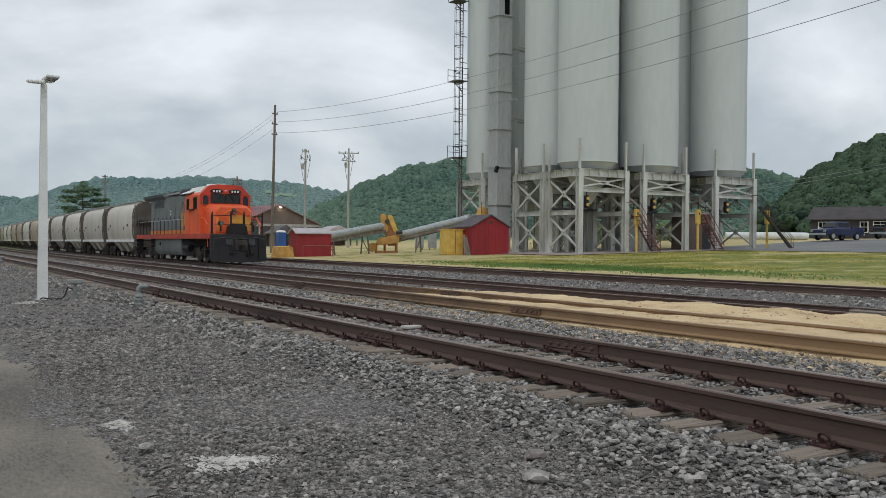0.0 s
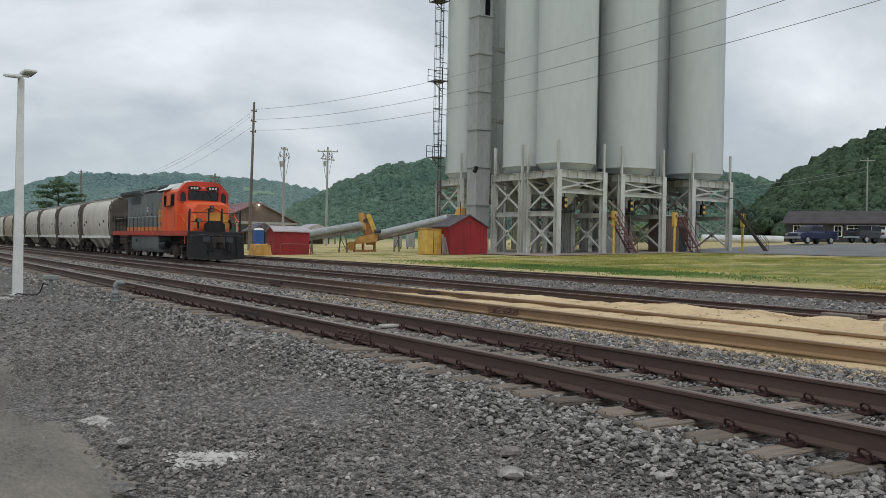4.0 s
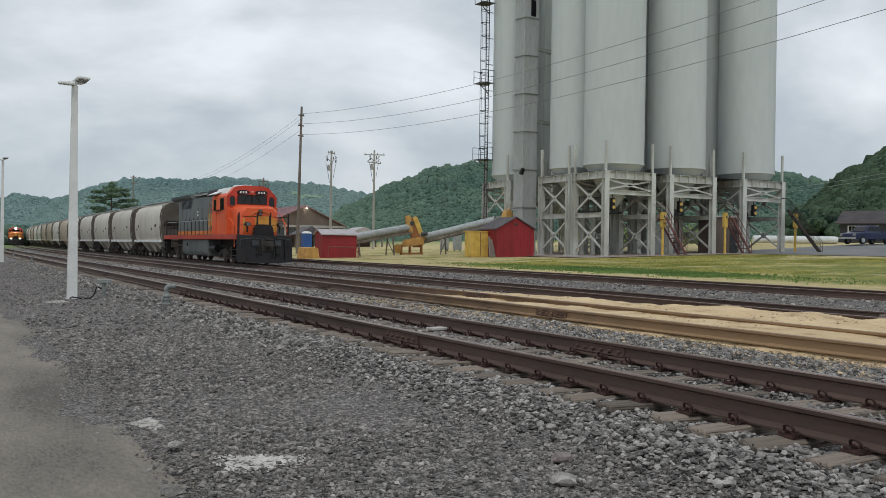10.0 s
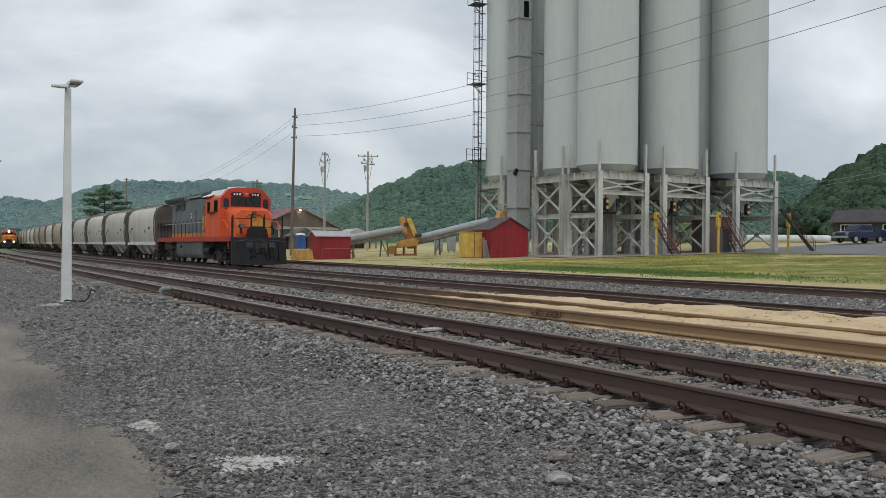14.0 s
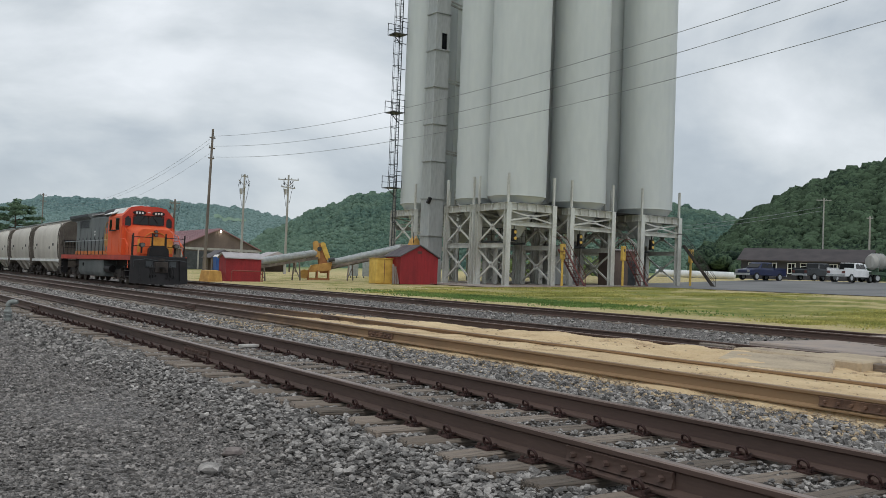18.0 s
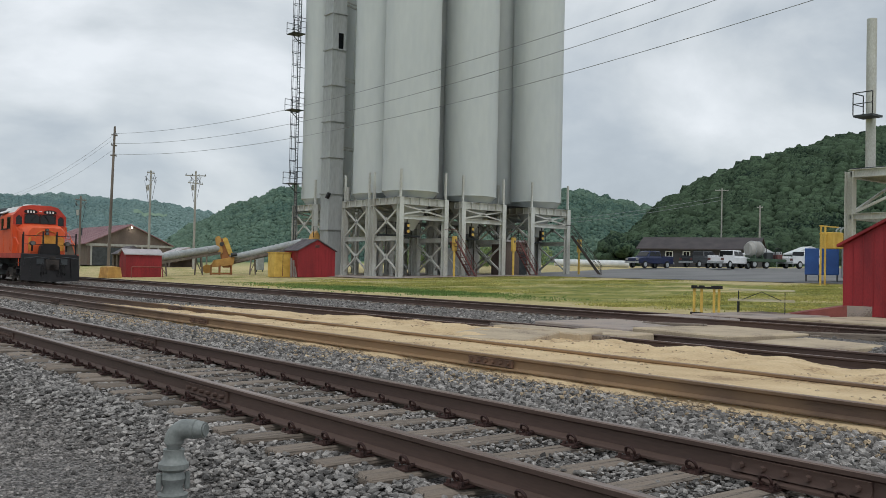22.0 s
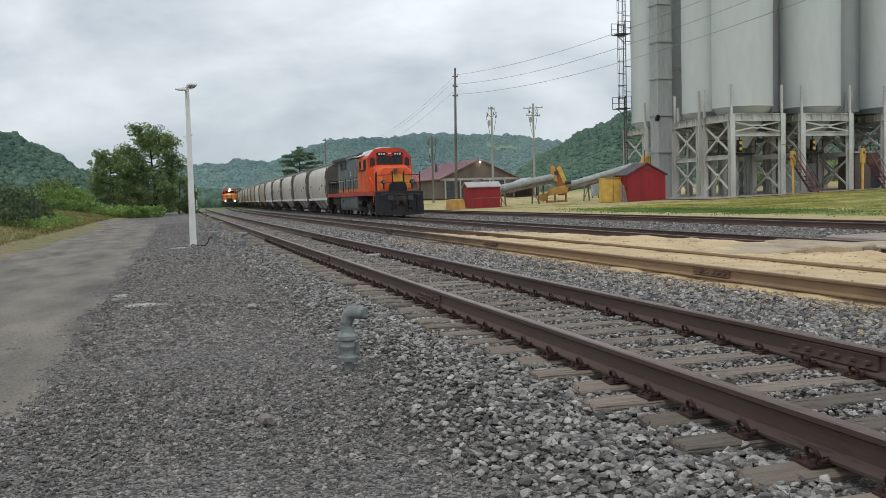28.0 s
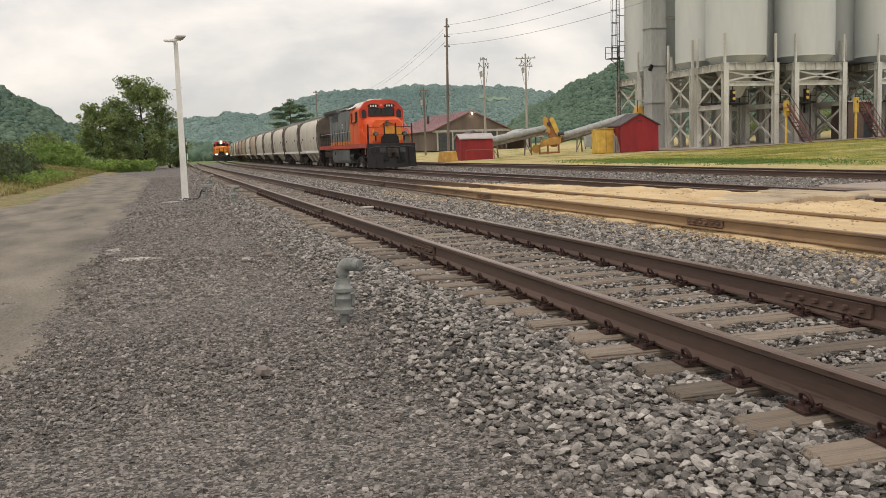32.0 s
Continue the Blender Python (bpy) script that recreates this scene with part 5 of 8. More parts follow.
def stairs(x, y, base, mat, up=0.68, rz=0):
    """A steep open-tread flight rising along -x from the ground."""
    t = thing("steel_stairs", pose(x, y, base, 0, 0, rz), "steep rusty red steel stairs with handrails under the silos", "stairs", "stairs under the silos")
    for s in (-0.42, 0.42):
        bm = bm_()
        beam(bm, (0, s, 0.0), (-3.2 * up, s, 4.3 * up), 0.05, 0.16)
        part("stringer", bm, mat, t)
        bm = bm_()
        pipe(bm, [(0.05, s, 0.05), (0.05, s, 0.95), (-3.15 * up, s, 4.3 * up + 0.95), (-3.15 * up - 0.6, s, 4.3 * up + 0.95)], 0.025, 6)
        pipe(bm, [(0.0, s, 0.5), (-3.2 * up, s, 4.3 * up + 0.5)], 0.02, 6)
        for k in range(1, 4):
            rod(bm, (-0.79 * k * up, s, 1.06 * k * up), (-0.79 * k * up, s, 1.06 * k * up + 0.95), 0.022, None, 6)
        part("handrail", bm, mat, t)
    bm = bm_()
    box(bm, 0, 0, 0, 0.24, 0.84, 0.04)
    tread = mesh_of("tread", bm, mat, 40)
    for k in range(1, 20, 1 if up > 0.9 else 2):
        share("tread", tread, t, pose(-3.2 * up * k / 20, 0, 4.3 * up * k / 20))
    return t


stairs(52.1, 54.4, 0.9, M["stair"])
stairs(59.1, 54.4, 1.08, M["stair"])
stairs(65.9, 52.7, 1.2, M["truck"], 0.85, -40)


def gauge_post(x, y, base):
    t = thing("guard_post", pose(x, y, base), "yellow guard post with a wider sleeve by the loading lane", "guard post", "yellow posts at the loading lanes")
    bm = bm_()
    rod(bm, (0, 0, 0), (0, 0, 3.3), 0.1, None, 10)
    part("post", bm, M["yellow"], t)
    bm = bm_()
    box(bm, 0, 0, 2.75, 0.36, 0.3, 1.2)
    soften(bm, 0.03)
    part("control_box", bm, M["yellow"], t)
    bm = bm_()
    box(bm, 0, -0.16, 3.0, 0.14, 0.02, 0.2)
    part("box_door", bm, M["darksteel"], t)


for x, b in ((50.2, 0.9), (56.8, 1.05), (65.0, 1.2)):
    gauge_post(x, 54.6, b)


def traffic_signal(x, y, z):
    t = thing("traffic_signal", pose(x, y, z), "dark lane signal with amber lenses hung under the silo frame", "traffic signal", "lane signals")
    bm = bm_()
    box(bm, 0, 0, 0, 0.34, 0.3, 0.95)
    soften(bm, 0.03)
    box(bm, 0, 0, 0.7, 0.06, 0.06, 0.6)
    part("housing", bm, M["black"], t)
    for dz in (-0.24, 0.24):
        bm = bm_()
        rod(bm, (0, -0.15, dz), (0, -0.22, dz), 0.12, 0.13, 14)
        part("visor", bm, M["yellow"], t)


for x in (46.1, 52.9, 61.2):
    traffic_signal(x, 55.7, 4.75)


def control_room(x, y, base):
    t = thing("control_cabin", pose(x, y, base), "weathered grey-pink cabin under the silos", "cabin")
    bm = bm_()
    span(bm, -1.6, 1.6, -1.0, 1.0, 0, 3.0)
    part("wall", bm, M["brownwall"], t)
    bm = bm_()
    span(bm, -1.75, 1.75, -1.15, 1.15, 3.0, 3.12)
    part("roof", bm, M["roofgrey"], t)
    bm = bm_()
    box(bm, 0.4, -1.01, 1.1, 0.85, 0.04, 2.05)
    part("door", bm, M["darksteel"], t)


control_room(59.0, 57.2, 1.1)
t = thing("loading_spouts", pose(0, 0, 0), "grey under-silo bins and platform with railings", "bin")
for cx, b in ((47.6, 0.76), (54.2, 0.95), (62.6, 1.15)):
    bm = bm_()
    for dx in (-1.1, 0, 1.1):
        rod(bm, (cx + dx, 60.0, b), (cx + dx, 60.0, 4.2), 0.2, None, 10)
    part("support_pipe", bm, M["steel"], t)
    bm = bm_()
    span(bm, cx - 2.2, cx + 2.2, 58.9, 60.5, 4.2, 4.35)
    part("platform", bm, M["darksteel"], t)
    railing("guard_rail", t, [(cx - 2.2, 58.9, 4.35), (cx + 2.2, 58.9, 4.35)], [(cx - 2.2 + 0.88 * k, 58.9, 4.35) for k in range(6)], 1.05, M["darksteel"], 0.03, (0.5,))
bm = bm_()
span(bm, 52.6, 56.0, 59.2, 61.4, 0.97, 3.4)
part("bin", bm, M["leg"], t)


# ---- sheds and boxes ----
def gable_shed(m, w, d, eave, peak, roof_mat, label, door=False, vent=True):
    """A small board-sided shed, gable towards -y, with corner trim and a pitched roof."""
    t = thing("shed", m, label, "shed", "red sheds")
    bm = bm_()
    prism(bm, [(-w / 2, 0), (w / 2, 0), (w / 2, eave), (0, peak), (-w / 2, eave)], "y", -d / 2, d / 2)
    wall = part("wall", bm, M["red"], t)
    nb = max(5, int(w / 0.3))
    bm = bm_()
    box(bm, 0, 0, 0.5, 0.025, 0.025, 1)
    bat = mesh_of("batten", bm, M["red"], 40)
    for k in range(1, nb):
        x = -w / 2 + w * k / nb
        h = eave + (peak - eave) * (1 - abs(x) / (w / 2)) - 0.03
        for sd in (-1, 1):
            share("batten", bat, wall, pose(x, sd * d / 2, 0) @ Matrix.Diagonal((1, 1, h, 1)))
    for k in range(1, int(d / 0.3)):
        for sd in (-1, 1):
            share("batten", bat, wall, pose(sd * w / 2, -d / 2 + d * k / int(d / 0.3), 0) @ Matrix.Diagonal((1, 1, eave, 1)))
    over = 0.14
    for s in (-1, 1):
        bm = bm_()
        sl = (peak - eave) / (w / 2)
        prism(bm, [(0, peak + 0.02), (s * (w / 2 + over), eave - over * sl + 0.02), (s * (w / 2 + over), eave - over * sl + 0.1), (0, peak + 0.1)], "y", -d / 2 - over, d / 2 + over)
        part("roof_slope", bm, roof_mat, t)
    if vent:
        bm = bm_()
        box(bm, 0, -d / 2 - 0.012, eave + (peak - eave) * 0.42, 0.4, 0.03, 0.22)
        for k in range(3):
            box(bm, 0, -d / 2 - 0.03, eave + (peak - eave) * 0.42 - 0.07 + 0.07 * k, 0.36, 0.02, 0.03, 30)
        part("vent", bm, M["stair"], t)
    if door:
        bm = bm_()
        box(bm, 0.3, -d / 2 - 0.02, 0.98, 1.1, 0.04, 1.9)
        dr = part("door", bm, M["red"], t)
        bm = bm_()
        for z in (0.12, 1.0, 1.85):
            box(bm, 0.3, -d / 2 - 0.05, z, 1.1, 0.02, 0.1)
        beam(bm, (-0.2, -d / 2 - 0.05, 0.15), (0.8, -d / 2 - 0.05, 1.0), 0.02, 0.1)
        part("ledges", bm, M["red"], dr)
        for z in (0.35, 1.05, 1.7):
            bm = bm_()
            box(bm, -0.2, -d / 2 - 0.065, z, 0.22, 0.015, 0.05)
            part("hinge", bm, M["galv"], dr)
    return t


gable_shed(pose(41.25, 62.9, 0.58, 0, 0, -6), 3.3, 3.0, 2.2, 3.1, M["shingle"], "barn red shed with dark shingle roof by the elevator")
gable_shed(pose(30.25, 72.3, 0.2, 0, 0, 84), 2.3, 2.95, 1.95, 2.35, M["roofgrey"], "barn red shed with pale metal roof by the far track", vent=False)
gable_shed(pose(31.13, 7.48, 0.3, 0, 0, -90), 3.4, 4.2, 2.1, 2.95, M["red"], "barn red board shed with strap-hinged door", door=True, vent=False)

t = thing("pipe_guard", pose(29.8, 70.3, 0.22), "bent pale pipe guard rail by the shed", "guard rail")
bm = bm_()
pipe(bm, [(-1.0, 0, 0), (-1.0, 0, 0.85), (-0.9, 0, 0.92), (1.4, -0.1, 0.92), (1.6, -0.1, 0.85), (1.6, -0.1, 0)], 0.05, 8)
part("rail", bm, M["rampred"], t)

t = thing("yellow_cabinet", pose(38.8, 63.6, 0.54), "faded yellow steel cabinet beside the red shed", "cabinet")
bm = bm_()
span(bm, -0.75, 0.75, -0.6, 0.6, 0, 2.0)
soften(bm, 0.03)
part("body", bm, M["yellow"], t)
bm = bm_()
span(bm, -0.8, 0.8, -0.65, 0.65, 2.0, 2.06)
part("lid", bm, M["yellow"], t)
bm = bm_()
span(bm, -0.02, 0.02, -0.625, -0.6, 0.1, 1.95)
part("door_seam", bm, M["stair"], t)
t = thing("leaning_boards", pose(39.3, 61.8, 0.55), "old timber boards leaning on the shed", "boards")
for k in range(3):
    bm = bm_()
    beam(bm, (-0.4 + 0.22 * k, -0.1, 0), (-0.1 + 0.2 * k, 0.5, 1.6 - 0.2 * k), 0.16, 0.04)
    part("board", bm, M["pole"], t)

t = thing("loader_bucket", pose(27.2, 70.7, 0.16, 0, 0, 10) @ Matrix.Scale(0.8, 4), "dusty tan steel loader bucket lying beside the shed", "bucket")
bm = bm_()
prism(bm, [(-0.8, 0), (0.9, 0), (0.7, 1.1), (0.2, 1.2), (-0.6, 1.15)], "y", -0.9, 0.9)
soften(bm, 0.05)
part("shell", bm, M["tan"], t)
bm = bm_()
span(bm, 0.85, 1.1, -1.1, 1.1, 0.0, 0.06)
part("cutting_edge", bm, M["truck"], t)

t = thing("portable_toilet", pose(47.8, 126.7, 0.8), "blue portable toilet with pale roof", "portable toilet")
bm = bm_()
span(bm, -0.6, 0.6, -0.6, 0.6, 0, 2.1)
part("wall", bm, M["blue"], t)
bm = bm_()
lathe(bm, [(0.82, 2.1), (0.6, 2.35), (0.2, 2.42)], 8)
part("roof", bm, M["white"], t)


# ---- conveyors ----
def conveyor(a, b, r, label):
    t = thing("tube_conveyor", pose(0, 0, 0), label, "conveyor", "sand conveyors")
    a, b = Vector(a), Vector(b)
    bm = bm_()
    rod(bm, a, b, r, None, 20)
    n = 6
    for k in range(n + 1):
        c = a.lerp(b, k / n)
        d = (b - a).normalized()
        rod(bm, c - d * 0.04, c + d * 0.04, r + 0.04, None, 20)
    part("tube", bm, M["galv"], t)
    bm = bm_()
    low = Vector((0, 0, -r - 0.12))
    for s in (-0.35, 0.35):
        side = (b - a).cross(Vector((0, 0, 1))).normalized() * s
        beam(bm, a + low + side, b + low + side, 0.1, 0.22)
    part("truss", bm, M["pole"], t)
    for k in (0.35, 0.75):
        c = a.lerp(b, k)
        g = float(land(np.array(c.x), np.array(c.y)))
        bm = bm_()
        side = (b - a).cross(Vector((0, 0, 1))).normalized() * 0.55
        for s in (-1, 1):
            beam(bm, (c + side * s).to_tuple()[:2] + (g,), tuple(c + side * s * 0.6 + low), 0.1, 0.1)
        if c.z - g > 1.2:
            beam(bm, tuple((c + side)[:2]) + (g + 0.1,), tuple((c - side)[:2]) + (c.z - r - 0.3,), 0.06, 0.06)
        part("leg_frame", bm, M["pole"], t)
    return t


conveyor((29.6, 73.2, 1.5), (39.1, 76.0, 3.05), 0.33, "long grey tube conveyor rising from behind the shed")
conveyor((40.0, 76.4, 2.0), (44.5, 70.0, 3.75), 0.33, "long grey tube conveyor rising to the elevator")


def transfer_head(x, y, z, label, rz):
    """Drive and drop chute where one conveyor feeds the next: tilted chain guards, a rusty chute, a catch pan on legs."""
    t = thing("conveyor_head", pose(x, y, z, 0, 0, rz), label, "conveyor drive", "conveyor drives")
    bm = bm_()
    prism(bm, [(-0.35, 3.35), (0.1, 3.5), (0.75, 1.5), (0.7, 0.7), (0.1, 0.7), (-0.1, 1.6)], "y", -0.42, 0.42)
    soften(bm, 0.05)
    part("chute", bm, M["rust"], t, "rusty brown chute")
    for s in (-1, 1):
        bm = bm_()
        prism(bm, [(-0.42 + 0.22 * math.cos(a), 3.42 + 0.22 * math.sin(a)) for a in [math.radians(d) for d in (20, 55, 90, 125, 160, 195)]]
              + [(-0.22 + 0.24 * math.cos(a), 2.2 + 0.24 * math.sin(a)) for a in [math.radians(d) for d in (200, 235, 270, 305, 340, 375)]], "y", s * 0.44, s * 0.54)
        part("chain_guard", bm, M["tan"], t, "dusty yellow chain guard")
        bm = bm_()
        prism(bm, [(0.22 + 0.24 * math.cos(a), 3.3 + 0.24 * math.sin(a)) for a in [math.radians(d) for d in (10, 50, 90, 130, 170)]]
              + [(0.72 + 0.2 * math.cos(a), 2.1 + 0.2 * math.sin(a)) for a in [math.radians(d) for d in (200, 240, 280, 320, 370)]], "y", s * 0.44, s * 0.52)
        part("chain_guard", bm, M["yellow"], t)
    bm = bm_()
    rod(bm, (-0.1, -0.6, 2.9), (-0.1, 0.6, 2.9), 0.2, None, 16)
    part("drive_shaft", bm, M["darksteel"], t)
    bm = bm_()
    prism(bm, [(-1.1, 0.7), (1.0, 0.95), (1.15, 1.75), (-0.75, 1.4)], "y", -0.55, 0.55)
    soften(bm, 0.03)
    part("catch_pan", bm, M["tan"], t, "dusty yellow catch pan")
    for dx in (-1.0, -0.2, 0.85):
        for s in (-0.5, 0.5):
            bm = bm_()
            beam(bm, (dx, s, 0), (dx, s, 0.95), 0.12, 0.12)
            part("stand_leg", bm, M["rust"], t)
    for s in (-0.5, 0.5):
        bm = bm_()
        beam(bm, (-1.05, s, 0.12), (0.95, s, 0.16), 0.1, 0.14)
        part("stand_rail", bm, M["rust"], t)
    bm = bm_()
    rod(bm, (0.75, -0.7, 1.9), (1.3, -0.7, 2.0), 0.18, None, 12)
    part("motor", bm, M["darksteel"], t)
    bm = bm_()
    rod(bm, (-1.35, -0.3, 0.55), (-1.35, 0.3, 0.55), 0.42, None, 16)
    part("tail_drum", bm, M["tan"], t)
    return t


transfer_head(39.3, 76.0, 0.5, "yellow conveyor drive head with drum guard", -20)
t = thing("discharge_chute", pose(45.2, 69.2, 0.74), "yellow and tan chute where the conveyor meets the elevator", "chute")
bm = bm_()
prism(bm, [(-0.5, 2.7), (0.4, 2.6), (0.5, 3.5), (0.1, 4.1), (-0.25, 3.6)], "y", -0.4, 0.4)
soften(bm, 0.04)
part("hood", bm, M["tan"], t)
bm = bm_()
prism(bm, [(0.4, 2.7), (1.3, 2.5), (1.3, 3.3), (0.5, 3.4)], "y", -0.45, 0.45)
part("spout", bm, M["rust"], t, "rusty spout into the casing")
bm = bm_()
for s in (-0.5, 0.5):
    beam(bm, (-0.3, s, 0), (-0.3, s, 3.0), 0.12, 0.12)
part("stand", bm, M["steel"], t)
railing("guard_rail", t, [(-0.6, -1.0, 3.4), (2.0, -1.0, 3.4)], [(-0.6, -1.0, 3.4), (0.7, -1.0, 3.4), (2.0, -1.0, 3.4)], 1.0, M["steel"], 0.03, (0.5,))

for k, (x, y, h) in enumerate(((48.4, 86.4, 1.4), (49.7, 85.9, 1.7), (51.0, 85.5, 1.3))):
    t = thing("electrical_cabinet", pose(x, y, 0.6), "pale grey electrical cabinet on legs", "electrical cabinet", "cabinets behind the conveyor")
    bm = bm_()
    span(bm, -0.42, 0.42, -0.25, 0.25, 0.4, 0.4 + h)
    soften(bm, 0.02)
    part("housing", bm, M["galv"], t)
    bm = bm_()
    for s in (-0.35, 0.35):
        span(bm, s - 0.04, s + 0.04, -0.04, 0.04, 0, 0.4)
    part("leg", bm, M["darksteel"], t)


# ---- yard lamps and poles ----
def yard_lamp(x, y, base, h):
    t = thing("yard_lamp", pose(x, y, base, 0, 0, 0), "square white lamp post with two flat floodlight heads", "lamp post", "white yard lamps along the track")
    bm = bm_()
    loft(bm, [[(sx * 0.11, sy * 0.11, 0) for sx, sy in ((-1, -1), (1, -1), (1, 1), (-1, 1))], [(sx * 0.065, sy * 0.065, h - 0.12) for sx, sy in ((-1, -1), (1, -1), (1, 1), (-1, 1))]])
    part("post", bm, M["white"], t)
    bm = bm_()
    rod(bm, (0, 0, h - 0.14), (0, 0, h - 0.02), 0.05, None, 10)
    box(bm, 0.0, 0.0, h - 0.05, 0.34, 0.06, 0.05)
    part("bracket", bm, M["white"], t)
    for dx, dz, r in ((-0.19, -0.08, 8), (0.14, 0.03, -6)):
        bm = bm_()
        box(bm, dx, -0.05, h + dz, 0.3, 0.42, 0.07, r, 0, 10)
        soften(bm, 0.02)
        hd = part("floodlight", bm, M["white"], t)
        bm = bm_()
        box(bm, dx, -0.05, h + dz - 0.042, 0.24, 0.34, 0.012, r, 0, 10)
        part("lens", bm, M["lens"], hd)
    bm = bm_()
    box(bm, 0, 0, 0.01, 0.34, 0.34, 0.03)
    part("base_plate", bm, M["galv"], t)


for x, y in ((3.8, 23.67), (4.45, 63.0), (4.73, 84.0), (9.0, 240.0), (11.9, 300.0)):
    yard_lamp(x, y, -0.05, 6.4 if y == 63.0 else 5.2)


def utility_pole(x, y, h, mat, arms, label, lean=0.0, transformer=False):
    base = float(land(np.array(x), np.array(y)))
    t = thing("utility_pole", pose(x, y, base, 0, lean, 0), label, "utility pole", "utility poles")
    bm = bm_()
    rod(bm, (0, 0, -0.05), (0, 0, h), 0.17, 0.11, 12)
    part("pole", bm, mat, t)
    for z, w, az in arms:
        bm = bm_()
        box(bm, 0, 0, z, w, 0.1, 0.12, 0, 0, az)
        a = part("crossarm", bm, mat, t)
        n = 4 if w > 1 else 1
        for k in range(n):
            d = (k / (n - 1) - 0.5) * (w - 0.2) if n > 1 else w * 0.4
            bm = bm_()
            px, py = d * math.cos(radians(az)), d * math.sin(radians(az))
            lathe(bm, [(0.03, z + 0.06), (0.06, z + 0.1), (0.04, z + 0.14), (0.06, z + 0.18), (0.03, z + 0.24)], 8)
            bmesh.ops.translate(bm, verts=bm.verts, vec=(px, py, 0))
            part("insulator", bm, M["cast"], a)
    if transformer:
        bm = bm_()
        rod(bm, (-0.36, 0, h - 2.5), (-0.36, 0, h - 1.8), 0.17, 0.17, 12)
        part("transformer", bm, M["palepole"], t)
        for k, (dx, dz) in enumerate(((0.3, 0.75), (0.55, 1.15), (-0.5, 1.0))):
            bm = bm_()
            rod(bm, (dx, 0.05, h - dz - 0.3), (dx, 0.05, h - dz), 0.07, 0.05, 8)
            part("cutout", bm, M["darksteel"], t)
        bm = bm_()
        beam(bm, (-0.75, 0, h - 0.75), (0, 0, h - 1.45), 0.05, 0.05)
        beam(bm, (0.75, 0, h - 0.75), (0, 0, h - 1.45), 0.05, 0.05)
        part("arm_brace", bm, M["pole"], t)
        bm = bm_()
        pipe(bm, [(0.4, 0, h - 0.4), (0.7, 0, h - 1.2), (0.5, 0, h - 2.0), (0.25, 0, h - 3.5)], 0.025, 5)
        pipe(bm, [(-0.4, 0, h - 0.4), (-0.75, 0, h - 1.4), (-0.5, 0, h - 2.4), (-0.2, 0, h - 4)], 0.025, 5)
        part("drop_cable", bm, M["black"], t)
    return t


utility_pole(33.3, 90.2, 15.1, M["pole"], [(14.2, 0.7, 20), (13.15, 0.7, 200), (12.1, 0.7, 20)], "tall brown timber line pole with side brackets", 1.0)
utility_pole(43.57, 106.9, 12.3, M["palepole"], [(12.0, 1.3, 30), (10.6, 1.2, 80)], "pale utility pole with a transformer bank", 0, True)
utility_pole(49.56, 107.3, 12.6, M["palepole"], [(12.0, 2.6, -25), (11.0, 2.6, 25)], "pale utility pole with two crossarms", 0, True)
utility_pole(38.5, 118.0, 9.5, M["pole"], [(9.0, 1.4, 0)], "small brown timber pole near the barn", 0, True)
utility_pole(152, 101, 14.7, M["palepole"], [(14.3, 2.6, -40)], "pale utility pole behind the dark house")
utility_pole(128, 77, 9.5, M["palepole"], [(9.2, 0.9, -40)], "pale pole at the edge of the lot")
utility_pole(35.7, 194.6, 14.4, M["pole"], [(14.0, 1.2, 0), (12.8, 1.2, 0)], "dark timber line pole beyond the hopper cars")


def cable(name, a, b, sag, r, group):
    bm = bm_()
    a, b = Vector(a), Vector(b)
    pts = [a.lerp(b, k / 24) - Vector((0, 0, sag * 4 * (k / 24) * (1 - k / 24))) for k in range(25)]
    pipe(bm, pts, r, 5)
    ob = new(name, mesh_of(name, bm, M["wire"], 60))
    return tagged(ob, "grey overhead line wire strung from the tall pole", "wire", group)


for x, z, ez, sag in ((33.42, 14.7, 14.8, 2.1), (33.55, 13.7, 14.1, 2.3), (33.67, 12.6, 12.7, 2.1)):
    cable("overhead_wire", (x, 90.2, z), (34.6, 4.0, ez), sag, 0.015, "line wires over the yard")
for z in (14.4, 14.0, 12.9):
    cable("overhead_wire", (33.3, 90.2, z), (35.7, 194.6, z - 0.9), 3.2, 0.012, "line wires over the hopper cars")
for z in (14.6, 15.3):
    cable("overhead_wire", (152, 101, z + 1.4), (104, 130, z - 6), 1.2, 0.03, "line wires behind the lot")


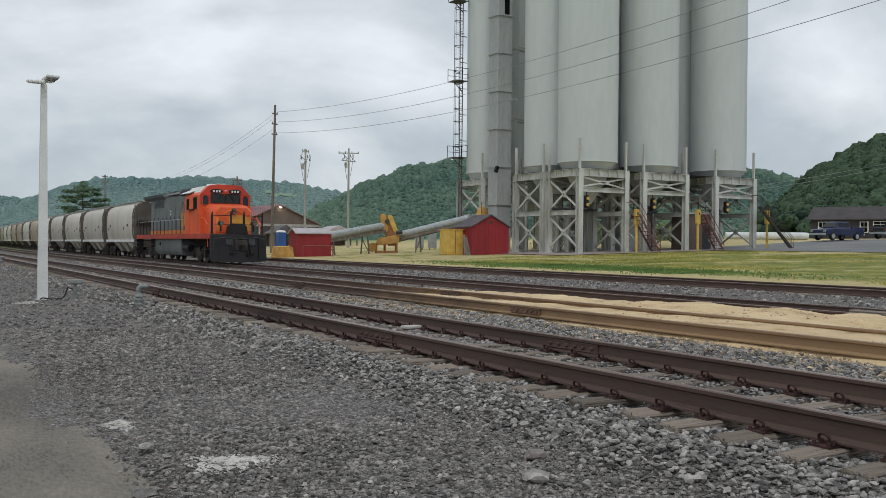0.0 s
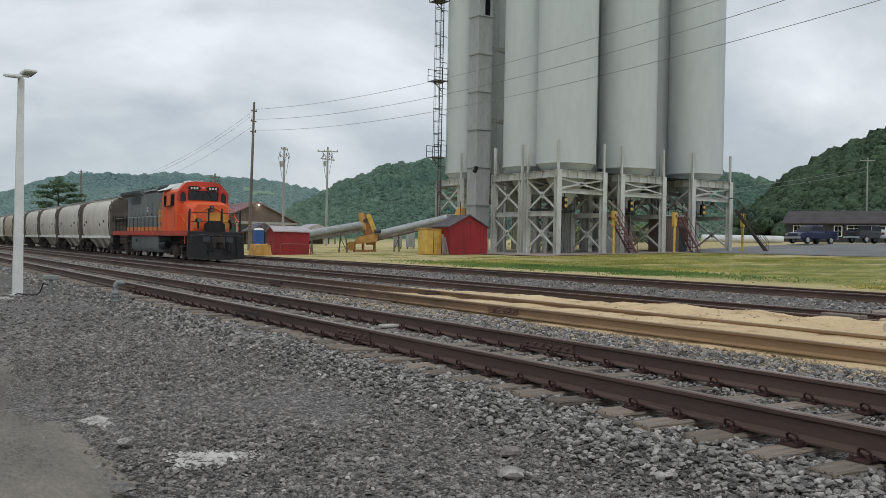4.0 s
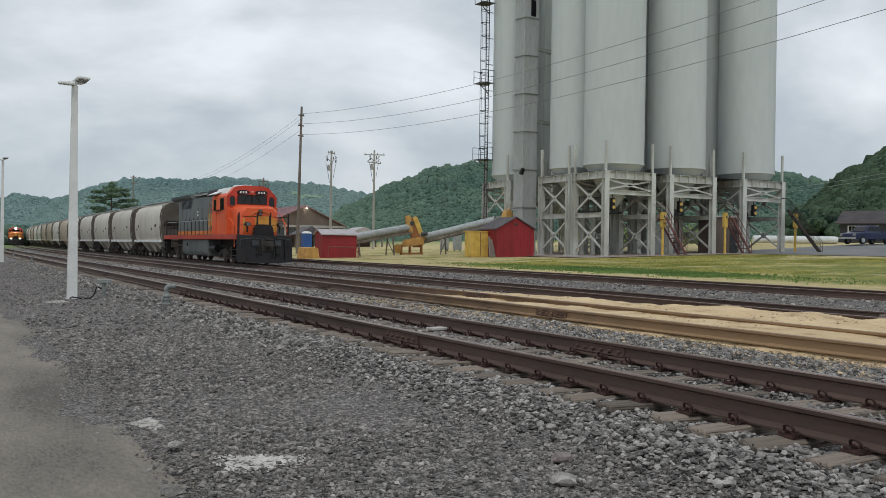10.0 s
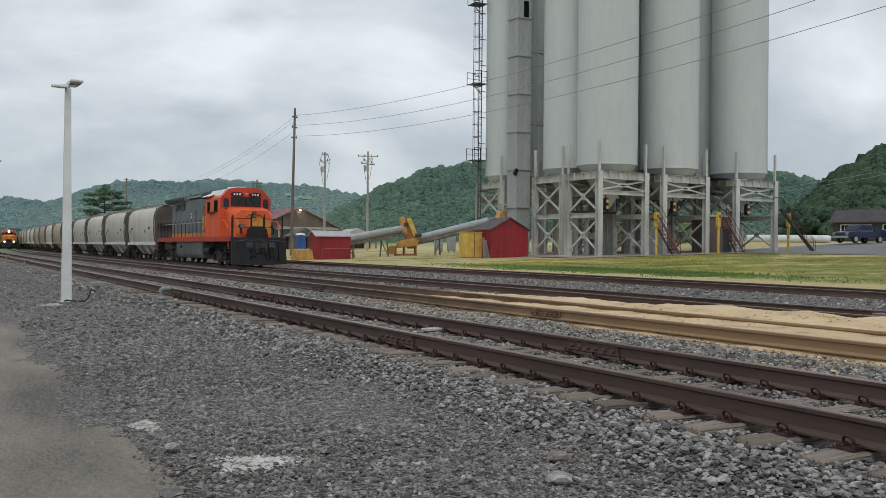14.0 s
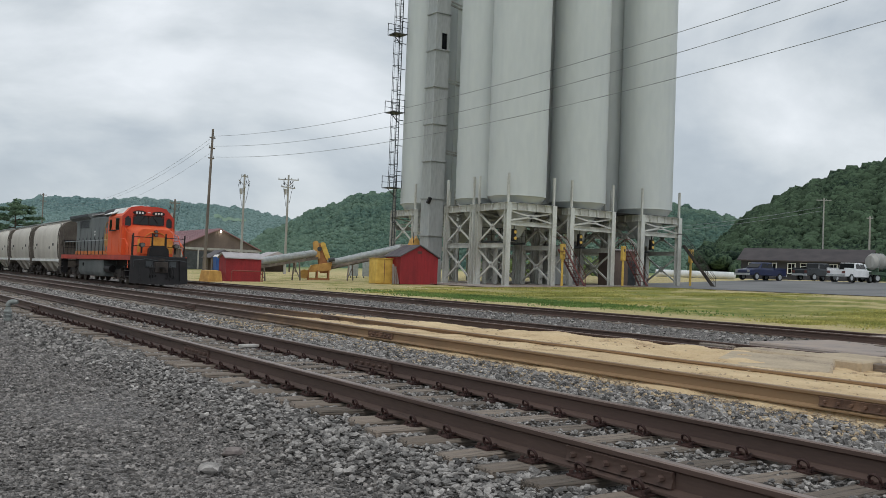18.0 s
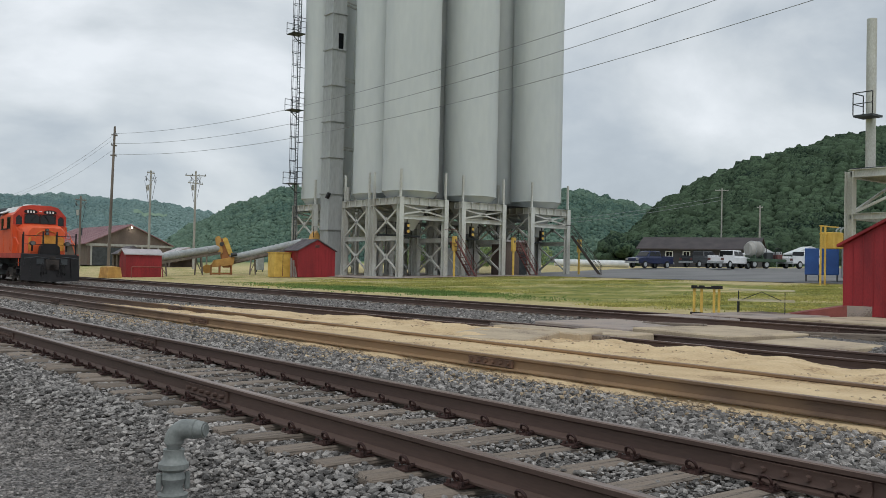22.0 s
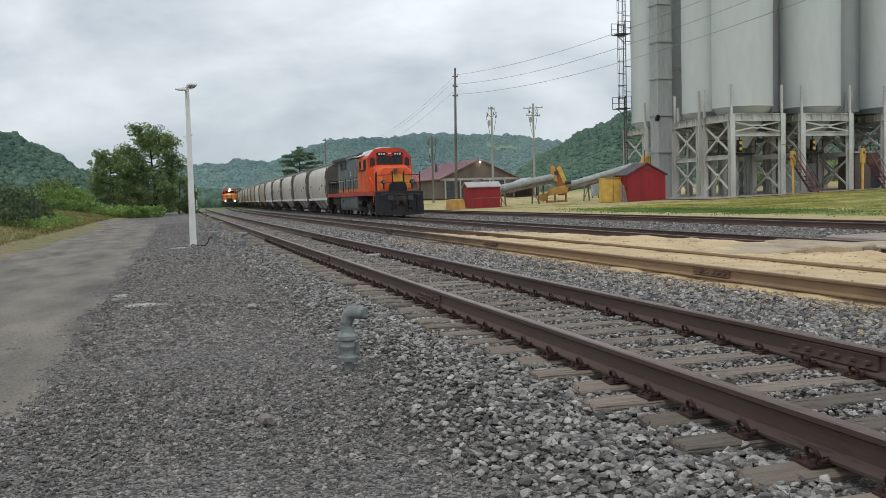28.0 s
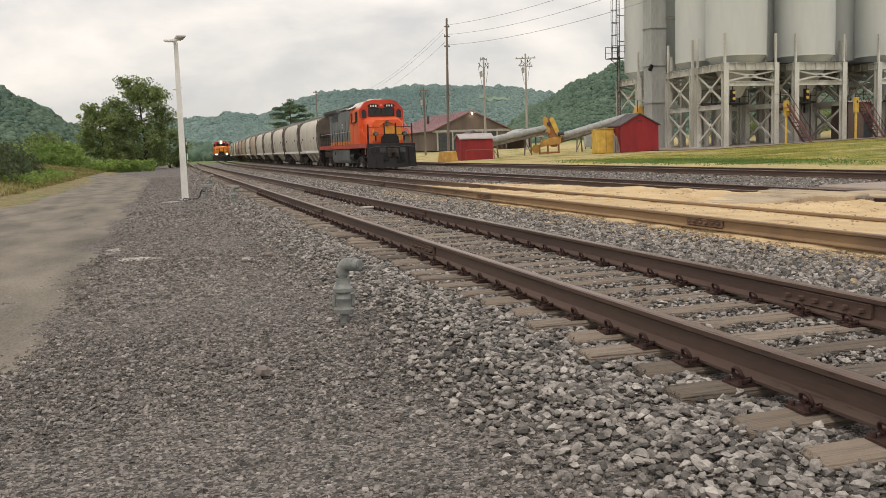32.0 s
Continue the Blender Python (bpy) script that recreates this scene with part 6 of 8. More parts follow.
# ---- small things along the near track ----
def standpipe(x, y, base, s, rz, label):
    t = thing("standpipe", pose(x, y, base, 0, 0, rz), label, "standpipe", "grey standpipes beside the track")
    bm = bm_()
    rod(bm, (0, 0, -0.05), (0, 0, 0.16 * s), 0.055 * s, None, 16)
    part("riser", bm, M["cast"], t)
    bm = bm_()
    lathe(bm, [(0.06 * s, 0.14 * s), (0.13 * s, 0.15 * s), (0.135 * s, 0.2 * s), (0.1 * s, 0.215 * s), (0.085 * s, 0.26 * s), (0.10 * s, 0.31 * s), (0.11 * s, 0.34 * s), (0.09 * s, 0.4 * s), (0.135 * s, 0.43 * s), (0.135 * s, 0.475 * s), (0.115 * s, 0.49 * s), (0.09 * s, 0.54 * s), (0.095 * s, 0.6 * s)], 20)
    v = part("coupling", bm, M["cast"], t)
    for a in (40, 220):
        bm = bm_()
        box(bm, 0.125 * s * math.cos(radians(a)), 0.125 * s * math.sin(radians(a)), 0.31 * s, 0.05 * s, 0.03 * s, 0.16 * s, 0, 0, a)
        soften(bm, 0.006)
        part("cam_lever", bm, M["cast"], v)
    bm = bm_()
    pts = [(0, 0, 0.56 * s), (0, 0, 0.66 * s)] + [(0.13 * s * (1 - math.cos(a)), 0, 0.66 * s + 0.13 * s * math.sin(a)) for a in [k * math.pi / 16 for k in range(1, 9)]] + [(0.22 * s, 0, 0.79 * s)]
    pipe(bm, pts, 0.088 * s, 16)
    e = part("elbow", bm, M["cast"], t)
    bm = bm_()
    rod(bm, (0.2 * s, 0, 0.79 * s), (0.3 * s, 0, 0.79 * s), 0.085 * s, 0.07 * s, 16)
    rod(bm, (0.3 * s, 0, 0.79 * s), (0.315 * s, 0, 0.79 * s), 0.055 * s, None, 16)
    part("nozzle", bm, M["cast"], e)
    return t


standpipe(4.54, -0.35, -0.03, 0.62, -52, "grey painted cast-iron standpipe with an elbow outlet in the gravel")
for x, y in ((5.05, 19.2), (5.22, 36.7), (5.48, 55.0), (5.75, 73.0), (6.15, 91.0)):
    standpipe(x, y, -0.02, 0.6, -30, "grey painted cast-iron standpipe with a stubby elbow in the gravel")

t = thing("cable_pedestal", pose(4.47, 23.3, -0.04), "small grey junction box on a post with a loose black cable", "junction box")
bm = bm_()
rod(bm, (0, 0, 0), (0, 0, 0.4), 0.045, None, 10)
part("stem", bm, M["cast"], t)
bm = bm_()
box(bm, 0, 0, 0.43, 0.34, 0.2, 0.1)
soften(bm, 0.015)
part("box", bm, M["cast"], t)
bm = bm_()
pipe(bm, [(-0.05, 0, 0.25), (-0.16, 0.02, 0.3), (-0.22, 0.05, 0.1), (-0.3, 0.05, 0.03), (-0.5, 0.0, 0.03), (-0.7, 0.06, 0.06), (-0.75, 0.1, 0.03)], 0.018, 6)
part("cable", bm, M["rubber"], t)


M["pinkstone"] = material("pinkish_grey_stone", lin(152, 142, 137), lin(116, 107, 103), 0.9, 0, 5, 40, 0.2, 0.005)


def loose_stone(x, y, z, sx, sy, sz, mat, label, seed):
    bm = bm_()
    bmesh.ops.create_icosphere(bm, subdivisions=2, radius=1)
    for v in bm.verts:
        n = noise.noise(v.co * 1.3 + Vector((seed, 0, 0)))
        v.co = v.co * (1 + 0.35 * n)
        v.co.x, v.co.y, v.co.z = v.co.x * sx, v.co.y * sy, max(v.co.z, -0.4) * sz
    ob = new("stone", mesh_of("stone", bm, mat, 25))
    ob.matrix_basis = pose(x, y, z, 0, 0, seed * 37)
    return tagged(ob, label, "stone", "loose stones on the gravel")


loose_stone(3.73, -1.89, 0.0, 0.065, 0.045, 0.045, M["pinkstone"], "pale grey broken stone standing on the gravel", 3)
loose_stone(4.5, 4.95, 0.0, 0.09, 0.06, 0.04, M["pinkstone"], "pinkish flat stone on the gravel", 5)
loose_stone(4.17, 4.5, 0.0, 0.09, 0.07, 0.04, M["stone"], "flat grey stone on the gravel", 8)
loose_stone(2.38, 6.4, -0.01, 0.065, 0.045, 0.026, M["stone"], "flat grey stone at the road's edge", 6)
loose_stone(2.05, -3.25, -0.01, 0.05, 0.04, 0.02, M["redbox"], "small red stone on the gravel", 10)
loose_stone(1.95, -3.9, -0.01, 0.1, 0.07, 0.05, M["stone"], "grey stone on the gravel", 11)
loose_stone(1.55, -0.45, 0.0, 0.08, 0.06, 0.02, M["pole"], "dark flat scrap at the road's edge", 12)
loose_stone(2.1, 5.2, 0.0, 0.07, 0.06, 0.03, M["stone"], "small pale stone at the road's edge", 14)
bm = bm_()
box(bm, 0, 0, 0.02, 0.28, 0.16, 0.045, 0, 0, 12)
soften(bm, 0.01)
ob = new("flat_stone", mesh_of("flat_stone", bm, M["whitestone"]))
ob.matrix_basis = pose(7.38, 12.0, 0.12)
tagged(ob, "white stone slab lying between the rails", "stone")


def spill(x, y, rx, ry, seed, label):
    """A thin irregular patch of pale powder on the ground."""
    rs = np.random.RandomState(seed)
    n = 900
    a, r = rs.uniform(0, 6.283, n), rs.uniform(0, 1, n) ** 0.8
    wob = 1 + 0.25 * np.sin(3 * a + seed) + 0.15 * np.sin(7 * a)
    P = np.stack([x + rx * r * wob * np.cos(a), y + ry * r * wob * np.sin(a), np.full(n, 0.0)], -1)
    P[:, 2] = land(P[:, 0], P[:, 1]) + 0.008
    me = spread("powder_spill", P, rs.uniform(0.012, 0.034, n) * (1.25 - r), M["whitestone"], 0.16, 0.4, seed)
    tagged(new("powder_spill", me), label, "spill", kind="stuff")


spill(2.77, 5.82, 0.3, 0.24, 2, "pale powder spill on the gravel")
spill(3.35, 22.5, 0.3, 0.5, 4, "pale powder spill by the lamp post")
spill(2.4, 7.4, 0.1, 0.22, 5, "faint pale powder spill by the road")


# ---- by the right-hand shed ----
t = thing("wheel_stand", pose(26.5, 12.2, 0.2, 0, 0, -55) @ Matrix.Scale(0.74, 4), "yellow steel stand with a dark top rail", "stand")
for x in (-0.5, -0.2, 0.3, 0.5):
    for y in (-0.12, 0.12):
        bm = bm_()
        beam(bm, (x, y, 0), (x, y, 1.08), 0.1, 0.1)
        part("leg", bm, M["yellow"], t)
bm = bm_()
for y in (-0.22, 0.22):
    beam(bm, (-0.6, y, 1.12), (0.6, y, 1.12), 0.08, 0.08)
for x in (-0.5, -0.2, 0.3, 0.52):
    box(bm, x, 0, 1.15, 0.24, 0.36, 0.12)
part("top_rail", bm, M["black"], t, "black rubber-capped top rail")
bm = bm_()
for x in (-0.4, 0.45):
    box(bm, x, 0, 0.05, 0.5, 0.5, 0.08)
part("foot", bm, M["truck"], t)

t = thing("picnic_table", pose(27.6, 11.0, 0.24, 0, 0, -58) @ Matrix.Diagonal((0.9, 0.9, 1.0, 1)), "weathered timber picnic table with attached benches", "picnic table")
bm = bm_()
for k in range(4):
    box(bm, 0, -0.27 + 0.18 * k, 0.75, 2.1, 0.165, 0.045)
part("tabletop", bm, M["timber"], t)
for s in (-1, 1):
    bm = bm_()
    for k in range(2):
        box(bm, 0, s * 0.68 + (k - 0.5) * 0.17, 0.44, 2.1, 0.155, 0.045)
    part("bench", bm, M["timber"], t)
for x in (-0.75, 0.75):
    for s in (-1, 1):
        for y0, y1, z in ((0.15, 0.2, 0.72), (0.72, 0.72, 0.42)):
            bm = bm_()
            pipe(bm, [(x, s * y0, z), (x, s * y1, 0.02)], 0.013, 6)
            part("leg", bm, M["darksteel"], t)
    bm = bm_()
    beam(bm, (x, -0.72, 0.4), (x, 0.72, 0.4), 0.025, 0.03)
    beam(bm, (x, 0, 0.4), (0, 0, 0.7), 0.022, 0.022)
    part("strut", bm, M["darksteel"], t)

t = thing("loading_ramp", pose(28.7, 10.0, 0.24, 0, 0, -58) @ Matrix.Scale(0.8, 4), "faded red sloped ramp with a concrete landing by the shed", "ramp")
bm = bm_()
prism(bm, [(-1.2, 0), (1.2, 0), (1.2, 0.45)], "y", -0.8, 0.8)
part("slope", bm, M["rampred"], t)
bm = bm_()
span(bm, 1.2, 2.6, -0.8, 0.8, 0, 0.45)
part("landing", bm, M["concrete"], t)

# steel tower at the yard's right edge
t = thing("steel_tower", pose(56.8, 24.0, 1.0) @ Matrix.Scale(1.25, 4), "pale grey steel load-out tower with platform and yellow rails", "tower")
for x in (0, 4.5):
    for y in (-4.5, 0):
        bm = bm_()
        ibeam(bm, (x, y, 0), (x, y, 5.6), 0.4, 0.4)
        part("column", bm, M["steel"], t)
for a, b in (((0, 0), (4.5, 0)), ((0, 0), (0, -4.5)), ((4.5, 0), (4.5, -4.5)), ((0, -4.5), (4.5, -4.5))):
    for z, w, d in ((5.5, 0.3, 0.4), (3.4, 0.25, 0.3)):
        bm = bm_()
        ibeam(bm, (*a, z), (*b, z), w, d)
        part("beam", bm, M["steel"], t)
    for z0, z1 in ((3.5, 5.4), (0.2, 3.3)):
        bm = bm_()
        beam(bm, (*a, z0), (*b, z1), 0.12, 0.12)
        part("brace", bm, M["steel"], t)
bm = bm_()
span(bm, 0.3, 5.0, -4.7, 0.2, 5.7, 5.8)
part("deck", bm, M["darksteel"], t)
bm = bm_()
rod(bm, (1.9, 0, 5.7), (1.9, 0, 13.5), 0.24, None, 14)
part("mast", bm, M["steel"], t)
bm = bm_()
span(bm, 0.7, 1.7, -0.7, 0.3, 8.4, 8.5)
basket = part("basket", bm, M["darksteel"], t)
railing("basket_rail", basket, [(0.7, -0.7, 8.5), (0.7, 0.3, 8.5), (1.7, 0.3, 8.5)], [(0.7, -0.7, 8.5), (0.7, 0.3, 8.5), (1.7, 0.3, 8.5)], 1.1, M["darksteel"], 0.03, (0.55,))
for dx in (-1.6, -1.2):
    bm = bm_()
    beam(bm, (dx, 0.6, 0), (dx, 0.6, 2.9), 0.07, 0.07)
    part("yellow_post", bm, M["yellow"], t)
for z in (2.5, 2.88):
    bm = bm_()
    beam(bm, (-1.7, 0.6, z), (0, 0.6, z), 0.06, 0.06)
    part("yellow_rail", bm, M["yellow"], t)
bm = bm_()
span(bm, -1.1, -0.2, 0.2, 0.9, 1.8, 2.6)
soften(bm, 0.04)
part("yellow_guard", bm, M["yellow"], t)

t = thing("fuel_tank", pose(61.8, 28.9, 1.12, 0, 0, -60) @ Matrix.Scale(0.9, 4), "blue box tank on legs beside a grey tank", "tank")
bm = bm_()
span(bm, -1.0, 0.0, -0.9, 0.9, 0.6, 2.6)
soften(bm, 0.05)
part("blue_tank", bm, M["blue"], t, "blue painted tank")
bm = bm_()
span(bm, 0.1, 1.4, -0.8, 0.8, 0.6, 2.6)
soften(bm, 0.05)
part("blue_tank", bm, M["blue"], t, "blue painted tank")
bm = bm_()
span(bm, 1.6, 3.4, -0.9, 0.9, 0.4, 2.8)
soften(bm, 0.05)
part("grey_tank", bm, M["galv"], t, "grey steel tank")
bm = bm_()
for x in (-0.9, 0.0, 1.3, 1.8, 3.2):
    for y in (-0.7, 0.7):
        span(bm, x - 0.05, x + 0.05, y - 0.05, y + 0.05, 0, 0.6)
part("stand", bm, M["darksteel"], t)
bm = bm_()
for k in range(4):
    pipe(bm, [(1.2 + 0.3 * k, 0, 2.6), (1.2 + 0.3 * k, 0, 4.0), (1.35 + 0.3 * k, 0.1, 4.2), (1.5 + 0.3 * k, 0.3, 4.2)], 0.06, 8)
part("vent_pipe", bm, M["galv"], t)


# ---- far buildings and vehicles ----
def barn(m):
    t = thing("barn", m, "long brown barn with a faded maroon metal roof", "barn", "far buildings")
    bm = bm_()
    prism(bm, [(-7, 0), (7, 0), (7, 3.6), (0, 6.8), (-7, 3.6)], "y", -22, 22)
    part("wall", bm, M["brownwall"], t)
    for s in (-1, 1):
        bm = bm_()
        prism(bm, [(0, 6.85), (s * 7.5, 3.4), (s * 7.5, 3.55), (0, 7.0)], "y", -22.6, 22.6)
        r = part("roof", bm, M["maroonroof"], t)
        bm = bm_()
        for k in range(22):
            y = -22 + 2.0 * k
            beam(bm, (0.05 * s, y, 7.02), (s * 7.5, y, 3.57), 0.08, 0.05)
        part("roof_seams", bm, M["maroonroof"], r)
    # Dark sheet on the closed gable stands in for the bay's inner shade.
    bm = bm_()
    span(bm, -6.4, 5.0, -22.06, -21.9, 0, 3.0)
    part("open_bay", bm, M["darksteel"], t, "dark sheet in place of the shade inside an open bay")
    bm = bm_()
    span(bm, -7.3, 7.3, -22.2, -22.05, 3.2, 3.6)
    part("fascia", bm, M["palepole"], t)
    for k in range(5):
        bm = bm_()
        box(bm, -6.4 + 2.8 * k, -22.15, 1.6, 0.25, 0.25, 3.2)
        part("bay_post", bm, M["palepole"], t)
    bm = bm_()
    rod(bm, (-4, -2, 4.8), (-4, -2, 6.6), 0.25, None, 10)
    part("vent_pipe", bm, M["darksteel"], t)
    bm = bm_()
    rod(bm, (0, -22.6, 6.5), (0, -22.95, 6.4), 0.08, 0.1, 12)
    part("gable_lamp", bm, M["lit"], t, "burning gable lamp")
    return t


barn(pose(56.0, 165.0, 1.0) @ Matrix.Diagonal((1, 0.7, 1, 1)))


def lean_to(x, y, w, d, h, roof, label):
    t = thing("shelter", pose(x, y, float(land(np.array(x), np.array(y))) - 0.02, 0, 0, -10), label, "shelter", "far buildings")
    bm = bm_()
    prism(bm, [(-w / 2, h), (w / 2, h), (w / 2, h + 0.1), (0, h + 1.3), (-w / 2, h + 0.1)], "y", -d / 2, d / 2)
    part("roof", bm, roof, t)
    for sx in (-1, 1):
        for k in range(3):
            bm = bm_()
            span(bm, sx * (w / 2 - 0.3) - 0.1, sx * (w / 2 - 0.3) + 0.1, -d / 2 + 0.3 + k * (d / 2 - 0.3) - 0.1, -d / 2 + 0.3 + k * (d / 2 - 0.3) + 0.1, 0, h)
            part("post", bm, M["pole"], t)
    bm = bm_()
    span(bm, -w / 2 + 0.2, w / 2 - 0.2, d / 2 - 0.2, d / 2, 0, h)
    part("back_wall", bm, M["brownwall"], t)


lean_to(56.5, 128.0, 6, 8, 1.7, M["roofgrey"], "open shelter with a pale metal roof")
lean_to(49.8, 132.0, 4, 8, 1.9, M["shingle"], "open shelter with a dark roof")


def dark_house(m):
    t = thing("house", m, "low charcoal clapboard house with white-trimmed windows", "house", "far buildings")
    L, D = 16.5, 8.0
    bm = bm_()
    prism(bm, [(-D / 2, 0), (D / 2, 0), (D / 2, 2.7), (0, 4.3), (-D / 2, 2.7)], "x", -L / 2, L / 2)
    wall = part("wall", bm, M["darkhouse"], t)
    bm = bm_()
    for k in range(12):
        span(bm, -L / 2, L / 2, -D / 2 - 0.02, -D / 2, 0.2 * k + 0.1, 0.2 * k + 0.125)
    part("clapboard_edges", bm, M["darkhouse"], wall)
    for s in (-1, 1):
        bm = bm_()
        prism(bm, [(0, 4.32), (s * (D / 2 + 0.5), 2.52), (s * (D / 2 + 0.5), 2.66), (0, 4.5)], "x", -L / 2 - 0.5, L / 2 + 0.5)
        part("roof", bm, M["darkroof"], t)
    for x, w in ((-6.7, 0.9), (-3.9, 0.9), (-1.4, 0.9), (0.6, 1.6), (4.0, 0.9), (5.8, 0.6)):
        h, z = (1.3, 1.55) if w < 1.5 else (0.7, 1.9)
        bm = bm_()
        box(bm, x, -D / 2 - 0.04, z, w + 0.2, 0.08, h + 0.2)
        f = part("window_frame", bm, M["white"], t, "white window trim")
        bm = bm_()
        for k in (-1, 1):
            box(bm, x + k * w / 4, -D / 2 - 0.09, z, w / 2 - 0.07, 0.03, h)
        part("pane", bm, M["glass"], f)
        bm = bm_()
        box(bm, x, -D / 2 - 0.1, z, w, 0.04, 0.05)
        part("glazing_bar", bm, M["white"], f)
    bm = bm_()
    box(bm, 2.6, -D / 2 - 0.04, 1.05, 1.0, 0.08, 2.1)
    part("door", bm, M["darkroof"], t)
    return t


dark_house(pose(117.0, 79.5, 2.7, 0, 0, -64))


def wheel_mesh(r, w):
    bm = bm_()
    rod(bm, (0, -w / 2, 0), (0, w / 2, 0), r, None, 20)
    soften(bm, 0.03)
    return mesh_of("tyre", bm, M["rubber"], 40)


def rim_mesh(r, w):
    bm = bm_()
    rod(bm, (0, -w / 2 - 0.01, 0), (0, w / 2 + 0.01, 0), r * 0.6, r * 0.6, 14)
    return mesh_of("rim", bm, M["galv"], 40)


TYRE, RIM = wheel_mesh(0.4, 0.26), rim_mesh(0.4, 0.26)


def add_wheels(t, xs_, y, r=0.4):
    for x in xs_:
        for s in (-1, 1):
            w = share("wheel", TYRE, t, pose(x, s * y, r))
            w.scale = (r / 0.4,) * 3
            share("rim", RIM, w, pose(0, 0, 0))


def pickup(m, paint, label):
    t = thing("pickup_truck", m, label, "pickup truck", "vehicles on the lot")
    bm = bm_()
    prism(bm, [(-2.8, 0.5), (2.7, 0.5), (2.8, 0.75), (2.75, 1.05), (1.5, 1.18), (-2.8, 1.15)], "y", -0.95, 0.95)
    soften(bm, 0.05)
    body = part("body", bm, paint, t)
    bm = bm_()
    loft(bm, [[(-0.95, -0.9, 1.12), (1.45, -0.9, 1.12), (1.45, 0.9, 1.12), (-0.95, 0.9, 1.12)],
              [(-0.8, -0.72, 1.86), (0.65, -0.72, 1.86), (0.65, 0.72, 1.86), (-0.8, 0.72, 1.86)]])
    soften(bm, 0.05)
    cab = part("cab", bm, paint, t)
    for s in (-1, 1):
        for x0, x1 in ((-0.7, 0.0), (0.1, 0.85)):
            bm = bm_()
            prism(bm, [(x0 - 0.05, s * 0.865), (x1 + 0.15, s * 0.865), (x1 - 0.1, s * 0.765), (x0, s * 0.765)], "z", 1.25, 1.26)
            for v in bm.verts:
                v.co.z = 1.24 + (0.88 - abs(v.co.y)) * 4.3 + (0.01 if v.co.z > 1.255 else 0)
                v.co.y += s * 0.012
            part("side_window", bm, M["glass"], cab)
    for x, z0, lean in ((1.08, 1.5, 47), (-0.9, 1.5, -12)):
        bm = bm_()
        box(bm, x, 0, z0, 0.03, 1.45, 0.6, 0, -lean, 0)
        part("windscreen", bm, M["glass"], cab)
    bm = bm_()
    span(bm, -2.7, -1.05, -0.78, 0.78, 1.152, 1.16)
    part("bed_floor", bm, M["black"], t)
    for s in (-1, 1):
        bm = bm_()
        span(bm, -2.8, -1.0, s * 0.8, s * 0.94, 1.15, 1.32)
        part("bed_side", bm, paint, body)
        for x, mat in ((2.78, M["lens"]), (-2.83, M["stair"])):
            bm = bm_()
            box(bm, x, s * 0.75, 0.92, 0.05, 0.3, 0.22)
            part("lamp", bm, mat, body)
    bm = bm_()
    box(bm, 2.84, 0, 0.6, 0.14, 1.85, 0.2)
    box(bm, -2.86, 0, 0.6, 0.14, 1.85, 0.2)
    part("bumper", bm, M["galv"], body)
    add_wheels(t, (1.75, -1.75), 0.86)
    return t


def on_lot(x, y, rz):
    return pose(x, y, float(land(np.array(x), np.array(y))) + 0.07, 0, 0, rz)


pickup(on_lot(81.6, 60.0, 178), M["navy"], "dark blue pickup truck parked on the lot")
pickup(on_lot(88.3, 58.0, -4), M["charcoal"], "charcoal pickup truck parked by the house")
pickup(on_lot(83.4, 51.0, 4), M["carwhite"], "white pickup truck parked on the lot")


M["greenbed"] = material("grimy_dark_green_paint", lin(74, 96, 74), lin(50, 66, 54), 0.6, 0.1, 2, 20, 0.1, 0.005)


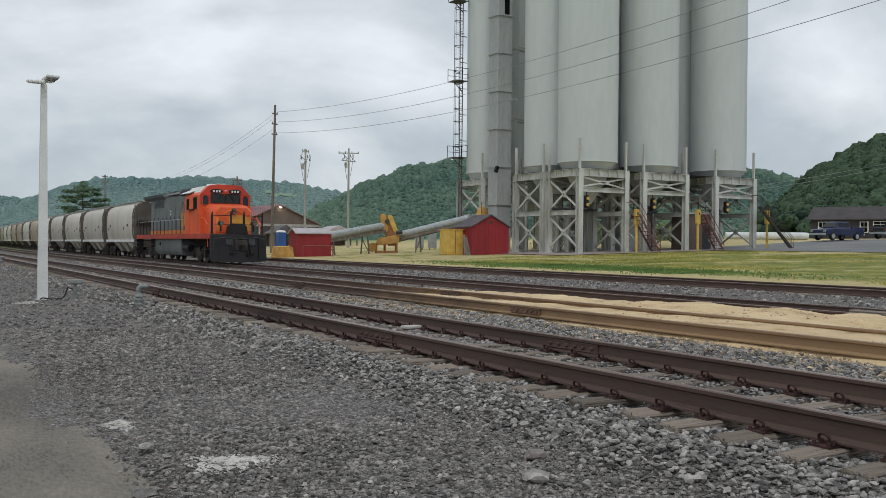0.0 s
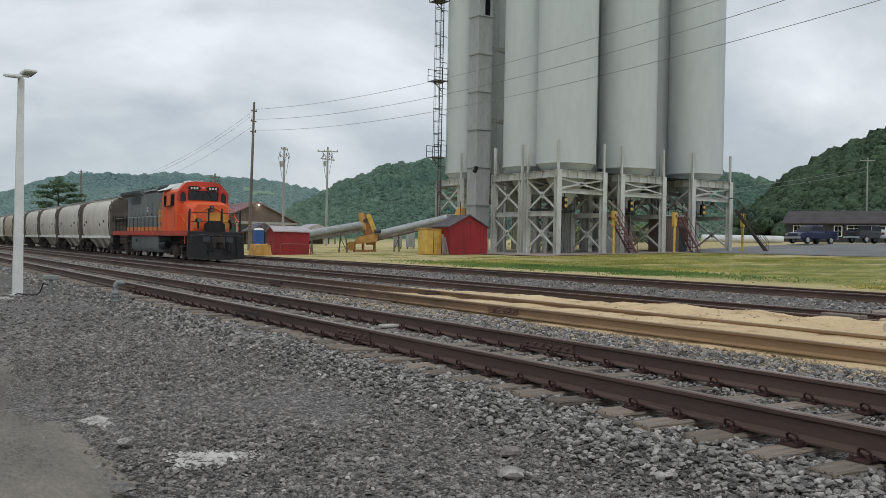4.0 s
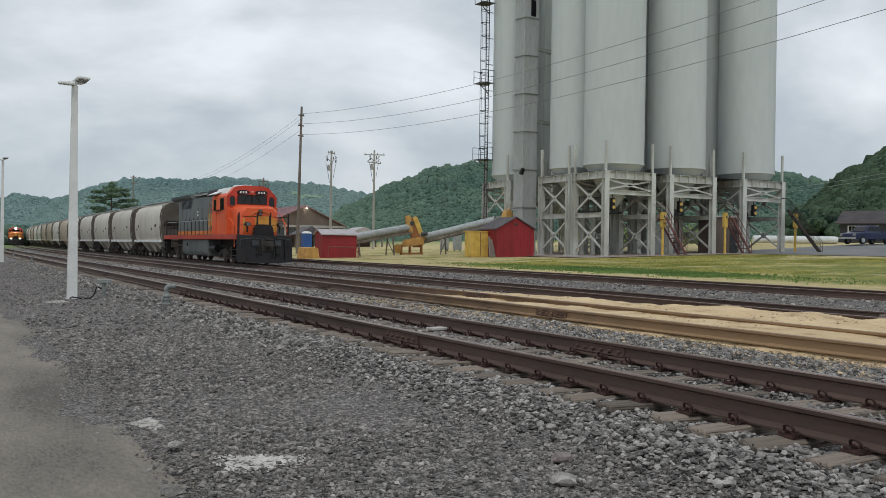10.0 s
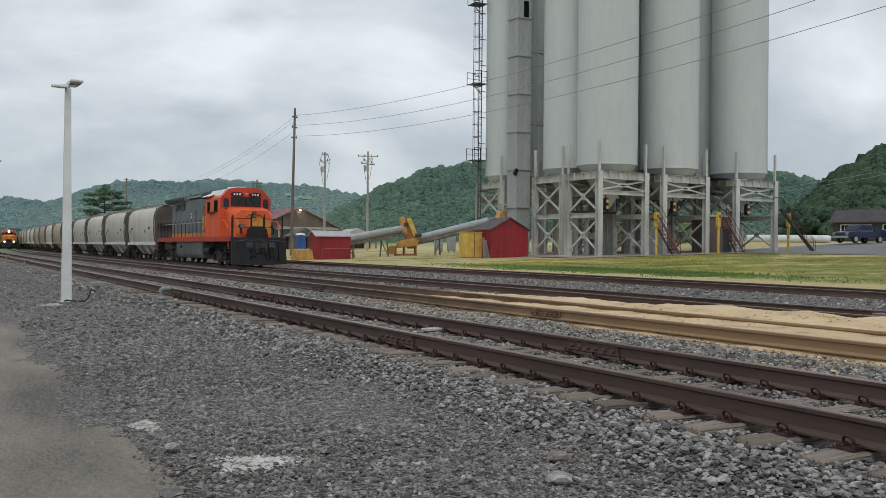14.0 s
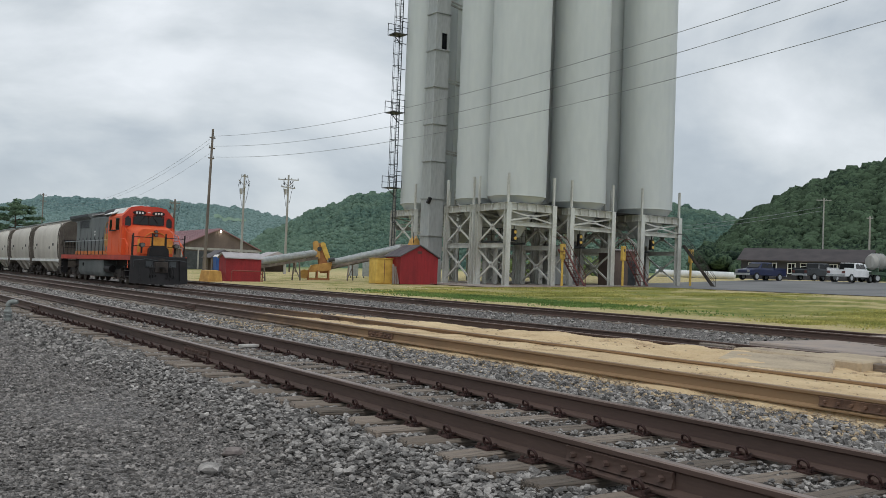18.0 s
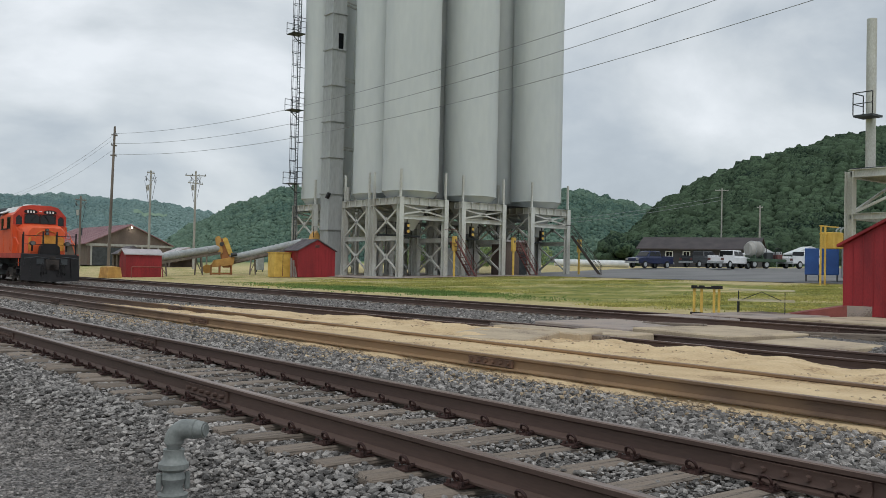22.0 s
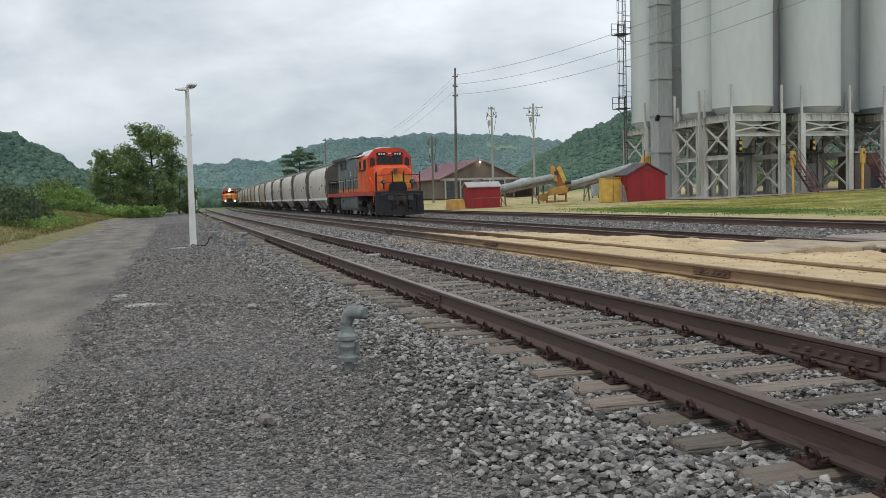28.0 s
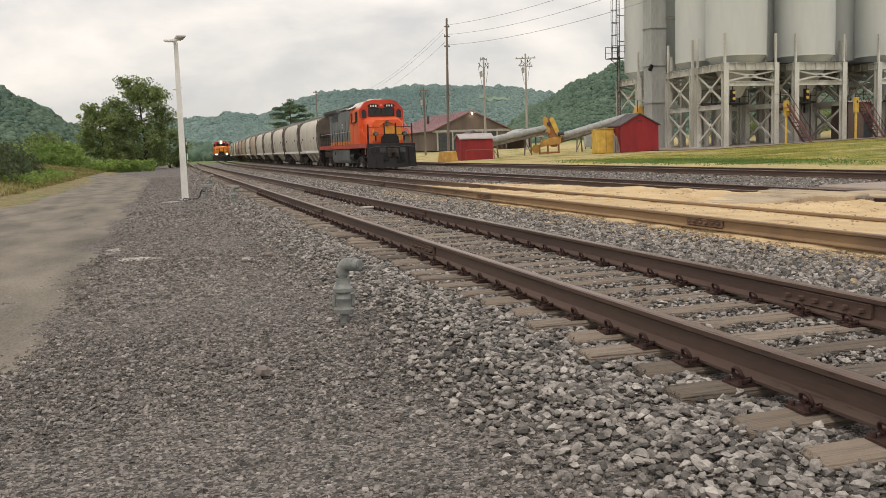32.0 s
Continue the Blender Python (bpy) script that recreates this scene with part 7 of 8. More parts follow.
def tank_trailer(m):
    """A drum tank and pumping gear on a low green flatbed trailer."""
    t = thing("tank_trailer", m, "dusty pale drum tank and pumping gear on a green flatbed trailer", "tank trailer", "vehicles on the lot")
    bm = bm_()
    span(bm, -3.0, 2.6, -1.15, 1.15, 0.75, 1.0)
    soften(bm, 0.02)
    bed = part("flatbed", bm, M["greenbed"], t)
    for s in (-1, 1):
        bm = bm_()
        span(bm, -3.0, 2.6, s * 1.16, s * 1.19, 0.7, 0.95)
        part("side_rail", bm, M["greenbed"], bed)
    bm = bm_()
    lathe(bm, [(0.2, -0.95), (0.6, -0.88), (0.8, -0.6), (0.86, 0), (0.8, 0.6), (0.6, 0.88), (0.2, 0.95)], 24)
    bmesh.ops.rotate(bm, verts=bm.verts, cent=(0, 0, 0), matrix=Matrix.Rotation(radians(90), 3, "Y"))
    bmesh.ops.translate(bm, verts=bm.verts, vec=(-1.3, 0, 1.98))
    drum = part("drum", bm, M["palepole"], t, "dusty pale drum")
    for x in (-1.75, -0.85):
        bm = bm_()
        pipe(bm, [(x, 0.86 * math.cos(a), 1.98 + 0.86 * math.sin(a)) for a in [math.tau * k / 24 for k in range(25)]], 0.025, 5)
        part("hoop", bm, M["galv"], drum)
    for x in (-1.8, -0.8):
        bm = bm_()
        prism(bm, [(-0.8, 1.0), (0.8, 1.0), (0.7, 1.4), (-0.7, 1.4)], "x", x - 0.06, x + 0.06)
        part("cradle", bm, M["greenbed"], t)
    for x, y, z, sx, sy, sz, mat in ((0.5, 0.2, 1.35, 0.9, 1.1, 0.7, "darksteel"), (1.5, -0.3, 1.25, 0.7, 0.9, 0.5, "stair"), (2.2, 0.4, 1.4, 0.5, 0.9, 0.8, "galv")):
        bm = bm_()
        box(bm, x, y, z, sx, sy, sz)
        soften(bm, 0.04)
        part("pump_unit", bm, M[mat], t)
    for pts in ([(-0.3, 0.5, 1.0), (-0.2, 0.5, 2.2), (-0.5, 0.4, 2.85), (-1.0, 0.2, 2.86)], [(0.9, -0.6, 1.0), (1.0, -0.6, 2.1), (1.5, -0.5, 2.2), (1.9, -0.4, 1.6)], [(0.5, 0.2, 1.7), (0.5, 0.2, 2.3)]):
        bm = bm_()
        pipe(bm, pts, 0.05, 6)
        part("hose_pipe", bm, M["black"], t)
    add_wheels(t, (-2.2, -0.6), 0.95, 0.42)
    return t


tank_trailer(on_lot(88.0, 50.2, -14))
pickup(on_lot(92.4, 48.3, -8), M["carwhite"], "white pickup truck parked behind the tank trailer")


def canopy_tent(m, w, label):
    t = thing("canvas_shelter", m, label, "shelter", "white canvas shelters")
    bm = bm_()
    prism(bm, [(-w / 2, 2.2), (w / 2, 2.2), (w / 2, 2.4), (0, 3.6), (-w / 2, 2.4)], "y", -2.2, 2.2)
    part("canvas_roof", bm, M["bag"], t)
    bm = bm_()
    for x in (-w / 2 + 0.1, w / 2 - 0.1):
        for y in (-2.1, 2.1):
            rod(bm, (x, y, 0), (x, y, 2.3), 0.05, None, 8)
    part("leg", bm, M["galv"], t)


canopy_tent(on_lot(95.6, 55.8, -38) @ Matrix.Scale(0.66, 4), 5.0, "white canvas shelter roof beside the trucks")
canopy_tent(on_lot(99.4, 52.2, -38) @ Matrix.Scale(0.7, 4), 6.0, "white canvas shelter roof beside the trucks")

bm = bm_()
pipe(bm, [(-9, 0, 0.75), (-8.4, 0, 0.8), (-4, 0.1, 0.82), (0, 0, 0.8), (5, -0.1, 0.82), (8.4, 0, 0.8), (9, 0, 0.7)], 0.8, 14)
for v in bm.verts:
    v.co.z = max(v.co.z, 0.0)
ob = new("silage_tube", mesh_of("silage_tube", bm, M["bag"], 50))
ob.matrix_basis = pose(84.6, 71.3, float(land(np.array(84.6), np.array(71.3))) + 0.02, 0, 0, -35) @ Matrix.Diagonal((0.5, 0.54, 0.54, 1))
tagged(ob, "long white plastic-wrapped tube lying at the lot's edge", "wrapped tube")


# ---- woodland ----
LEAF_V = np.array([(-0.5, 0, 0), (0, -0.32, 0.08), (0.5, 0, 0), (0, 0.32, 0.08)])


def leaves(name, centres, spreads, per, size, mat, seed, squash=0.8):
    """Many small folded leaves gathered round clump centres, as one mesh."""
    rs = np.random.RandomState(seed)
    C = np.repeat(np.asarray(centres), per, 0)
    W = np.repeat(np.asarray(spreads), per)
    n = len(C)
    v = rs.normal(0, 1, (n, 3))
    v /= np.linalg.norm(v, axis=1, keepdims=True)
    P = C + v * (W * rs.uniform(0.45, 1.0, n) ** 0.5)[:, None] * np.array([1, 1, squash])
    q = rs.normal(0, 1, (n, 4))
    q /= np.linalg.norm(q, axis=1, keepdims=True)
    w, x, y, z = q.T
    R = np.stack([1 - 2 * (y * y + z * z), 2 * (x * y - z * w), 2 * (x * z + y * w), 2 * (x * y + z * w), 1 - 2 * (x * x + z * z), 2 * (y * z - x * w), 2 * (x * z - y * w), 2 * (y * z + x * w), 1 - 2 * (x * x + y * y)], -1).reshape(n, 3, 3)
    V = np.einsum("nij,kj->nki", R, LEAF_V) * (size * rs.uniform(0.6, 1.4, n))[:, None, None] + P[:, None, :]
    F = (np.arange(n) * 4)[:, None] + np.array([[0, 1, 2, 3]])
    return raw(name, V.reshape(-1, 3), F, mat, False)


# ---- hills ----
M["meadow"] = material("pale_hill_meadow", lin(128, 150, 128), lin(114, 138, 116), 0.95, 0, 0.02, 0.4, 0, 0, world_space=True)


def ridge(name, az, elev, d_foot, d_top, mat, clump, count, seed, label, fine=True, add=0.0, field=None):
    """A wooded hill seen from the yard: bearings from +y in degrees, crest angles, foot and crest distance."""
    rs = np.random.RandomState(seed)
    elev = [e + add * min(1, e) for e in elev]
    A = np.linspace(az[0], az[-1], 160)
    S = np.linspace(0, 1.25, 16)
    AA, SS = np.meshgrid(A, S, indexing="ij")
    crest = np.tan(np.radians(np.interp(AA, az, elev)))
    D = d_foot + (d_top - d_foot) * SS
    rise = np.where(SS <= 1, np.sin(np.clip(SS, 0, 1) * math.pi / 2) ** 1.15, 1 - (SS - 1) * 1.2)
    H = crest * d_top * rise
    H += d_top * 0.0035 * wave(AA * 3, SS * 6, 1.0, seed) * np.clip(SS * 2, 0, 1) - 1.5
    X, Y = 2 + D * np.sin(np.radians(AA)), D * np.cos(np.radians(AA))
    V = np.stack([X, Y, H], -1).reshape(-1, 3)
    I = np.arange(V.shape[0]).reshape(AA.shape)
    F = np.stack([I[:-1, :-1], I[1:, :-1], I[1:, 1:], I[:-1, 1:]], -1).reshape(-1, 4)
    tagged(new(name, raw(name, V, F, mat, True)), label, "hill", kind="structure")
    u, s = rs.uniform(0, 1, count), rs.uniform(0, 1.02, count) ** 0.8
    a = az[0] + (az[-1] - az[0]) * u
    c = np.tan(np.radians(np.interp(a, az, elev)))
    d = d_foot + (d_top - d_foot) * s
    h = c * d_top * np.sin(np.clip(s, 0, 1) * math.pi / 2) ** 1.15 + d_top * 0.0035 * wave(a * 3, s * 6, 1.0, seed) * np.clip(s * 2, 0, 1) - 1.5
    size = clump * rs.uniform(0.45, 1.0, count) ** 1.3 * (0.6 + 0.4 * s)
    size[::17] *= 1.35
    P = np.stack([2 + d * np.sin(np.radians(a)), d * np.cos(np.radians(a)), h + size * (0.28 if clump < 2 else 0.08)], -1)
    if field:
        inside = (a > field[0]) & (a < field[1]) & (s > field[2]) & (s < field[3])
        P, size = P[~inside], size[~inside]
        fa, fs = np.meshgrid(np.linspace(field[0], field[1], 24), np.linspace(field[2], field[3], 12), indexing="ij")
        fd = d_foot + (d_top - d_foot) * fs
        fh = np.tan(np.radians(np.interp(fa, az, elev))) * d_top * np.sin(fs * math.pi / 2) ** 1.15 + d_top * 0.0035 * wave(fa * 3, fs * 6, 1.0, seed) * np.clip(fs * 2, 0, 1) - 0.4
        fv = np.stack([2 + fd * np.sin(np.radians(fa)), fd * np.cos(np.radians(fa)), fh], -1).reshape(-1, 3)
        fi = np.arange(24 * 12).reshape(24, 12)
        ff = np.stack([fi[:-1, :-1], fi[1:, :-1], fi[1:, 1:], fi[:-1, 1:]], -1).reshape(-1, 4)
        tagged(new("field", raw("field", fv, ff, M["meadow"], True)), "pale green clearing on the wooded ridge", "field", kind="structure")
    me = spread(name + "_canopy", P, size, mat, 0.95, 0.26, seed, fine=fine, smooth=True, tall=True)
    tagged(new("woodland", me), "dense summer woodland covering the hill", "woodland", kind="stuff")


ridge("hill_west", (-40, -22, -9.8, -6.9, -4.5, -1.2, 3.0), (6.6, 5.9, 3.95, 2.85, 1.4, 0.4, 0.1), 260, 560, M["wood_far_haze"], 2.0, 24000, 3, "wooded hill beyond the road", False, 0.55)
ridge("hill_north", (-4, 1.1, 4.4, 6.1, 9, 14), (1.2, 1.85, 2.15, 2.05, 1.8, 1.4), 1500, 2400, M["wood_haze"], 5, 7000, 4, "remote wooded ridge", False, 0.3)
ridge("hill_mid", (4.0, 6.1, 8, 9.6, 14.8, 19, 23.5, 27, 34), (0.7, 1.8, 2.7, 3.15, 3.4, 3.25, 2.8, 2.4, 1.8), 700, 1250, M["wood_haze"], 2.2, 32000, 5, "broad wooded ridge behind the train", False, 0.45, (19.3, 21.2, 0.50, 0.545))
ridge("hill_east", (19.5, 22.3, 24.8, 27.8, 31.4, 36.4, 42.4, 46.4, 50.4, 54), (0.2, 1.6, 2.9, 4.1, 4.65, 4.9, 4.75, 4.45, 3.6, 2.6), 330, 760, M["wood_far_haze"], 2.3, 30000, 6, "wooded hill behind the silos", False, 0.5)
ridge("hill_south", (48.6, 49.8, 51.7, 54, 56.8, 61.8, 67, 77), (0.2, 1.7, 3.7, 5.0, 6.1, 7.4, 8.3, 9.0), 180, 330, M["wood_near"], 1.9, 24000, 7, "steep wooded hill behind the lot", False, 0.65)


# ---- low woods ----
def low_woods(name, n, az, dist, rise, size, mat, seed, label):
    """A belt of rounded crowns between two bearings and distances."""
    rs = np.random.RandomState(seed)
    a, d = rs.uniform(az[0], az[1], n), rs.uniform(dist[0], dist[1], n)
    z = rs.uniform(0, 1, n) ** 1.4 * (rise[0] + (rise[1] - rise[0]) * (d - dist[0]) / (dist[1] - dist[0]))
    P = np.stack([2 + d * np.sin(np.radians(a)), d * np.cos(np.radians(a)), z], -1)
    me = spread(name, P, rs.uniform(size[0], size[1], n), mat, 1.0, 0.2, seed, fine=True, smooth=True)
    tagged(new(name, me), label, "woodland", kind="stuff")


low_woods("valley_woods", 1500, (-9, 14), (250, 480), (2.0, 7.5), (1.3, 2.6), M["wood_far_haze"], 12, "low woods across the end of the valley")
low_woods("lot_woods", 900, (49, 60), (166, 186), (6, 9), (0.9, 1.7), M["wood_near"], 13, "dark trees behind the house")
low_woods("field_woods", 500, (16, 33), (190, 300), (2.0, 4.5), (0.9, 1.8), M["wood_far_haze"], 14, "hedgerow trees beyond the barn")


# ---- trees and weeds ----
def tree(x, y, base, h, crown_w, mat, label, seed, clumps=150, per=46, leaf=0.26, low=0.2, tiers=False):
    """Tapered trunk, forking limbs and a loose crown of leaf clumps at the twig ends."""
    rs = random.Random(seed)
    t = thing("tree", pose(x, y, base), label, "tree", "trees round the yard")
    bm = bm_()
    top = Vector((rs.uniform(-0.5, 0.5), rs.uniform(-0.5, 0.5), h * 0.86))
    rings = []
    for k, p in enumerate([Vector((0, 0, -0.1)), Vector((0.1, 0, h * 0.3)), Vector((top.x * 0.6, top.y * 0.6, h * 0.6)), top]):
        r = h * 0.024 * (1 - 0.29 * k)
        rings.append([(p.x + r * math.cos(a), p.y + r * math.sin(a), p.z) for a in [j * math.tau / 9 for j in range(9)]])
    loft(bm, rings)
    part("trunk", bm, M["bark"], t)
    ends, bm = [], bm_()
    n_limb = 20 if tiers else 13
    for k in range(n_limb):
        f = k / (n_limb - 1)
        a = k * 2.4 + rs.uniform(-0.5, 0.5)
        z0 = h * (low + (0.84 - low) * f)
        if tiers:
            reach, lift = crown_w * (0.25 + 1.0 * math.sin(math.pi * (0.22 + 0.72 * f))) * rs.uniform(0.75, 1.1), h * 0.03
        else:
            reach, lift = crown_w * (0.5 + 0.5 * math.sin(math.pi * (0.15 + 0.7 * f))) * rs.uniform(0.6, 1.15), h * rs.uniform(0.06, 0.17)
        end = Vector((math.cos(a) * reach, math.sin(a) * reach, z0 + lift))
        start = Vector((top.x * z0 / h, top.y * z0 / h, z0 - h * (0.0 if tiers else 0.06)))
        knee = start.lerp(end, 0.5) + Vector((0, 0, -0.02 * h))
        pipe(bm, [tuple(start), tuple(knee), tuple(end)], h * 0.0065, 5)
        for j in range(3):
            b = a + rs.uniform(-1.0, 1.0)
            s0 = start.lerp(end, rs.uniform(0.4, 0.85))
            e2 = s0 + Vector((math.cos(b), math.sin(b), rs.uniform(-0.1, 0.5) * (0.2 if tiers else 1))) * crown_w * rs.uniform(0.2, 0.42)
            pipe(bm, [tuple(s0), tuple(s0.lerp(e2, 0.5)), tuple(e2)], h * 0.003, 4)
            ends.append((s0, e2))
        ends.append((start.lerp(end, 0.45), end))
    ends += [(top * 0.85, top * 1.06)] * 5
    part("branchwork", bm, M["bark"], t)
    centres, sizes = [], []
    for k in range(clumps):
        s0, e2 = ends[k % len(ends)]
        p = s0.lerp(e2, rs.uniform(0.0, 1.12))
        w = crown_w * rs.uniform(0.09, 0.2)
        if k % 5 < 2 and not tiers:
            f, a = rs.uniform(0.05, 1.0), rs.uniform(0, math.tau)
            q = crown_w * (0.3 + 0.6 * math.sin(math.pi * (0.12 + 0.78 * f))) * rs.uniform(0.35, 1.0)
            p = Vector((math.cos(a) * q, math.sin(a) * q, h * (low + (0.98 - low) * f)))
        centres.append((p.x + rs.gauss(0, w * 0.6), p.y + rs.gauss(0, w * 0.6), p.z + rs.gauss(0, w * (0.15 if tiers else 0.6))))
        sizes.append(w)
    ob = new("crown", leaves("crown", centres, sizes, per, leaf, mat, seed, 0.4 if tiers else 0.85))
    ob.parent = t
    return t


tree(1.0, 112, 0.0, 10.8, 3.5, M["leaf"], "large broadleaf tree with a loose open crown by the road's bend", 4, 560, 44, 0.24, 0.1)
tree(-3.7, 110, 0.3, 7.3, 3.0, M["leaf"], "rounded broadleaf tree with a slim trunk at the meadow's edge", 8, 330, 44, 0.24, 0.14)
tree(3.9, 120, 0.0, 5.4, 2.6, M["leaf"], "small broadleaf tree by the track", 6, 200, 44, 0.24, 0.05)
tree(-1.6, 120, 0.0, 3.2, 2.2, M["leaf"], "low spreading tree between two taller ones", 5, 200, 44, 0.24, 0.05)
tree(-10.0, 112, 0.2, 4.2, 3.4, M["leaf"], "low broadleaf tree at the meadow's edge", 9, 200, 44, 0.24, 0.05)
tree(21.6, 131, 0.2, 9.7, 3.0, M["pine"], "dark pine with layered branches behind the hopper cars", 7, 520, 40, 0.22, 0.3, True)


def thicket(name, x0, x1, y0, y1, h, n, size, mat, seed, label, per=60, leaf=0.2):
    rs = np.random.RandomState(seed)
    C = np.stack([rs.uniform(x0, x1, n), rs.uniform(y0, y1, n), np.zeros(n)], -1)
    C[:, 2] = land(C[:, 0], C[:, 1]) + h * rs.uniform(0.1, 0.85, n)
    tagged(new(name, leaves(name, C, size * rs.uniform(0.6, 1.3, n), per, leaf, mat, seed, 0.9)), label, "bushes", kind="stuff")


thicket("weeds", -16, 2.2, 94, 98, 1.2, 300, 0.42, M["weed"], 21, "belt of tall green weeds across the road's bend", 70, 0.2)
thicket("shrubs", -12, -5.5, 97, 102, 2.4, 110, 0.6, M["weed"], 22, "bright green shrubs behind the weeds", 80, 0.24)
thicket("shrubs", -8.8, -4.2, 42, 56, 2.1, 190, 0.55, M["darkleaf"], 23, "dark shrubs on the bank beside the road", 90, 0.16)
thicket("weeds", -5.6, -3.2, 42, 66, 0.45, 60, 0.3, M["weed"], 24, "weeds on the bank beside the road", 70, 0.12)
thicket("shrubs", 24, 33, 100, 112, 1.6, 60, 0.9, M["weed"], 25, "green shrubs beside the barn", 80, 0.25)
thicket("shrubs", 70, 92, 84, 98, 2.2, 100, 1.2, M["leaf"], 26, "dark shrubs behind the silos", 80, 0.35)
thicket("shrubs", -30, -13, 84, 108, 1.2, 110, 0.8, M["leaf"], 27, "dark shrubs across the meadow", 80, 0.32)


def grass(name, n, sampler, height, mat, seed, label):
    """Single bent blades scattered over a stretch of ground, as one mesh."""
    rs = np.random.RandomState(seed)
    P = sampler(rs, n)
    n = len(P)
    a = rs.uniform(0, 6.283, n)
    hh = height * rs.uniform(0.5, 1.3, n)
    w = 0.012 + 0.012 * rs.uniform(0, 1, n) + 0.0007 * np.hypot(P[:, 0], P[:, 1])
    dx, dy = np.cos(a), np.sin(a)
    lean = rs.uniform(0.1, 0.6, n) * hh
    z = land(P[:, 0], P[:, 1])
    V = np.zeros((n, 3, 3))
    for k, s in ((0, -1), (1, 1)):
        V[:, k, 0], V[:, k, 1], V[:, k, 2] = P[:, 0] - s * dy * w, P[:, 1] + s * dx * w, z - 0.02
    V[:, 2, 0], V[:, 2, 1], V[:, 2, 2] = P[:, 0] + dx * lean, P[:, 1] + dy * lean, z + hh
    F = (np.arange(n) * 3)[:, None] + np.array([[0, 1, 2]])
    tagged(new(name, raw(name, V.reshape(-1, 3), F, mat, False)), label, "grass", kind="stuff")


M["blade"] = material("short_yellow_green_grass", lin(202, 192, 116), lin(136, 142, 70), 0.8, 0, 0.35, 3, 0, 0, vary=0.3, island=True, world_space=True, thin=0.35)
M["meadowblade"] = material("rank_meadow_grass", lin(156, 146, 94), lin(106, 106, 60), 0.8, 0, 0.35, 3, 0, 0, vary=0.35, island=True, world_space=True, thin=0.3)
M["lush"] = material("lush_green_grass", lin(120, 146, 76), lin(80, 110, 50), 0.8, 0, 0.4, 3, 0, 0, vary=0.25, island=True, world_space=True)


def berm_points(rs, n):
    """Soft tussocks of uneven size on the verge, thinning out over its sandy bands."""
    C = np.stack([rs.uniform(28.4, 57, 900), rs.uniform(6, 58, 900)], -1)
    C = C[wave(C[:, 0], C[:, 1], 0.25, 31) > 0.1]
    k = rs.randint(0, len(C), n)
    P = C[k] + rs.normal(0, 1, (n, 2)) * (0.25 + 0.9 * (k % 7) / 7)[:, None]
    return P[(P[:, 0] > 27.8) & ~((P[:, 0] > 58) & (P[:, 1] > 20))]


grass("grass", 80000, berm_points, 0.05, M["blade"], 41, "thin yellow-green grass on the sandy verge")
grass("grass", 26000, lambda rs, n: np.stack([rs.normal(30.3, 1.0, n), rs.normal(37, 5.0, n)], -1), 0.06, M["lush"], 42, "lush green grass strip on the verge")
grass("grass", 26000, lambda rs, n: np.stack([-2.6 - rs.uniform(0, 1, n) ** 1.2 * 10, rs.uniform(2, 95, n)], -1)[wave(np.linspace(0, 90, n), np.linspace(0, 40, n), 0.6, 44) > -0.4], 0.12, M["meadowblade"], 43, "meadow grass beside the road")


# ---- sand and crushed stone ----
def sand_height(X, Y):
    base = land(X, Y)
    along = np.interp(Y, [-14, -8, 8, 18, 27, 34], [0.7, 1.0, 1.0, 0.72, 0.35, 0.0])
    rough = 0.05 * wave(X, Y, 1.6, 51) + 0.03 * wave(X, Y, 4.5, 52)
    bed = np.interp(X, [9.7, 10.4, 10.72, 10.85, 11.5, 12.1, 12.3, 13.2, 14.6, 16.0, 16.7, 17.0], [-0.1, 0.02, 0.1, 0.25, 0.25, 0.25, 0.26, 0.24, 0.24, 0.2, 0.1, 0.02])
    mound = 0.09 * np.exp(-((X - 14.8) / 0.9) ** 2 - ((Y - 10.0) / 2.5) ** 2) + 0.06 * np.exp(-((X - 15.0) / 0.9) ** 2 - ((Y - 3.5) / 2.2) ** 2)
    mound = mound + sum(a * np.exp(-((X - mx) / 0.7) ** 2 - ((Y - my) / 1.3) ** 2) for mx, my, a in ((14.6, 13.2, 0.12), (15.2, 15.6, 0.10), (14.4, 18.2, 0.09), (15.6, 11.6, 0.08), (14.7, 21.0, 0.06)))
    z = base - 0.07 + (bed + mound + rough * (0.5 + (X > 12.4))) * along * 1.1
    gauge = (X > 10.75) & (X < 12.19)
    z = np.where(gauge, np.minimum(z, 0.205 + 0.012 * wave(X, Y, 3.0, 55)), z)
    bare = np.clip((8.2 - Y) / 1.2, 0, 1) * np.clip((X - 16.2) / 0.6, 0, 1)
    z = z - 0.16 * bare
    z = np.where((X > 16.7), np.minimum(z, 0.05), z)
    return np.where((X < 10.7) | (X > 12.3), z, np.minimum(z, 0.22))


tagged(new("sand", sheet("sand", np.linspace(9.6, 17.0, 110), np.linspace(-14, 34, 420), sand_height, M["sand"])),
       "pale yellow sand spilled over the tracks", "sand", kind="structure")

# worn crossing between the far tracks: broken slabs and timbers with sand over them
t = thing("crossing", pose(0, 0, 0), "worn concrete slabs and timbers of a crossing between the tracks", "crossing", kind="structure")
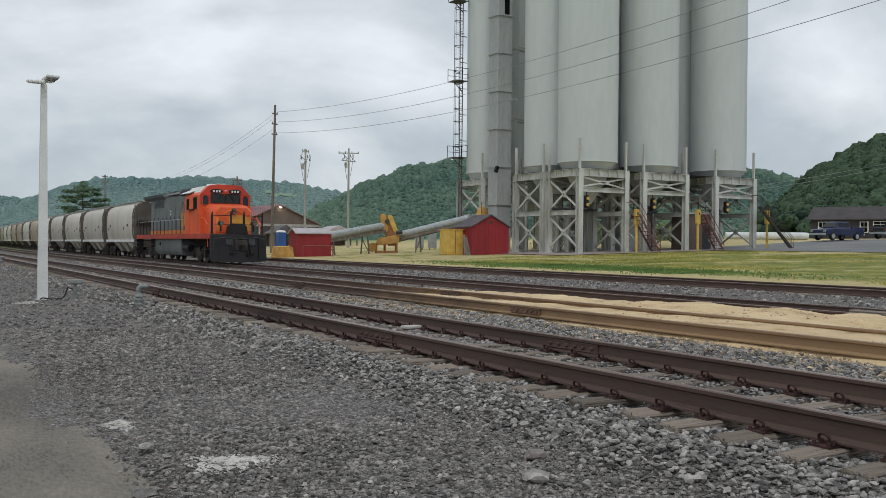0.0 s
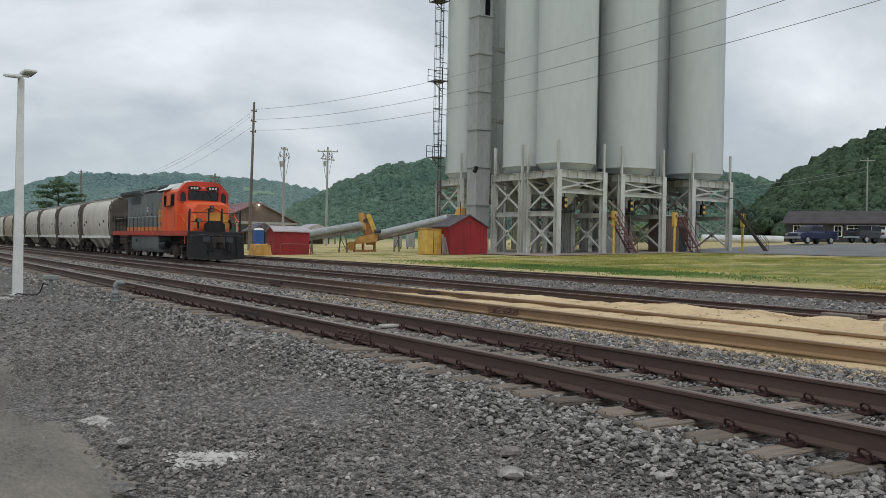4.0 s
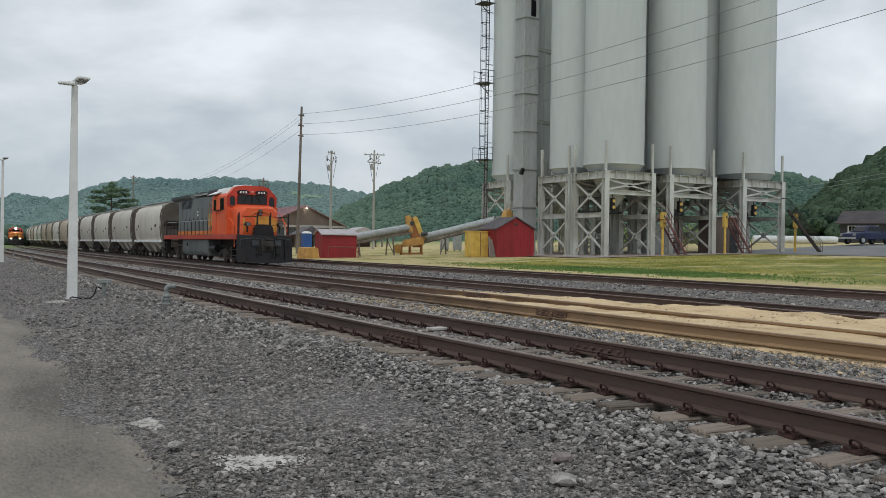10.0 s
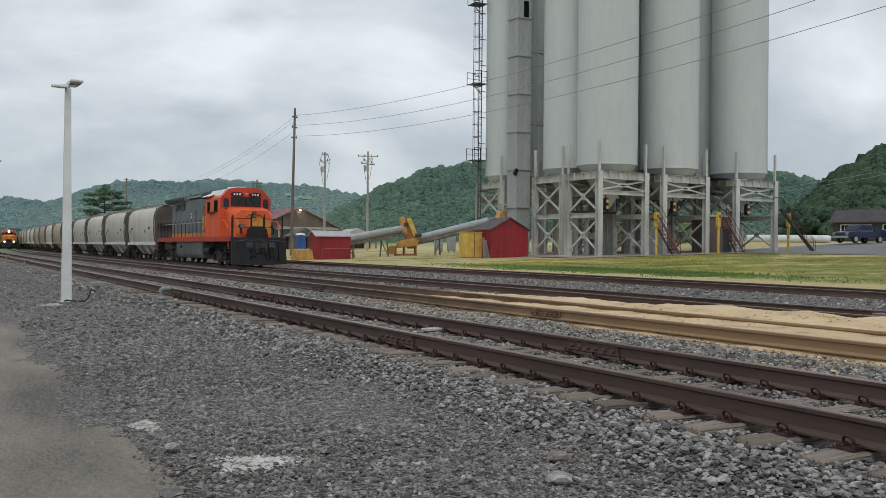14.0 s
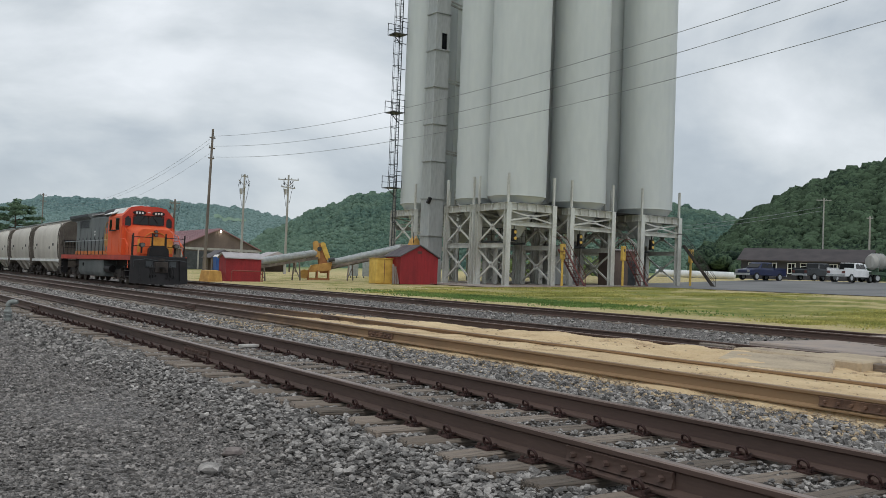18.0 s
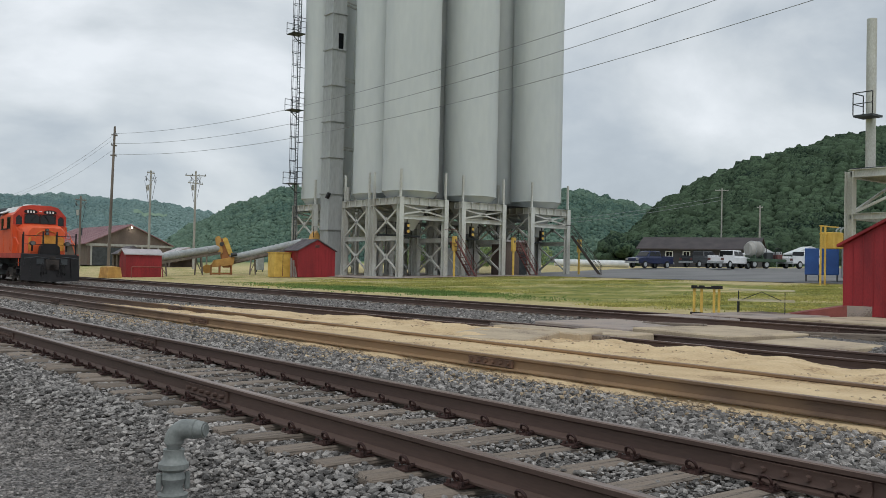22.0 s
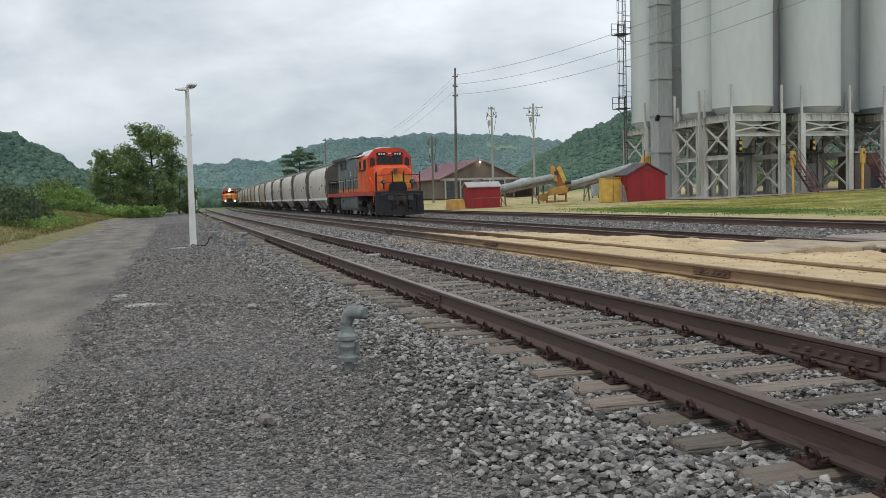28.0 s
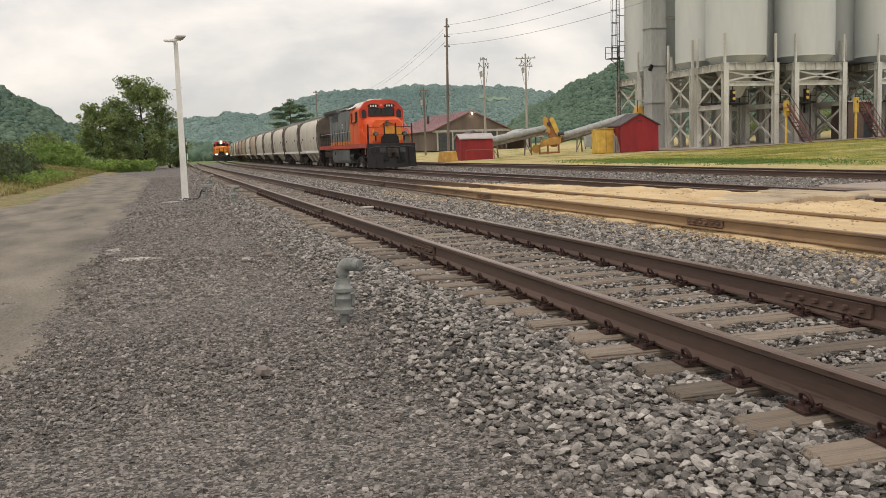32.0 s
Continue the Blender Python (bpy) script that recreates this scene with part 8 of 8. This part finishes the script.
for x, y, sx, sy, z, rz in ((13.85, 7.45, 2.7, 1.6, 0.25, 32), (15.95, 8.4, 0.8, 2.3, 0.235, 6), (17.7, 8.4, 1.3, 1.7, 0.13, 3), (20.7, 10.6, 3.3, 2.9, 0.12, 4),
                            (20.8, 7.5, 3.3, 2.7, 0.15, -3), (20.4, 4.9, 2.6, 1.9, 0.06, 5), (26.4, 10.2, 3.9, 2.2, 0.3, 3), (23.1, 10.2, 1.3, 2.2, 0.29, 0), (27.2, 7.2, 3.6, 3.0, 0.28, -2)):
    bm = bm_()
    box(bm, 0, 0, -0.15, sx, sy, 0.3)
    soften(bm, 0.03)
    for v in bm.verts:
        v.co += Vector((0.08, 0.08, 0.012)) * noise.noise(v.co * 1.3 + Vector((x, y, 0)))
    ob = part("slab", bm, M["sandslab"] if x < 17 or 4 < y < 9 else M["concrete"], t)
    ob.matrix_basis = pose(x, y, z, 0.6, 0, rz)
for x, y, ln_, z, rz in ((16.3, 7.6, 1.5, 0.1, 72), (16.45, 8.7, 1.7, 0.12, 84), (21.6, 9.6, 2.2, 0.12, 80), (22.0, 5.2, 2.6, 0.14, 88), (17.5, 11.6, 1.6, 0.06, 60)):
    bm = bm_()
    box(bm, 0, 0, 0, ln_, 0.22, 0.16)
    soften(bm, 0.02)
    ob = part("timber", bm, M["tie"], t)
    ob.matrix_basis = pose(x, y, z - 0.02, 0, 2, rz)


def scatter(name, n, x0, x1, y0, y1, size, mat, seed, label, dens=None, lift=0.3, flat=0.6, category="ballast", lean=1.5, heap=0.0, fine=False):
    rs = np.random.RandomState(seed)
    P = np.stack([rs.uniform(x0, x1, n), y0 + (y1 - y0) * rs.uniform(0, 1, n) ** lean], -1)
    if dens is not None:
        P = P[rs.uniform(0, 1, n) < dens(P[:, 0], P[:, 1])]
    s = size * rs.uniform(0.4, 1.3, len(P))
    z = land(P[:, 0], P[:, 1]) + s * lift * rs.uniform(0.2, 1.0, len(P)) + heap * rs.uniform(0.35, 1.0, len(P))
    me = spread(name, np.column_stack([P, z]), s, mat, flat, 0.26 if fine else 0.34, seed, angular=True, fine=fine)
    tagged(new(name, me), label, category, kind="stuff")


TIE_Y = np.array(TIE_PLACES["a"])


def between_ties(x, y):
    """Stones fill the cribs between the ties; few lie on top of them."""
    gap = np.abs(y[:, None] - TIE_Y[None]).min(1)
    return np.where(gap < 0.1, 0.18, 1.0)


def shoulder(x, y):
    """Coarse stones thin out raggedly from the track to the fine gravel."""
    edge = np.clip((x - 4.6 + 0.25 * wave(x, y, 0.8, 91)) / 0.75, 0.02, 1)
    on_tie = (np.abs(y[:, None] - TIE_Y[None]).min(1) < 0.1) & (x > 5.62)
    return np.where(on_tie, 0.5, edge)


M["dustchip"] = material("dusty_road_grit", lin(134, 127, 117), lin(84, 80, 74), 0.95, 0, 12, 90, 0.2, 0.003, vary=0.3, island=True)
# coarse ballast round the near track
scatter("ballast", 30000, 4.2, 5.97, -7.5, 12, 0.029, M["stone"], 61, "coarse crushed grey ballast on the track's shoulder", shoulder, 0.6, heap=0.02, fine=True)
scatter("ballast", 9000, 4.5, 5.95, 11, 60, 0.042, M["stone"], 62, "coarse crushed grey ballast on the track's shoulder", shoulder, 0.5, heap=0.02)
scatter("ballast", 17000, 6.2, 7.52, -7.5, 11, 0.024, M["stone"], 63, "crushed grey ballast between the rails", between_ties, 0.3, heap=0.052, fine=True)
scatter("ballast", 8000, 6.2, 7.5, 10, 50, 0.036, M["stone"], 64, "crushed grey ballast between the rails", between_ties, 0.25, heap=0.05)
scatter("ballast", 24000, 7.72, 10.2, -8, 14, 0.034, M["stone"], 65, "crushed grey ballast between the tracks", None, 0.6, heap=0.025)
scatter("ballast", 10000, 7.75, 10.6, 13, 60, 0.05, M["stone"], 66, "crushed grey ballast between the tracks", None, 0.4)
scatter("ballast", 8000, 18.6, 22.2, -6, 60, 0.055, M["stone"], 67, "crushed grey ballast between the far tracks", lambda x, y: np.where((y > 4.0) & (y < 9.5), 0.12, 1.0), 0.35)
scatter("ballast", 5000, 10.9, 16.4, 20, 70, 0.05, M["stone"], 68, "crushed grey ballast round the middle tracks", lambda x, y: np.clip((y - 22) / 12, 0, 1), 0.6, heap=0.03)
# finer gravel of the yard
scatter("yard_gravel", 48000, 1.6, 5.3, -7.6, 2.5, 0.0158, M["chip"], 71, "fine shaly gravel of the yard", lambda x, y: np.clip((x - 1.9 + 0.35 * wave(x, y, 1.3, 92)) * 1.6, 0.08, 1), 0.6, 0.5, "gravel")
scatter("yard_gravel", 38000, 2.1, 5.3, 1.5, 15.0, 0.0195, M["chip"], 72, "fine shaly gravel of the yard", lambda x, y: np.clip((x - 2.1 + 0.35 * wave(x, y, 1.3, 92)) * 2.0, 0.08, 1), 0.5, 0.45, "gravel")
scatter("yard_gravel", 9000, 2.3, 5.1, 12, 60, 0.034, M["chip"], 73, "fine shaly gravel of the yard", None, 0.4, 0.45, "gravel")
scatter("yard_gravel", 16000, 0.7, 2.8, -7.6, 26, 0.013, M["chip"], 75, "scattered chips along the road edge", lambda x, y: np.clip((x - 0.7) / 1.6, 0, 1) ** 1.5, 0.5, 0.45, "gravel")
scatter("yard_gravel", 30000, -1.4, 2.3, -7.6, 16, 0.0105, M["dustchip"], 74, "scattered chips on the dirt road", None, 0.4, 0.45, "gravel")
scatter("yard_gravel", 26000, -0.6, 2.6, 0.5, 13, 0.0085, M["dustchip"], 76, "dusty grit where the road meets the gravel", lambda x, y: np.clip((x - 0.2) / 2.0, 0, 1), 0.4, 0.45, "gravel")
scatter("sandy_gravel", 8000, 9.7, 10.75, -8, 22, 0.028, M["sandstone"], 81, "gravel mixed with spilled sand beside the rail", None, 0.6, 0.55, "gravel")
scatter("sandy_gravel", 5000, 8.9, 10.2, -8, 20, 0.026, M["sandstone"], 85, "gravel dusted with sand", lambda x, y: np.clip((x - 8.9) / 1.3 + 0.3 * wave(x, y, 0.7, 93), 0, 1), 0.9, 0.55, "gravel", heap=0.03)
rs = np.random.RandomState(82)
n = 4200
P = np.stack([rs.uniform(10.8, 16.6, n), rs.uniform(-8, 28, n), np.zeros(n)], -1)
P[:, 2] = sand_height(P[:, 0], P[:, 1]) - 0.004
P = P[wave(P[:, 0], P[:, 1], 0.9, 83) > 0.0]
tagged(new("sand_clods", spread("sand_clods", P, rs.uniform(0.01, 0.03, len(P)), M["sandstone"], 0.6, 0.4, 84)), "small clods and pebbles lying on the sand", "sand", kind="stuff")


# ---- movement ----
def motions():
    """The second locomotive creeps in along the sanded track."""
    rows = []
    for k in range(17):
        t = 2.0 * k
        y = 262.0 - 1.1 * t if t < 10 else 251.0 - 2.1 * (t - 10) - 0.024 * (t - 10) ** 2
        rows.append((t, on_track("b", y, -1)))
    walk(MOVER, rows)


motions()
